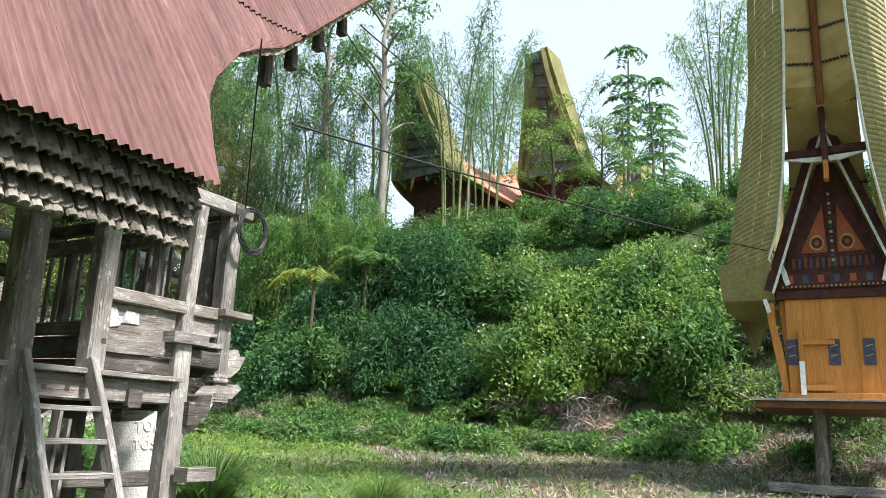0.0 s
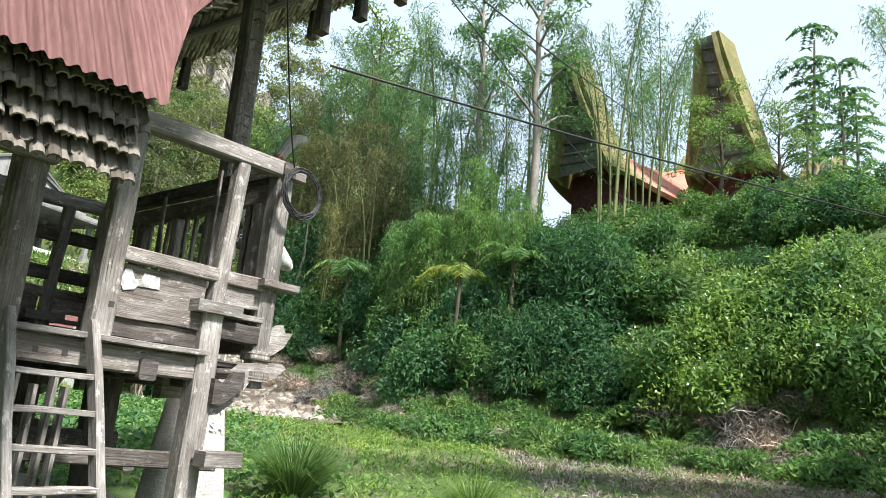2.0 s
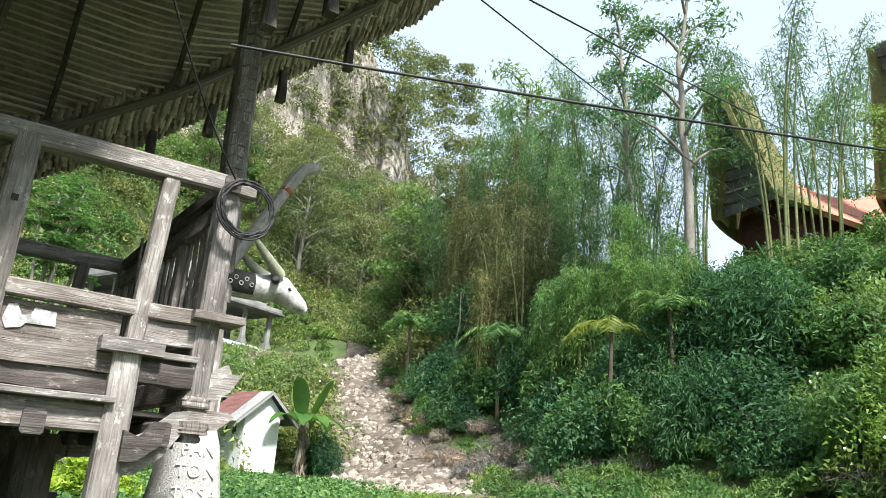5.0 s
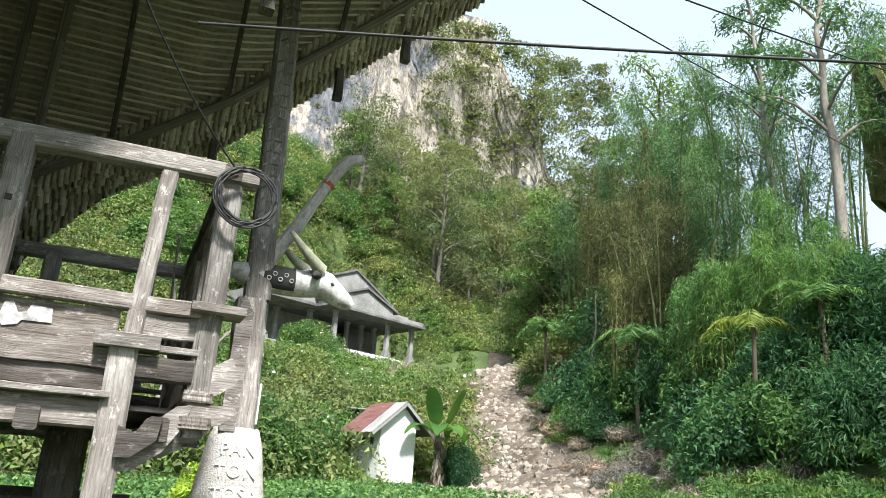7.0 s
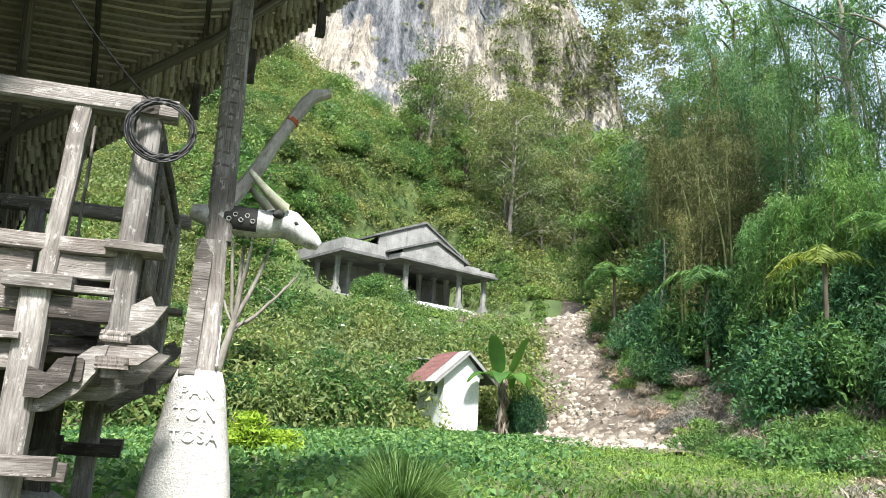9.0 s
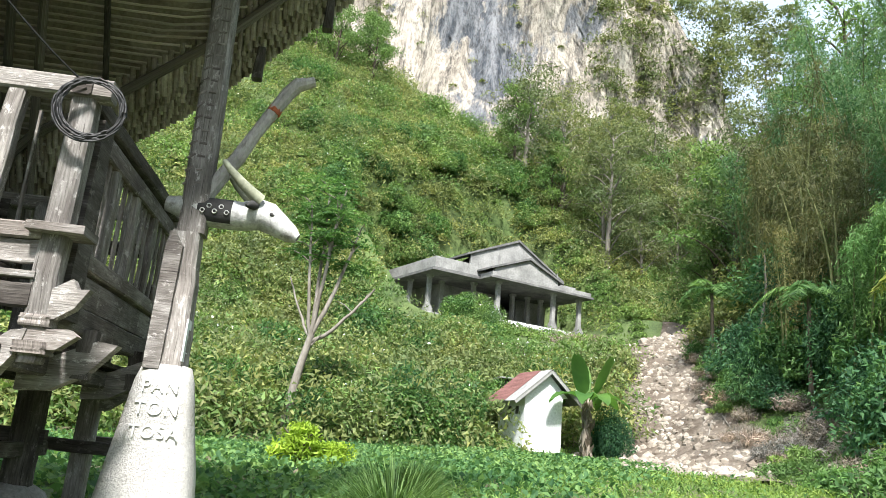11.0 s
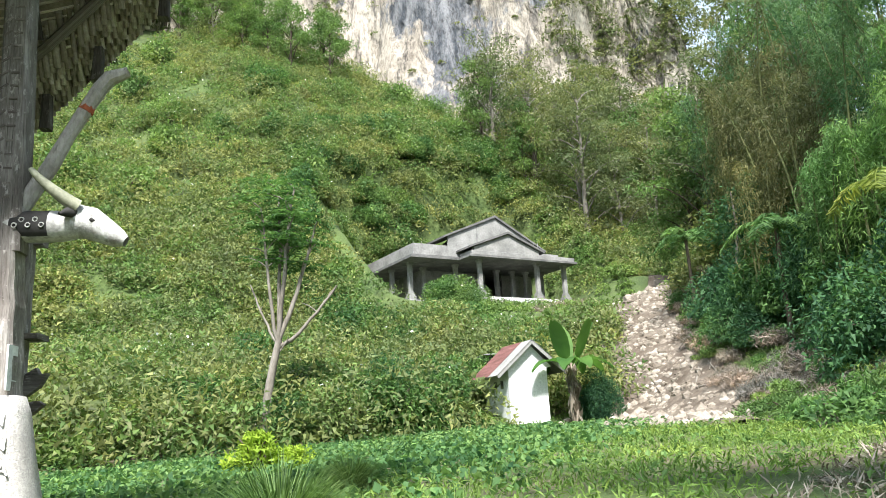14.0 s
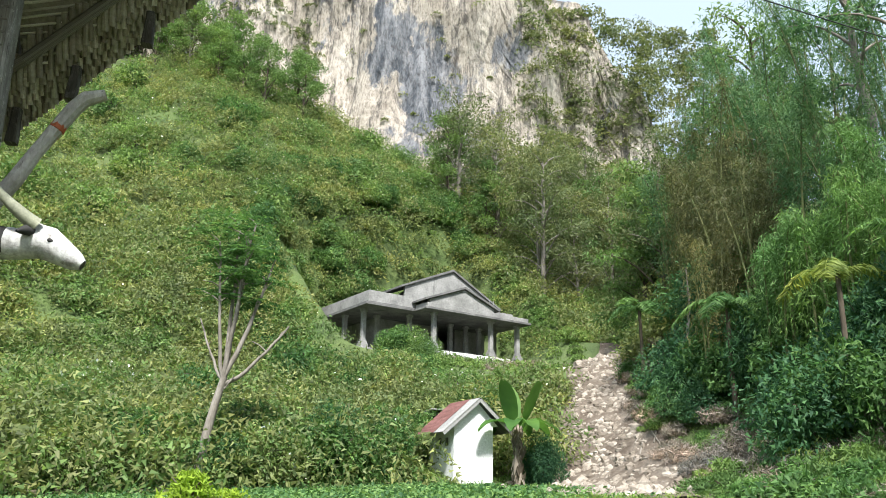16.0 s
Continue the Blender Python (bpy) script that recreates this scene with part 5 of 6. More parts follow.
# the crooked neck timber with a red band
cr = [(0.08, 0, 3.45), (0.2, 0.01, 3.66), (0.32, 0, 3.86), (0.45, -0.01, 4.13), (0.6, 0, 4.42), (0.70, 0, 4.60), (0.78, 0, 4.70), (0.94, 0, 4.76)]
v, f = tube_np(np.array(cr), [0.08, 0.07, 0.072, 0.06, 0.066, 0.07, 0.072, 0.05], 10)
mesh_from("crooked_neck", v, f, M_DRIFT, cp, "crooked grey carved timber")
v, f = tube_np(np.array([(0.55, 0, 4.31), (0.58, 0, 4.37), (0.60, 0, 4.42)]), [0.068, 0.074, 0.066], 8)
mesh_from("red_band", v, f, M_REDP, cp, "faded red band")

# ---- carved buffalo head: one mesh ----
def buffalo():
    parts = []
    mats = []
    body = [(-0.25, 0, 3.33), (-0.1, 0, 3.31), (0.05, 0, 3.3), (0.2, 0, 3.29), (0.36, 0, 3.29), (0.45, 0, 3.29), (0.6, 0, 3.33), (0.68, 0, 3.31), (0.8, 0, 3.24), (0.92, 0, 3.17), (0.98, 0, 3.14)]
    rad = [0.07, 0.11, 0.13, 0.14, 0.14, 0.135, 0.15, 0.145, 0.115, 0.085, 0.045]
    v, f = tube_np(np.array(body), rad, 14)
    parts.append((v, f))
    cx = v[f].mean(1)
    mats += [1 if 0.05 < c[0] < 0.36 and c[2] > 3.2 else 0 for c in cx]
    for s in (-1, 1):
        t = np.linspace(0, 1, 9)[:, None]
        horn = np.array([0.60, s * 0.12, 3.43]) + np.array([-0.16, s * 0.16, 0.06]) * np.sin(t * np.pi * 0.5) + np.array([-0.20, s * -0.05, 0.25]) * t ** 1.4
        v, f = tube_np(horn, 0.062 * (1 - 0.75 * t[:, 0]) + 0.008, 8)
        parts.append((v, f))
        mats += [2] * len(f)
        ear = np.array([[0.58, s * 0.11, 3.37], [0.54, s * 0.19, 3.36], [0.5, s * 0.25, 3.33]])
        v, f = tube_np(ear, [0.04, 0.045, 0.012], 7)
        parts.append((v, f))
        mats += [1] * len(f)
        eye = np.array([[0.70, s * 0.125, 3.31], [0.725, s * 0.13, 3.305], [0.75, s * 0.118, 3.30]])
        v, f = tube_np(eye, [0.008, 0.022, 0.008], 7)
        parts.append((v, f))
        mats += [1] * len(f)
    for k in range(5):
        c = np.array([0.10 + 0.055 * k, -0.140 + 0.006 * (k % 2), 3.27 + 0.05 * (k % 2)])
        a = np.linspace(0, 2 * np.pi, 11)
        v, f = tube_np(np.stack([c[0] + 0.02 * np.cos(a), np.full(11, c[1]), c[2] + 0.02 * np.sin(a)], 1), np.full(11, 0.006), 5)
        parts.append((v, f))
        mats += [0] * len(f)
    v, f = join_np(parts)
    ob = mesh_from("carved_buffalo_head", v, f, [M_BUFF, M_DARK, M_HORN], smooth=True)
    ob.data.polygons.foreach_set("material_index", mats)
    ob.matrix_world = HM @ Matrix.Translation((1.95, VC, 0))
    tagged(ob, "white painted carved buffalo head on the front post", "carving")


buffalo()

# ---- ladder, cable coil and wires ----
lad = thing("ladder", HM, "weathered wooden ladder leaning on the platform", "ladder")
for u in (-0.66, -0.09):
    beam("ladder_rail", (u, -0.12, 1.98), (u, -0.98, 0.2), 0.06, 0.12, M_WOODLT, lad, segs=5)
for k in range(7):
    q = k / 7.0
    z, v0 = 1.60 - 0.235 * k, -0.30 - 0.113 * k
    beam("rung", (-0.64, v0, z), (-0.11, v0, z), 0.11, 0.04, M_WOODLT, lad)
for k, u in enumerate((-0.50, -0.37, -0.25, -0.16)):
    beam("backing_plank", (u, 0.0, 0.3), (u + 0.01, -0.02, 1.58 - 0.06 * (k % 2)), 0.1, 0.03, M_WOODLT, lad, up=(1, 0, 0))

coil = []
for k in range(9):
    a = np.linspace(0, 2 * np.pi, 40)
    r, dx = 0.22 + random.uniform(-0.025, 0.02), random.uniform(-0.015, 0.015)
    coil.append([(1.53 + dx + r * math.cos(t), -0.17 + 0.1 * r * math.cos(t) + random.uniform(-0.012, 0.012), 3.42 + dx + r * 1.0 * math.sin(t)) for t in a])
ct = thing("cable_coil", HM, "coil of black cable hung on the beam end", "cable")
for c in coil:
    cable("cable_loop", c, 0.008, M_BLACK, "", "", ct)
cable("cable_tail", sag((1.45, -0.12, 3.62), (0.35, -1.15, 4.75), 0.12, 16), 0.007, M_BLACK, "", "", ct)


def hw(u, v, z):
    return tuple(HM @ Vector((u, v, z)))


def through_air(name, a, b, drop, r, label):
    return cable(name, sag(a, b, drop, 40), r, M_BLACK, label, "wire")


through_air("power_line", (0.1, 6.68, 4.22), (9.56, 12.24, 5.05), 0.08, 0.011, "black cable strung between the two houses")
through_air("power_line", hw(4.2, 0.6, 7.3), (20, 44, 17), 0.6, 0.012, "thin black wire over the valley")
through_air("power_line", hw(4.0, 0.7, 7.1), (14, 45, 14.5), 0.6, 0.010, "thin black wire over the valley")


# ---- painted rice barn ----
BM = pose(9.98, 11.59, 0, 0, 0, -41) @ Matrix.Translation((0.1, -0.3, 0)) @ Matrix.Diagonal((0.86, 1, 1, 1))        # local x across its face, y away from the meadow, z up
barn = thing("rice_barn", BM, "painted rice barn with orange walls and a curved yellow-green roof", "barn")
bz = h1(9, 11.5) - 0.05
for x in (-0.5, 0.98):
    for y in (0.25, 3.2):
        beam("post", (x, y, bz), (x, y, 2.15), 0.24, 0.24, M_WOOD, barn, up=(1, 0, 0), segs=4, cham=0.3)
beam("ground_beam", (-1.5, 0.0, bz + 0.2), (2.2, 0.0, bz + 0.2), 0.2, 0.16, M_WOODLT, barn, segs=4)
beam("ground_beam", (-1.4, 0.4, bz + 0.1), (2.2, 0.4, bz + 0.1), 0.3, 0.1, M_WOOD, barn, segs=4)
block("platform", (-1.62, -0.55, 2.12), (1.6, 3.6, 2.24), M_REDWOOD, barn, "red-brown platform edge")
block("platform_sheet", (-1.67, -0.62, 2.24), (0.1, 0.3, 2.28), M_CONC, barn, "grey sheet on the platform")
block("platform_sheet", (0.15, -0.62, 2.243), (1.65, 0.3, 2.275), M_CONC, barn, "grey sheet on the platform")
# wall boards
for k in range(6):
    x0 = -1.0 + k * 0.335
    block("wall_board", (x0, 0.3 + 0.006 * (k % 2), 2.42), (x0 + 0.332, 0.4, 4.12), M_ORANGE, barn)
for s in (-1, 1):
    prism("side_wall", [(s * 1.0, 2.42), (s * 1.04, 2.42), (s * 1.12, 4.12), (s * 1.0, 4.12)], 1, 0.42, 3.46, M_ORANGE, barn)
    prism("bowed_board", [(s * 1.02, 2.42), (s * 1.12, 2.46), (s * 1.26, 3.16), (s * 1.36, 3.81), (s * 1.36, 4.06), (s * 1.22, 4.06), (s * 1.2, 3.66), (s * 1.1, 3.21)], 1, 0.24, 0.34, M_ORANGE, barn)
block("base_board", (-1.22, 0.2, 2.28), (1.22, 0.42, 2.42), M_ORANGE, barn)
block("door_ledge", (-0.72, 0.22, 3.28), (-0.1, 0.3, 3.36), M_ORANGE, barn)
block("door_ledge", (-0.72, 0.20, 2.46), (-0.15, 0.3, 2.56), M_ORANGE, barn)
block("door_post", (-0.78, 0.2, 2.42), (-0.70, 0.3, 3.56), M_ORANGE, barn)
block("post_tip", (-0.79, 0.18, 2.38), (-0.69, 0.24, 2.98), M_WHITE, barn, "white painted tip")
for x in (-0.12, 0.52, -0.92, 1.1):
    ob = block("carved_panel", (x - 0.11, 0.28, 2.92), (x + 0.11, 0.3, 3.38), M_INK, barn, "small dark carved panel")
    for q in range(5):
        beam("motif", (x - 0.07, 0.276, 2.98 + q * 0.085), (x + 0.07 * (1 if q % 2 else 0.4), 0.276, 3.02 + q * 0.085), 0.006, 0.014, M_WEAVE if q % 2 else M_MAROON, ob, segs=1)
# friezes and the gable
block("frieze", (-1.16, 0.24, 4.12), (1.16, 0.42, 4.30), M_MAROON, barn, "dark carved frieze")
block("frieze", (-1.06, 0.18, 4.30), (1.06, 0.42, 4.60), M_MAROON, barn, "dark carved frieze")
for k in range(25):
    x = -1.02 + k * 0.085
    block("frieze_dot", (x, 0.168, 4.32), (x + 0.03, 0.18, 4.35), M_WEAVE, barn)
for k in range(7):
    x = -0.92 + k * 0.3
    block("frieze_motif", (x, 0.168, 4.40), (x + 0.12, 0.18, 4.54), M_INK if k % 2 else M_REDP, barn)
prism("gable", [(-1.0, 4.60), (1.0, 4.60), (0.0, 7.10)], 1, 0.3, 0.4, M_MAROON, barn, "dark maroon carved gable")
for s in (-1, 1):
    prism("gable_inlay", [(s * 0.10, 4.98), (s * 0.62, 4.98), (s * 0.14, 5.88)], 1, 0.285, 0.3, M_REDP, barn, "red inlay panel")
    a = np.linspace(0, 2 * np.pi, 25)
    for r in (0.13, 0.075):
        v, f = tube_np(np.stack([s * 0.29 + r * np.cos(a), np.full(25, 0.275), 5.16 + r * np.sin(a)], 1), np.full(25, 0.018), 5)
        mesh_from("ring_motif", v, f, M_WEAVE if r > 0.1 else M_DARK, barn, "painted ring")
    beam("barge_board", (s * 1.28, 0.1, 4.26), (s * 0.02, -0.25, 7.35), 0.1, 0.2, M_MAROON, barn, "dark red barge board", segs=4)
    beam("barge_trim", (s * 1.20, 0.02, 4.21), (s * 0.02, -0.33, 7.10), 0.03, 0.05, M_WHITE, barn, "pale trim", segs=4)
    beam("bracket_tip", (s * 1.0, 0.1, 4.71), (s * 0.9, 0.08, 4.36), 0.06, 0.1, M_WHITE, barn, "white painted tip")
    beam("bracket_tip", (s * 1.38, 0.1, 4.11), (s * 1.3, 0.08, 3.86), 0.06, 0.08, M_WHITE, barn, "white painted tip")
for k in range(16):
    block("gable_motif", (-0.03, 0.28, 4.71 + k * 0.09), (0.03, 0.3, 4.76 + k * 0.09), M_WEAVE if k % 2 else M_INK, barn)
for k in range(14):
    x = -0.8 + k * 0.116
    block("gable_motif", (x, 0.285, 4.70), (x + 0.06, 0.3, 4.88), M_INK if k % 2 else M_REDWOOD, barn)
beam("cross_arm", (-0.98, -0.6, 6.60), (0.98, -0.6, 6.64), 0.1, 0.14, M_MAROON, barn, "carved dark cross arm", segs=4)
prism("cross_arm_blade", [(-0.85, 6.54), (0.0, 6.52), (0.85, 6.56), (0.3, 6.44), (-0.3, 6.44)], 1, -0.62, -0.57, M_WHITE, barn, "white blade under the cross arm")
beam("king_post", (0.0, -0.72, 6.40), (0.0, -0.75, 7.40), 0.2, 0.12, M_MAROON, barn, segs=3)
beam("king_post_tip", (0.0, -0.70, 6.05), (0.0, -0.70, 6.45), 0.2, 0.1, M_ORANGE, barn, "orange carved tip")
block("king_post_mark", (-0.06, -0.83, 6.95), (0.06, -0.8, 7.15), M_WHITE, barn, "white mark")

# curved roof: two broad lined bands either side of a ribbed throat, leaning out as they rise
PZ = np.array([4.1, 4.75, 5.3, 6.4, 8.0, 10.0, 12.0, 14.0])
PY = np.array([0.55, 0.15, -0.15, -0.7, -1.5, -2.5, -3.6, -4.8])
PO = np.array([2.2, 2.28, 2.08, 1.74, 1.34, 1.14, 0.98, 0.84])
PI = np.array([1.32, 1.26, 1.0, 0.76, 0.58, 0.46, 0.38, 0.32])


def prow(z):
    return np.interp(z, PZ, PY), np.interp(z, PZ, PO), np.interp(z, PZ, PI)


for s in (-1, 1):
    for band in range(4):
        vs, fs = [], []
        zs = np.arange(4.75, 14.0, 0.028)
        for k, z in enumerate(zs):
            y, o, i = prow(z)
            rr = 0.010 * (1 if k % 3 else -0.6)
            for q in (band / 4, (band + 0.97) / 4):
                x = i + (o - i) * q
                vs.append((s * x, y + 0.55 * q * q - rr - 0.25, z - 0.25 * q))
            vs.append((s * (i + (o - i) * (band + 0.985) / 4), y + 0.57 * ((band + 1) / 4) ** 2 - 0.23, z - 0.25 * (band + 1) / 4))
        for k in range(len(zs) - 1):
            for j in (0, 1):
                fs.append((k * 3 + j, k * 3 + j + 1, k * 3 + 4 + j, k * 3 + 3 + j))
        mesh_from("roof_lining", vs, fs, M_THATCH, barn)
    # turned-up foot of the band, and the outer roof going back
    vs, fs = [], []
    for k, z in enumerate(np.linspace(4.5, 14.0, 40)):
        y, o, i = prow(z + 0.25)
        vs += [(s * o, y + 0.32, z), (s * (o + 0.04), y + 1.2, z - 0.02), (s * o * 0.93, y + 4.5 + 0.3 * k / 10, max(3.4, z - 1.0 - k * 0.12))]
    for k in range(39):
        fs += [(k * 3, k * 3 + 1, k * 3 + 4, k * 3 + 3), (k * 3 + 1, k * 3 + 2, k * 3 + 5, k * 3 + 4)]
    mesh_from("roof_side", vs, fs, M_THATCH, barn)
    y, o, i = prow(4.75)
    prism("eave_foot", [(y - 0.22, 4.77), (y + 0.35, 4.5), (y + 4.2, 4.2), (y + 1.0, 4.05), (y + 0.25, 4.15)], 0, s * 1.2, s * o, M_THATCH, barn)
    tr = [prow(z) for z in np.linspace(4.8, 14, 20)]
    v, f = tube_np(np.array([(s * i, y - 0.28, z) for (y, o, i), z in zip(tr, np.linspace(4.8, 14, 20))]), np.full(20, 0.028), 6)
    mesh_from("throat_trim", v, f, M_WHITE, barn, "pale bamboo trim")
vs, fs = [], []
zs = np.linspace(4.0, 14.0, 60)
for z in zs:
    y, o, i = prow(z)
    y2 = float(np.interp(z, [4.0, 6.4, 7.6], [0.75, 0.55, y - 0.24])) if z < 7.6 else y - 0.24
    vs += [(-i, y2, z), (0, max(y + 0.08, y2 + 0.1), z + 0.06), (i, y2, z)]
for k in range(59):
    fs += [(k * 3, k * 3 + 1, k * 3 + 4, k * 3 + 3), (k * 3 + 1, k * 3 + 2, k * 3 + 5, k * 3 + 4)]
mesh_from("throat_lining", vs, fs, M_WEAVE, barn, "woven mat lining")
v, f = tube_np(np.array([(0, prow(z)[0] + 0.02, z) for z in np.linspace(7.3, 13.5, 16)]), np.full(16, 0.07), 8)
mesh_from("throat_spine", v, f, M_REDWOOD, barn, "red-brown spine beam")
for k in range(17):
    z = 4.75 + k * 0.52
    y, o, i = prow(z)
    y = float(np.interp(z, [4.0, 6.4, 7.6], [0.75, 0.55, y - 0.24])) + 0.22 if z < 7.6 else y
    for s in (-1, 1):
        for q in range(9):
            t0, t1 = q / 9 + 0.01, (q + 0.7) / 9
            beam("rib_lash", (s * i * (1 - t0), y - 0.26 + 0.3 * t0, z + 0.07 * t0), (s * i * (1 - t1), y - 0.26 + 0.3 * t1, z + 0.07 * t1 + 0.03), 0.035, 0.04, M_DARK, barn, segs=1)


# ---- saddle-roofed houses on the hill ----
def saddle_house(x, y, z0, axis, length, zmid, zf, zb, half, label, eave):
    ob = thing("saddle_roof_house", pose(x, y, z0, 0, 0, axis), label, "house", "saddle-roofed houses")
    S = np.linspace(-1, 1, 33)

    def ridge(s):
        rise = np.where(s < 0, zf - zmid, zb - zmid)
        return s * length / 2 * (1 + 0.0 * s), zmid - z0 + rise * np.abs(s) ** 2.3

    for side in (-1, 1):
        vs, fs = [], []
        for s in S:
            rx, rz = ridge(s)
            ex = s * length / 2 * (0.62 + 0.12 * abs(s))
            ez = eave - z0 + 0.22 * (rz - (zmid - z0))
            for q in np.linspace(0, 1, 9):
                c = q ** 0.8
                w0 = 0.12 + 0.5 * abs(s) ** 4
                wv = w0 + (half * (1 - 0.35 * abs(s) ** 3) - w0) * q
                vs.append((rx + (ex - rx) * q, side * wv, rz + (ez - rz) * c))
        n = 9
        for a in range(len(S) - 1):
            for b in range(n - 1):
                fs.append((a * n + b, a * n + b + 1, (a + 1) * n + b + 1, (a + 1) * n + b))
        sh = mesh_from("roof", vs, fs, [M_REDROOF, M_MOSSROOF], ob, "faded red roof with mossy ends")
        for k, q in enumerate(sh.data.polygons):
            q.material_index = 1 if abs(S[k // (n - 1)]) > 0.66 else 0
        md = sh.modifiers.new("thick", "SOLIDIFY")
        md.thickness = 0.25
        # mossy thick edges of the prow
        for s0 in (-1, 1):
            edge = []
            rx, rz = ridge(np.array(float(s0)))
            for q in np.linspace(0, 1, 12):
                ex = s0 * length / 2 * 0.74
                ez = eave - z0 + 0.22 * (rz - (zmid - z0))
                edge.append((float(rx) + (ex - float(rx)) * (1.75 * q - 0.75 * q ** 2.5), side * (0.6 + (half * 0.62 - 0.6) * q ** 1.5), float(rz) + (ez - float(rz)) * q))
            vs2, fs2 = [], []
            for k, (ax, ay, az) in enumerate(edge):
                t = 0.34
                vs2 += [(ax, ay - side * t * 0.5, az - 0.1), (ax, ay + side * t * 0.5, az + 0.02), (ax - s0 * 1.5, ay + side * t * 0.55, az - 0.2), (ax - s0 * 0.5, ay - side * 0.2, az - 0.4)]
            for k in range(11):
                for j in range(4):
                    fs2.append((k * 4 + j, k * 4 + (j + 1) % 4, k * 4 + 4 + (j + 1) % 4, k * 4 + 4 + j))
            fs2 += [(0, 1, 2, 3), (44, 45, 46, 47)]
            mesh_from("prow_edge", vs2, fs2, M_MOSSROOF, ob, "mossy yellow prow edge")
    for s0 in (-1, 1):
        rx, rz = ridge(np.array(float(s0)))
        rx, rz = float(rx), float(rz)
        ez = eave - z0 + 0.22 * (rz - (zmid - z0))
        ex = s0 * length / 2 * 0.74
        vs, fs = [], []
        for k in range(12):
            q = k / 11
            xx, zz, wv = rx + (ex - rx) * (1.75 * q - 0.75 * q ** 2.5) - s0 * 0.15, rz + (ez - rz) * q, 0.55 + (half * 0.62 - 0.65) * q ** 1.5
            vs += [(xx, -wv, zz), (xx, wv, zz)]
        fs = [(2 * k, 2 * k + 1, 2 * k + 3, 2 * k + 2) for k in range(11)]
        mesh_from("prow_lining", vs, fs, M_CONCDK, ob, "dark prow lining")
        for k in range(1, 11):
            q = k / 11
            xx, zz, wv = rx + (ex - rx) * (1.75 * q - 0.75 * q ** 2.5) - s0 * 0.05, rz + (ez - rz) * q, 0.55 + (half * 0.62 - 0.65) * q ** 1.5
            beam("rib", (xx, -wv, zz - 0.15), (xx, wv, zz + 0.15), 0.08, 0.1, M_WOODDK if k % 3 else M_WOODLT, ob, segs=1)
        beam("spine", (rx - s0 * 0.6, 0, rz), (ex - s0 * 0.6, 0, ez), 0.12, 0.12, M_WOODDK, ob)
    hl = length * 0.27
    block("wall", (-hl, -half * 0.55, 0.9), (hl, half * 0.55, eave - z0 + 1.2), M_MAROON, ob, "dark carved walls")
    for k in range(4):
        for sx in (-1, 1):
            beam("post", (-hl + k * hl * 2 / 3, sx * half * 0.5, -1.5), (-hl + k * hl * 2 / 3, sx * half * 0.5, 1.0), 0.25, 0.25, M_WOODDK, ob, up=(1, 0, 0))
        win = block("window", (-hl + (k + 0.3) * hl * 2 / 4.3, -half * 0.55 - 0.05, 1.7), (-hl + (k + 0.8) * hl * 2 / 4.3, -half * 0.55 + 0.02, 2.6), M_WHITE, ob, "white framed window")
        pane = block("pane", (-hl + (k + 0.36) * hl * 2 / 4.3, -half * 0.55 - 0.07, 1.78), (-hl + (k + 0.74) * hl * 2 / 4.3, -half * 0.55 - 0.055, 2.52), M_DARK, win)
    beam("verandah_rail", (-hl, -half * 0.7, 1.4), (hl, -half * 0.7, 1.4), 0.06, 0.08, M_WHITE, ob)
    for k in range(12):
        beam("baluster", (-hl + k * hl * 2 / 11, -half * 0.7, 0.7), (-hl + k * hl * 2 / 11, -half * 0.7, 1.4), 0.04, 0.04, M_WHITE, ob, segs=1, up=(1, 0, 0))
    return ob


saddle_house(19.6, 42.2, 11.2, 37, 14.0, 16.9, 23.1, 20.2, 3.2, "red saddle-roofed house with a tall mossy prow on the hill", 14.8)
saddle_house(11.8, 42.0, 11.2, 37, 13.5, 16.9, 21.0, 19.4, 3.0, "red saddle-roofed house half hidden by bamboo on the hill", 14.2)

# ---- unfinished concrete house on the hillside ----
hz = 10.45
CM = pose(-27.8, 49.4, hz, 0, 0, 72.0)      # local x along its front, y into the hill
ch = thing("concrete_house", CM, "unfinished grey concrete house with a columned porch", "house")
block("floor_slab", (-5.2, 1.4, -1.2), (8.3, 9.0, 0.0), M_CONC, ch)
block("porch_floor", (-0.5, -0.5, -1.2), (8.3, 1.396, -0.004), M_CONC, ch)
block("porch_kerb", (0.3, -0.62, -0.32), (6.6, -0.5, 0.06), M_WHITE, ch, "white plastered kerb")


def column(x, y, top=2.86):
    ob = beam("column", (x, y, 0.62), (x, y, top), 0.32, 0.32, M_CONC, ch, up=(1, 0, 0), segs=2, jit=0, cham=0.1)
    beam("plinth", (x, y, 0.0), (x, y, 0.36), 0.66, 0.66, M_CONC, ob, up=(1, 0, 0), segs=1, jit=0)
    beam("plinth_step", (x, y, 0.36), (x, y, 0.54), 0.52, 0.52, M_CONC, ob, up=(1, 0, 0), segs=1, jit=0)
    beam("plinth_neck", (x, y, 0.54), (x, y, 0.66), 0.42, 0.42, M_CONC, ob, up=(1, 0, 0), segs=1, jit=0)
    beam("capital", (x, y, top - 0.16), (x, y, top), 0.46, 0.46, M_CONC, ob, up=(1, 0, 0), segs=1, jit=0)
    return ob


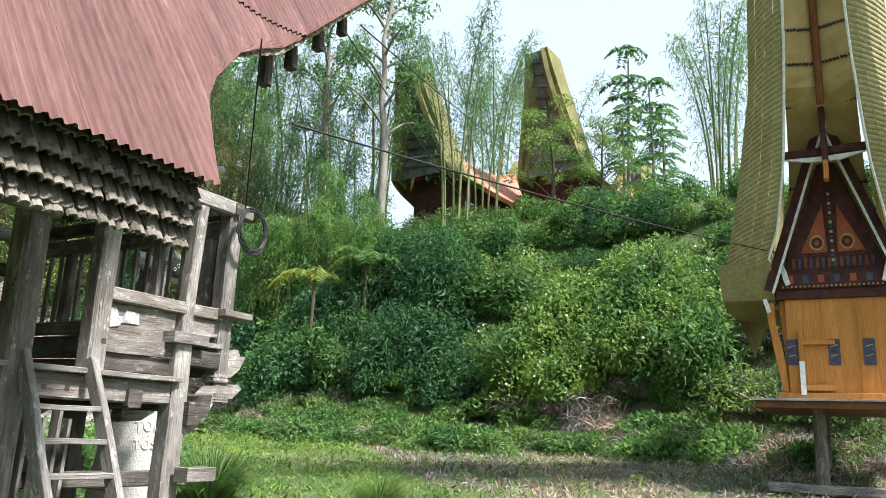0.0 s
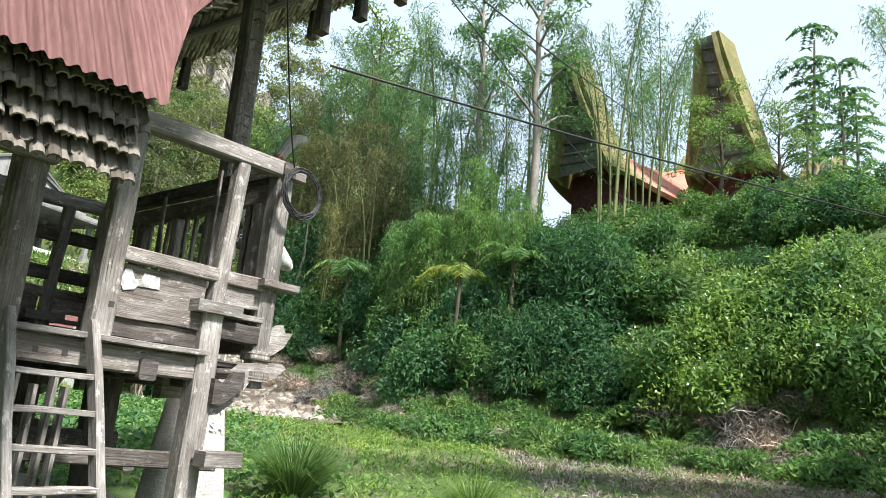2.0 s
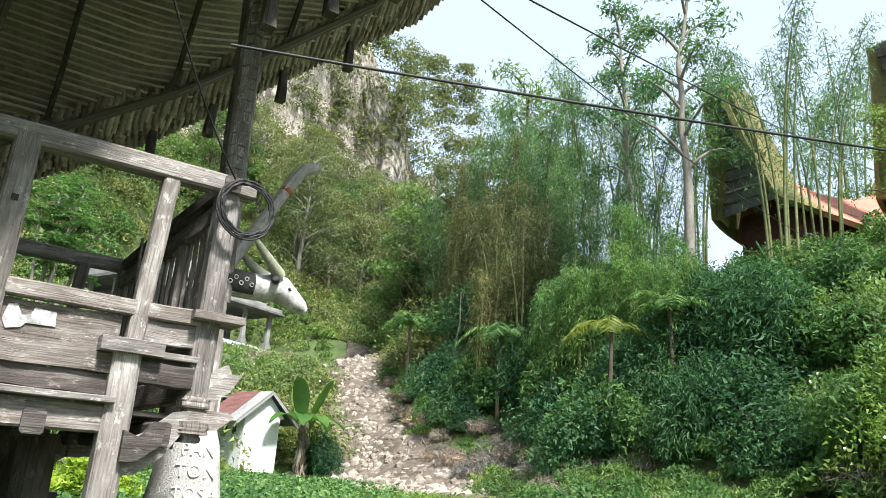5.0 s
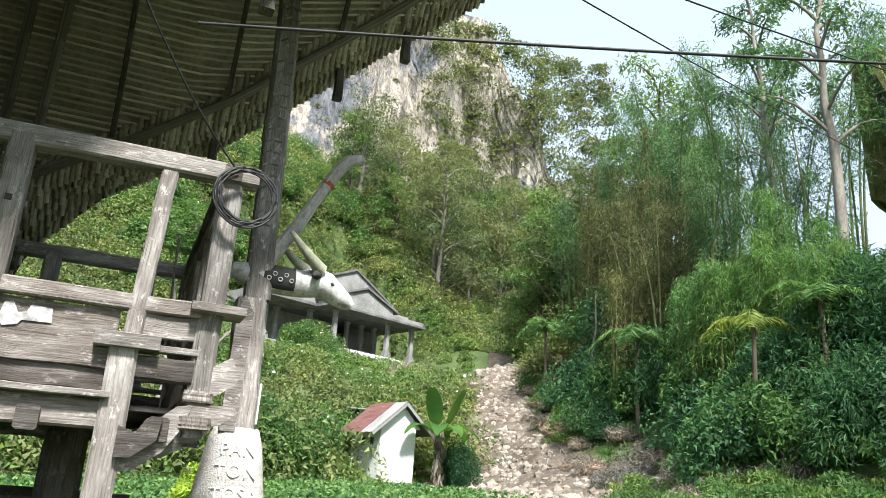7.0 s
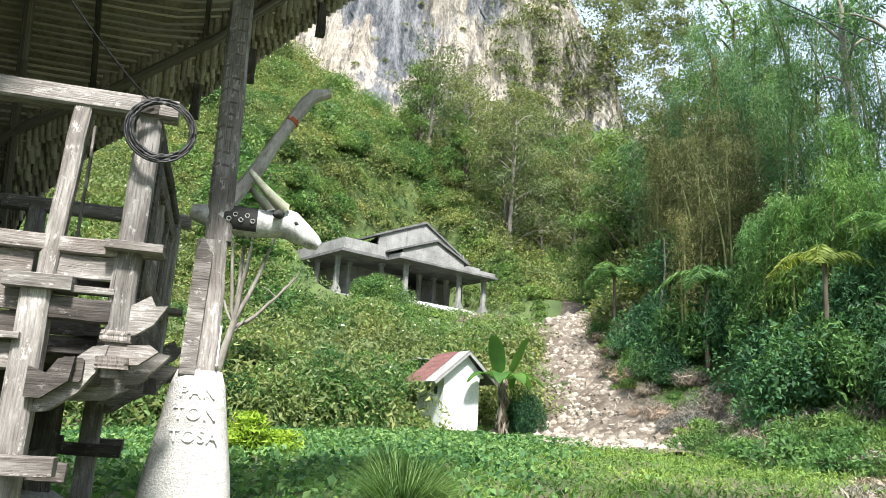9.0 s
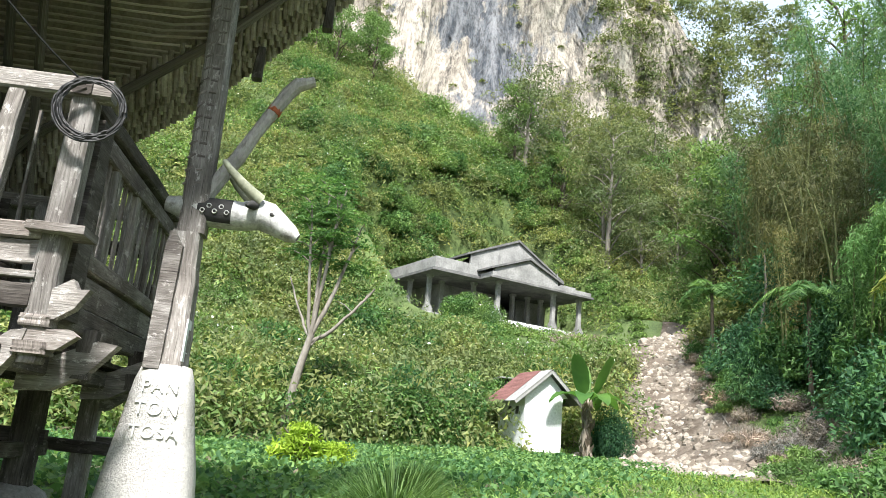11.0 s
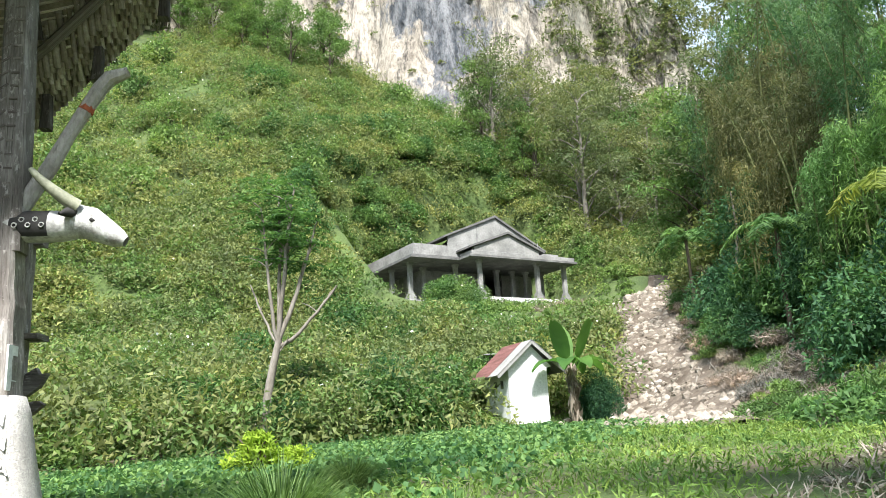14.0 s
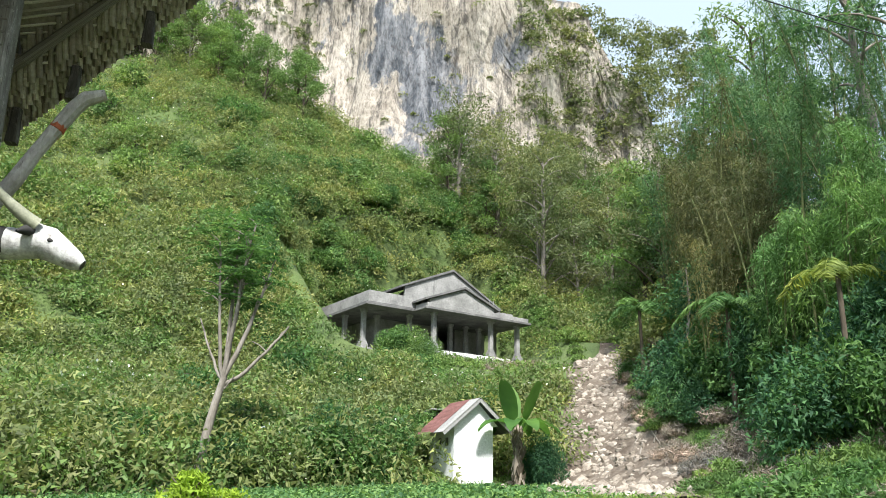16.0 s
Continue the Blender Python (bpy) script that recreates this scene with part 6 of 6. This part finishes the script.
for x, y in ((0.0, 0.0), (5.2, 0.0), (7.8, 0.0), (-0.9, 1.9), (3.4, 2.8), (4.9, 2.8), (6.2, 2.8), (7.9, 3.0), (-4.5, 2.3), (-2.7, 3.6), (-4.6, 5.0), (-4.6, 7.8)):
    column(x, y)
# porch walls use grey, which puts the shade under the eave into colour
block("wall", (-2.4, 4.4, 0), (1.1, 4.6, 2.86), M_CONC, ch, "plaster wall, greyed to stand for shade under the eave")
block("wall", (1.9, 4.4, 0), (3.4, 4.6, 2.86), M_CONC, ch, "plaster wall, greyed to stand for shade under the eave")
block("wall", (1.1, 4.4, 2.15), (1.9, 4.6, 2.86), M_CONC, ch, "plaster wall, greyed to stand for shade under the eave")
block("wall", (1.1, 4.4, 0), (1.9, 4.6, 0.8), M_CONC, ch, "plaster wall, greyed to stand for shade under the eave")
block("wall", (5.0, 4.4, 0), (8.0, 4.6, 2.86), M_CONC, ch)
block("wall", (-2.4, 4.6, 0), (-2.2, 8.6, 2.86), M_CONC, ch)
block("wall", (7.8, 4.6, 0), (8.0, 8.6, 2.86), M_CONC, ch)
block("wall", (-2.4, 8.6, 0), (8.0, 8.8, 2.86), M_CONC, ch)
v, f = tube_np(np.array([(1.5 + 0.42 * math.cos(q), 4.38, 1.72 + 0.42 * math.sin(q)) for q in np.linspace(0, math.pi, 13)]), np.full(13, 0.05), 6)
mesh_from("window_arch", v, f, M_CONCDK, ch, "dark rounded window head")
block("window_frame", (1.08, 4.34, 0.78), (1.92, 4.4, 0.86), M_CONCDK, ch)
# stepped slabs of the roof edge, stained dark
block("roof_slab", (-5.3, 0.55, 2.86), (8.45, 9.2, 3.0), M_CONCDK, ch, "mildewed roof slab")
block("roof_edge", (-5.05, 0.80, 3.0), (8.3, 9.1, 3.16), M_CONCDK, ch, "mildewed roof edge")
block("porch_slab", (-1.35, -0.95, 2.86), (8.45, 0.546, 3.02), M_CONCDK, ch, "mildewed porch roof edge")
block("porch_edge", (-1.1, -0.80, 3.02), (8.3, 0.796, 3.34), M_CONC, ch)
block("parapet", (-4.9, 1.15, 3.16), (-4.7, 9.0, 3.98), M_CONC, ch)
block("parapet", (-4.9, 0.95, 3.16), (-1.9, 1.15, 3.98), M_CONC, ch)
block("parapet", (6.5, 0.95, 3.16), (8.2, 1.15, 3.98), M_CONC, ch)
block("parapet", (8.0, 1.15, 3.16), (8.2, 9.0, 3.98), M_CONC, ch)
prism("porch_gable", [(-0.85, 3.34), (5.0, 3.34), (5.0, 3.62), (2.15, 4.75), (-0.85, 3.62)], 1, -0.72, -0.5, M_CONC, ch)
prism("porch_roof", [(-1.3, 3.50), (2.15, 4.78), (5.4, 3.50), (5.4, 3.64), (2.15, 4.94), (-1.3, 3.64)], 1, -0.9, 1.1, M_CONCDK, ch, "dark gable roof")
for x in (-0.2, 4.6, 4.95):
    beam("starter_bar", (x, -0.6, 3.62), (x + 0.05, -0.6, 4.35), 0.05, 0.05, M_CONC, ch, up=(1, 0, 0), segs=1)
prism("main_gable", [(-1.9, 3.2), (6.5, 3.2), (6.5, 4.35), (2.3, 6.5), (-1.9, 4.75)], 1, 1.0, 1.2, M_CONC, ch)
prism("main_roof", [(-2.3, 4.6), (2.3, 6.5), (6.9, 4.1), (6.9, 4.24), (2.3, 6.68), (-2.3, 4.74)], 1, 0.85, 8.0, M_CONCDK, ch, "dark gable roof")
prism("rear_gable", [(-1.9, 3.2), (6.5, 3.2), (2.3, 6.45)], 1, 7.7, 7.9, M_CONC, ch)

# ---- white outhouse ----
SM = pose(-12.45, 32.6, h1(-13, 32.5) + 0.05, 0, 0, 60.5) @ Matrix.Translation((-0.86, 0, 0))
sh = thing("outhouse", SM, "small white-plastered outhouse with a rusty corrugated roof", "shed")
block("front_wall", (0, 0, -0.4), (1.72, 0.14, 2.05), M_WHITE, sh)
prism("front_gable", [(0, 2.05), (1.72, 2.05), (1.95, 2.1), (1.0, 3.05), (-0.1, 2.15)], 1, 0.0, 0.14, M_WHITE, sh)
block("side_wall", (0, 0.14, -0.4), (0.14, 2.5, 2.1), M_WHITE, sh)
block("side_wall", (1.58, 0.14, -0.4), (1.72, 2.5, 2.05), M_CONC, sh)
block("rear_wall", (0.14, 2.36, -0.4), (1.58, 2.5, 2.3), M_CONC, sh)
for y in (0.55, 1.25):
    block("vent", (-0.012, y, 1.3), (0.0, y + 0.28, 1.62), M_DARK, sh, "small dark vent opening")


def slope_sheet(x0, z0, x1, z1, y0, y1, mat, label):
    vs, fs = [], []
    n = int((y1 - y0) / 0.019)
    for i in range(n + 1):
        y = y0 + (y1 - y0) * i / n
        dz = 0.014 * math.sin(y * 2 * math.pi / 0.1)
        vs += [(x0, y, z0 + dz), ((x0 + x1) / 2, y, (z0 + z1) / 2 + dz), (x1, y, z1 + dz)]
    for i in range(n):
        fs += [(i * 3, i * 3 + 1, i * 3 + 4, i * 3 + 3), (i * 3 + 1, i * 3 + 2, i * 3 + 5, i * 3 + 4)]
    return mesh_from("roof_sheet", vs, fs, mat, sh, label, smooth=True)


slope_sheet(-0.62, 1.78, 1.0, 3.18, -0.35, 0.7, M_CONC, "pale corrugated sheet")
slope_sheet(-0.62, 1.80, 1.0, 3.20, 0.65, 2.7, M_RUST, "rusty corrugated sheet")
slope_sheet(1.0, 3.18, 2.55, 1.86, -0.35, 2.7, M_CONC, "pale corrugated sheet")
for a, b in (((-0.6, 1.72), (1.0, 3.1)), ((1.0, 3.1), (2.5, 1.8))):
    beam("barge_board", (a[0], -0.3, a[1]), (b[0], -0.3, b[1]), 0.05, 0.16, M_CONC, sh, "pale barge board")
for x in (2.2,):
    beam("corner_post", (x, 2.3, -0.4), (x, 2.3, 2.0), 0.12, 0.12, M_WOODDK, sh, up=(1, 0, 0))
# low lean-to behind
lt = thing("lean_to", pose(-16.2, 36.2, h1(-16, 36), 0, 0, 50), "low dark lean-to with a pale sheet roof", "shed")
block("sheet_roof", (-1.2, -0.8, 2.25), (1.2, 1.2, 2.3), M_CONC, lt)
block("wall", (-1.0, -0.6, -0.3), (1.0, 1.0, 2.24), M_DARK, lt)
# far hut and yellow building among the trees
fh = thing("far_hut", pose(-34.0, 75.5, h1(-34.0, 75.5) + 0.2, 0, 0, 40) @ Matrix.Scale(0.9, 4), "small dark hut below the cliff", "hut")
block("wall", (-1.2, -1, 0), (1.2, 1, 1.8), M_DARK, fh)
prism("roof", [(-1.7, 1.7), (0, 2.9), (1.7, 1.7), (1.7, 1.85), (0, 3.1), (-1.7, 1.85)], 1, -1.5, 1.5, M_CONCDK, fh)
yb = thing("far_orange_house", pose(-13.0, 57.5, h1(-13.0, 57.5) + 0.3, 0, 0, 15), "far orange house glimpsed between trees", "house")
block("wall", (-1.4, -1, 0), (1.4, 1, 2.6), M_ORANGE, yb)
block("window", (-0.5, -1.04, 0.9), (0.5, -0.98, 1.9), M_WHITE, yb)
prism("roof", [(-1.8, 2.5), (0, 3.3), (1.8, 2.5), (1.8, 2.7), (0, 3.5), (-1.8, 2.7)], 1, -1.4, 1.4, M_CONCDK, yb)


# ---- banana, lone tree, yellow bush, grass clumps ----
def make_banana():
    g = np.random.default_rng(71)
    ob = thing("banana_plant", pose(-11.1, 33.7, h1(-11.1, 33.7) - 0.1) @ Matrix.Scale(1.12, 4), "banana plant with broad green leaves beside the outhouse", "plant")
    v, f = tube_np(np.array([[0, 0, 0], [0.05, 0, 1.2], [0, 0.05, 2.3]]), [0.13, 0.10, 0.08], 9)
    mesh_from("stem", v, f, M_DRY, ob, smooth=True)
    for k in range(12):
        a, up = k * 2.4, 1.75 if k < 4 else 1.15
        ln = 2.2 if k < 4 else 1.7
        vs, fs = [], []
        for i in range(13):
            t = i / 12
            r = ln * (0.12 + (0.35 if k < 4 else 0.8) * t)
            z = 2.2 + ln * (up * 0.55 * t - (0.25 if k < 4 else 0.75) * t * t)
            w = 0.34 * math.sin(math.pi * min(1, t * 0.93 + 0.05)) ** 0.6 * (1 if t > 0.12 else 0.2)
            c = np.array([math.cos(a) * r, math.sin(a) * r, z])
            s = np.array([-math.sin(a), math.cos(a), 0])
            vs += [c + s * w + [0, 0, 0.05 + g.normal() * 0.03], c - np.array([0, 0, 0.03]), c - s * w + [0, 0, 0.05 + g.normal() * 0.03]]
        for i in range(12):
            fs += [(i * 3, i * 3 + 1, i * 3 + 4, i * 3 + 3), (i * 3 + 1, i * 3 + 2, i * 3 + 5, i * 3 + 4)]
        mesh_from("leaf", vs, fs, L_BANANA, ob, smooth=True)
    p = np.stack([g.normal(0.05, 0.10, 90), g.normal(-0.05, 0.10, 90), g.uniform(0.3, 2.1, 90)], 1)
    v, f = leaves_np(p, 0.6, 0.25, g, np.tile([0, 0, -2.0], (90, 1)), 0.5)
    mesh_from("dead_leaves", v, f, M_DRY, ob, "hanging dry brown leaves")


make_banana()


def make_lone_tree():
    """A leaning pale trunk, long bare rising limbs, and thin feathery leaves at their tops."""
    g = np.random.default_rng(72)
    x, y = -16.75, 22.85
    z0 = h1(x, y) - 0.2
    ob = thing("lone_tree", pose(x, y, z0), "slender pale-barked tree with bare forking boughs and thin leaves", "tree")
    side, fork = np.array([0.76, 0.65, 0.0]), np.array([0.42, 0.36, 4.8 - z0])
    depth = np.array([-0.65, 0.76, 0.0])
    t = np.linspace(0, 1, 9)[:, None]
    parts = [tube_np(fork * t + side * (-0.10 * np.sin(t * np.pi)), 0.19 - 0.07 * t[:, 0], 9)]
    pts, outs = [], []

    def limb(st, run, dep, rise, r, hook, twigs, leafy):
        tt = np.linspace(0, 1, 10)[:, None]
        q = st + side * run * tt ** hook + depth * dep * tt + np.array([0, 0, 1.0]) * rise * tt ** (1.0 if hook < 1 else 0.9)
        q = q + np.cumsum(g.normal(0, 0.022, (10, 3)), 0) * [1, 1, 0.3]
        parts.append(tube_np(q, r * (1 - 0.62 * tt[:, 0]), 7))
        for k in range(twigs):
            i = 5 + k % 5
            w = g.normal(0, 1, 3) * [0.5, 0.5, 0.15] + [0, 0, 0.45]
            tip = q[i] + w * g.uniform(0.5, 1.0)
            parts.append(tube_np(np.array([q[i], (q[i] + tip) / 2 + [0, 0, 0.06], tip]), [r * 0.36, r * 0.26, r * 0.14], 5))
            if k < leafy:
                for a in np.arange(6) * 1.05 + g.random():
                    u = np.linspace(0.1, 1, 9)[:, None]
                    way = np.array([math.cos(a), math.sin(a), 0.15])
                    for sg in (-1, 1):
                        pts.append(tip + way * 0.95 * u + [0, 0, -0.22] * u ** 2 + np.array([-way[1], way[0], 0]) * sg * 0.08)
                        outs.append(np.tile(np.array([-way[1], way[0], -0.1]) * sg * 2 + way, (9, 1)))

    for st, run, dep, rise, r, hook, tw, lf in ((1.0, 1.25, 0.3, 3.9, 0.10, 0.8, 6, 3), (1.0, 0.75, -0.4, 5.4, 0.085, 1.0, 8, 8), (0.98, -0.05, 0.5, 5.6, 0.085, 1.0, 8, 8), (0.96, -0.55, -0.3, 4.9, 0.075, 0.7, 7, 5), (0.95, -1.15, 0.4, 2.3, 0.06, 0.8, 3, 0), (0.93, 2.0, 0.2, 2.1, 0.08, 0.75, 3, 0), (0.99, 0.35, 0.9, 5.0, 0.07, 1.0, 7, 6), (0.86, 0.45, -0.2, 0.6, 0.04, 0.8, 0, 0)):
        limb(fork * st, run, dep, rise, r, hook, tw, lf)
    v, f = join_np(parts)
    mesh_from("trunk", v, f, M_BARK, ob, smooth=True)
    v, f = leaves_np(np.concatenate(pts), 0.2, 0.42, g, np.concatenate(outs), 0.3, 1.2)
    mesh_from("crown", v, f, L_MID, ob)


make_lone_tree()

YB = make_bush("yellow_bush", "bright yellow-green feathery bush in the meadow", L_YELLOW, 2600, 0.12, 0.4, 0.62, 0.75, 73, 14, 0.1, "yellow bushes")
for x, y, s in ((-8.2, 16.6, 1.35), (-7.75, 17.2, 0.9)):
    put(YB, x, y, s)


def make_clump(seed):
    g = np.random.default_rng(seed)
    ob = thing("grass_clump", pose(0, 0, -300), "dense clump of long arching grass blades", "grass clump", "grass clumps")
    V, F = [], []
    n = 950
    a, r0 = g.random(n) * 6.28, g.random(n) ** 0.5 * 0.16
    ln, out = 0.55 + 0.4 * g.random(n), 0.2 + 0.62 * g.random(n) ** 0.8
    for k in range(n):
        t = np.linspace(0, 1, 5)
        r = r0[k] + out[k] * t ** 1.6
        z = ln[k] * (t - 0.42 * t ** 3 * (out[k] / 0.65))
        c = np.stack([np.cos(a[k]) * r, np.sin(a[k]) * r, z], 1)
        s = np.array([-np.sin(a[k]), np.cos(a[k]), 0]) * 0.008
        w = (1.05 - t)[:, None]
        v = np.empty((10, 3))
        v[0::2], v[1::2] = c + s * w, c - s * w
        i = np.arange(4) * 2
        V.append((v, np.stack([i, i + 1, i + 3, i + 2], 1)))
    v, f = join_np(V)
    mesh_from("tuft", v, f, L_CLUMP, ob)
    return ob


GC = make_clump(74)
for x, y, s in ((-0.5, 11.5, 1.35), (1.85, 11.3, 0.95), (-3.0, 14.6, 0.9)):
    put(GC, x, y, s, sink=0.03)


# ---- meadow growth, rubble, sticks ----
def meadow(name, label, mat, n, leaf, ratio, seed, keep, hmax, per=8):
    g = np.random.default_rng(seed)
    x, y = g.uniform(-24, 16, n * 3), -6 + 43 * g.random(n * 3) ** 0.9
    ok = keep(x, y, g)
    x, y = x[ok][:n], y[ok][:n]
    z = height(x, y)
    b = np.stack([x, y, z], 1)
    p = np.repeat(b, per, 0) + g.normal(0, 1, (len(b) * per, 3)) * [0.12, 0.12, 0]
    p[:, 2] += hmax * g.random(len(p)) ** 1.5 + 0.02
    v, f = leaves_np(p, leaf, ratio, g, None, -0.2, 1.3)
    tagged(mesh_from(name, v, f, mat), label, "ground cover", kind="stuff")


def vine_zone(x, y, g):
    return ((x + 1.5 + 0.25 * (y - 12)) * 0.8 + g.normal(0, 1.0, len(x)) < 0) & (y < 31) & (np.abs((x + 1.3) * 0.66 + (y - 6.65) * 0.75 - 0) > 0)


def rubble_zone(x, y):
    return (np.abs(x - path_x(y)) < 2.6 + 0.6 * np.sin(y)) & (y > 28)


def dry_zone(x, y):
    return ((x - 3.0) * 0.72 + (y - 18.0) * 0.69 > -3.2) & (x > 3) & (y < 26)


def not_house(x, y):
    u = (x - HO[0]) * math.cos(radians(HA)) + (y - HO[1]) * math.sin(radians(HA))
    v = -(x - HO[0]) * math.sin(radians(HA)) + (y - HO[1]) * math.cos(radians(HA))
    return ~((u < 2.5) & (u > -6) & (v > -0.4) & (v < 3.9))


meadow("creeper_leaves", "low heart-leaved creepers covering the meadow", L_VINE, 10000, 0.13, 0.8, 81, lambda x, y, g: vine_zone(x, y, g) & not_house(x, y) & ~rubble_zone(x, y), 0.24)
meadow("meadow_grass", "short bright green grass and weeds", L_GRASS, 11000, 0.15, 0.16, 82, lambda x, y, g: ~vine_zone(x, y, g) & not_house(x, y) & ~rubble_zone(x, y) & ~(dry_zone(x, y) & (g.random(len(x)) < 0.85)), 0.16)
meadow("meadow_weeds", "small leafy weeds among the grass", L_MID, 4200, 0.10, 0.5, 83, lambda x, y, g: not_house(x, y) & ~rubble_zone(x, y) & ~(dry_zone(x, y) & (g.random(len(x)) < 0.9)), 0.2)
meadow("leaf_litter", "dry brown litter and fallen stalks below the bank", M_DRY, 9000, 0.22, 0.10, 84, lambda x, y, g: dry_zone(x, y) & (y < 23), 0.05)


def rock_np(g, c, r):
    v, f = ROCK_V.copy(), ROCK_F
    v = v * (1 + g.normal(0, 0.16, (len(v), 1))) * r * (0.6 + 0.7 * g.random(3))
    a = g.random() * 6.28
    R = np.array([[math.cos(a), -math.sin(a), 0], [math.sin(a), math.cos(a), 0], [0, 0, 1]])
    return v @ R.T + c, f


bm = bmesh.new()
bmesh.ops.create_icosphere(bm, subdivisions=1, radius=1)
ROCK_V = np.array([tuple(w.co) for w in bm.verts])
ROCK_F = np.array([[w.index for w in q.verts] for q in bm.faces])
bm.free()


def build_rubble():
    g = np.random.default_rng(91)
    out = []
    for _ in range(6500):
        y = 27.5 + 30 * g.random() ** 1.5
        wd = 3.3 if y < 35 else 1.7
        x = path_x(y) + g.normal(0, 0.5) * wd
        r = 0.045 + 0.19 * g.random() ** 3.4
        out.append(rock_np(g, np.array([x, y, h1(x, y) + r * 0.25]), r))
    v, f = join_np(out)
    tagged(mesh_from("rubble", v, f, M_ROCK), "pale limestone rubble of a rock slide", "rubble", kind="stuff")
    for k in range(60):
        y = 28 + 30 * g.random()
        x = path_x(y) + g.normal(0, 1.3)
        r = 0.16 + 0.16 * g.random()
        v, f = rock_np(g, np.zeros(3), r)
        ob = mesh_from("rock", v, f, M_ROCK)
        ob.matrix_world = Matrix.Translation((x, y, h1(x, y) + r * 0.3))
        tagged(ob, "pale angular limestone rock on the slide", "rock", "rocks of the slide")


build_rubble()


def build_sheet_of_scree():
    """The bare scree under the rubble."""
    ys = np.linspace(26.5, 60, 70)
    V = []
    for y in ys:
        w = np.interp(y, [26.5, 29, 33, 40, 60], [0.6, 3.4, 3.4, 1.9, 1.4])
        for q in np.linspace(-1, 1, 15):
            x = path_x(y) + q * w * (1 + 0.15 * math.sin(y * 1.3 + q * 2)) 
            V.append((x, y, h1(x, y) + 0.06 + 0.10 * (1 - q * q)))
    i, k = np.meshgrid(np.arange(69), np.arange(14), indexing="ij")
    F = np.stack([i * 15 + k, i * 15 + k + 1, (i + 1) * 15 + k + 1, (i + 1) * 15 + k], -1).reshape(-1, 4)
    tagged(mesh_from("scree", np.array(V), F, M_SCREE, smooth=True), "bare pale scree of the rock slide", "scree", kind="structure")


build_sheet_of_scree()
# broken sticks and fallen stems on and beside the slide
for k in range(70):
    y = random.uniform(36, 54)
    x = float(path_x(y)) + random.choice((-1, 1)) * random.uniform(1.2, 3.2)
    if k > 40:
        x, y = random.uniform(-21, -13.5), random.uniform(38.5, 44)
    a, ln = random.uniform(0, 3.14), random.uniform(0.8, 2.4)
    dx, dy = math.cos(a) * ln / 2, math.sin(a) * ln / 2
    st = beam("fallen_stick", (-dx, -dy, h1(x - dx, y - dy) - h1(x, y)), (dx, dy, h1(x + dx, y + dy) - h1(x, y) + 0.1), 0.05, 0.05, M_BARK, None, cham=0.3)
    st.matrix_world = Matrix.Translation((x, y, h1(x, y) + 0.12))
    tagged(st, "broken grey-brown stick on the slide", "stick", "fallen sticks")
# a thin bare stem at the edge of the slide
v, f = tube_np(np.array([[0, 0, 0], [0.1, 0, 1.6], [0.35, 0.1, 3.4], [0.3, 0.1, 5.2]]), [0.09, 0.075, 0.06, 0.03], 7)
st = mesh_from("leaning_stem", v, f, M_BARK, smooth=True)
st.matrix_world = Matrix.Translation((-6.6, 41.0, h1(-6.6, 41) - 0.1))
tagged(st, "thin bare stem at the edge of the slide", "stem")
for mdl in (B_SMALL, B_SMALLT, B_GREAT, B_PALE, B_DARK, B_MID, B_LIGHT, B_LOW, B_DRY, B_FEATHER, *BB, T_TALL, T_ROUND, T_DARK, T_OLIVE, T_PIN, P_GREEN, P_YELL, YB, GC):
    drop_model(mdl)
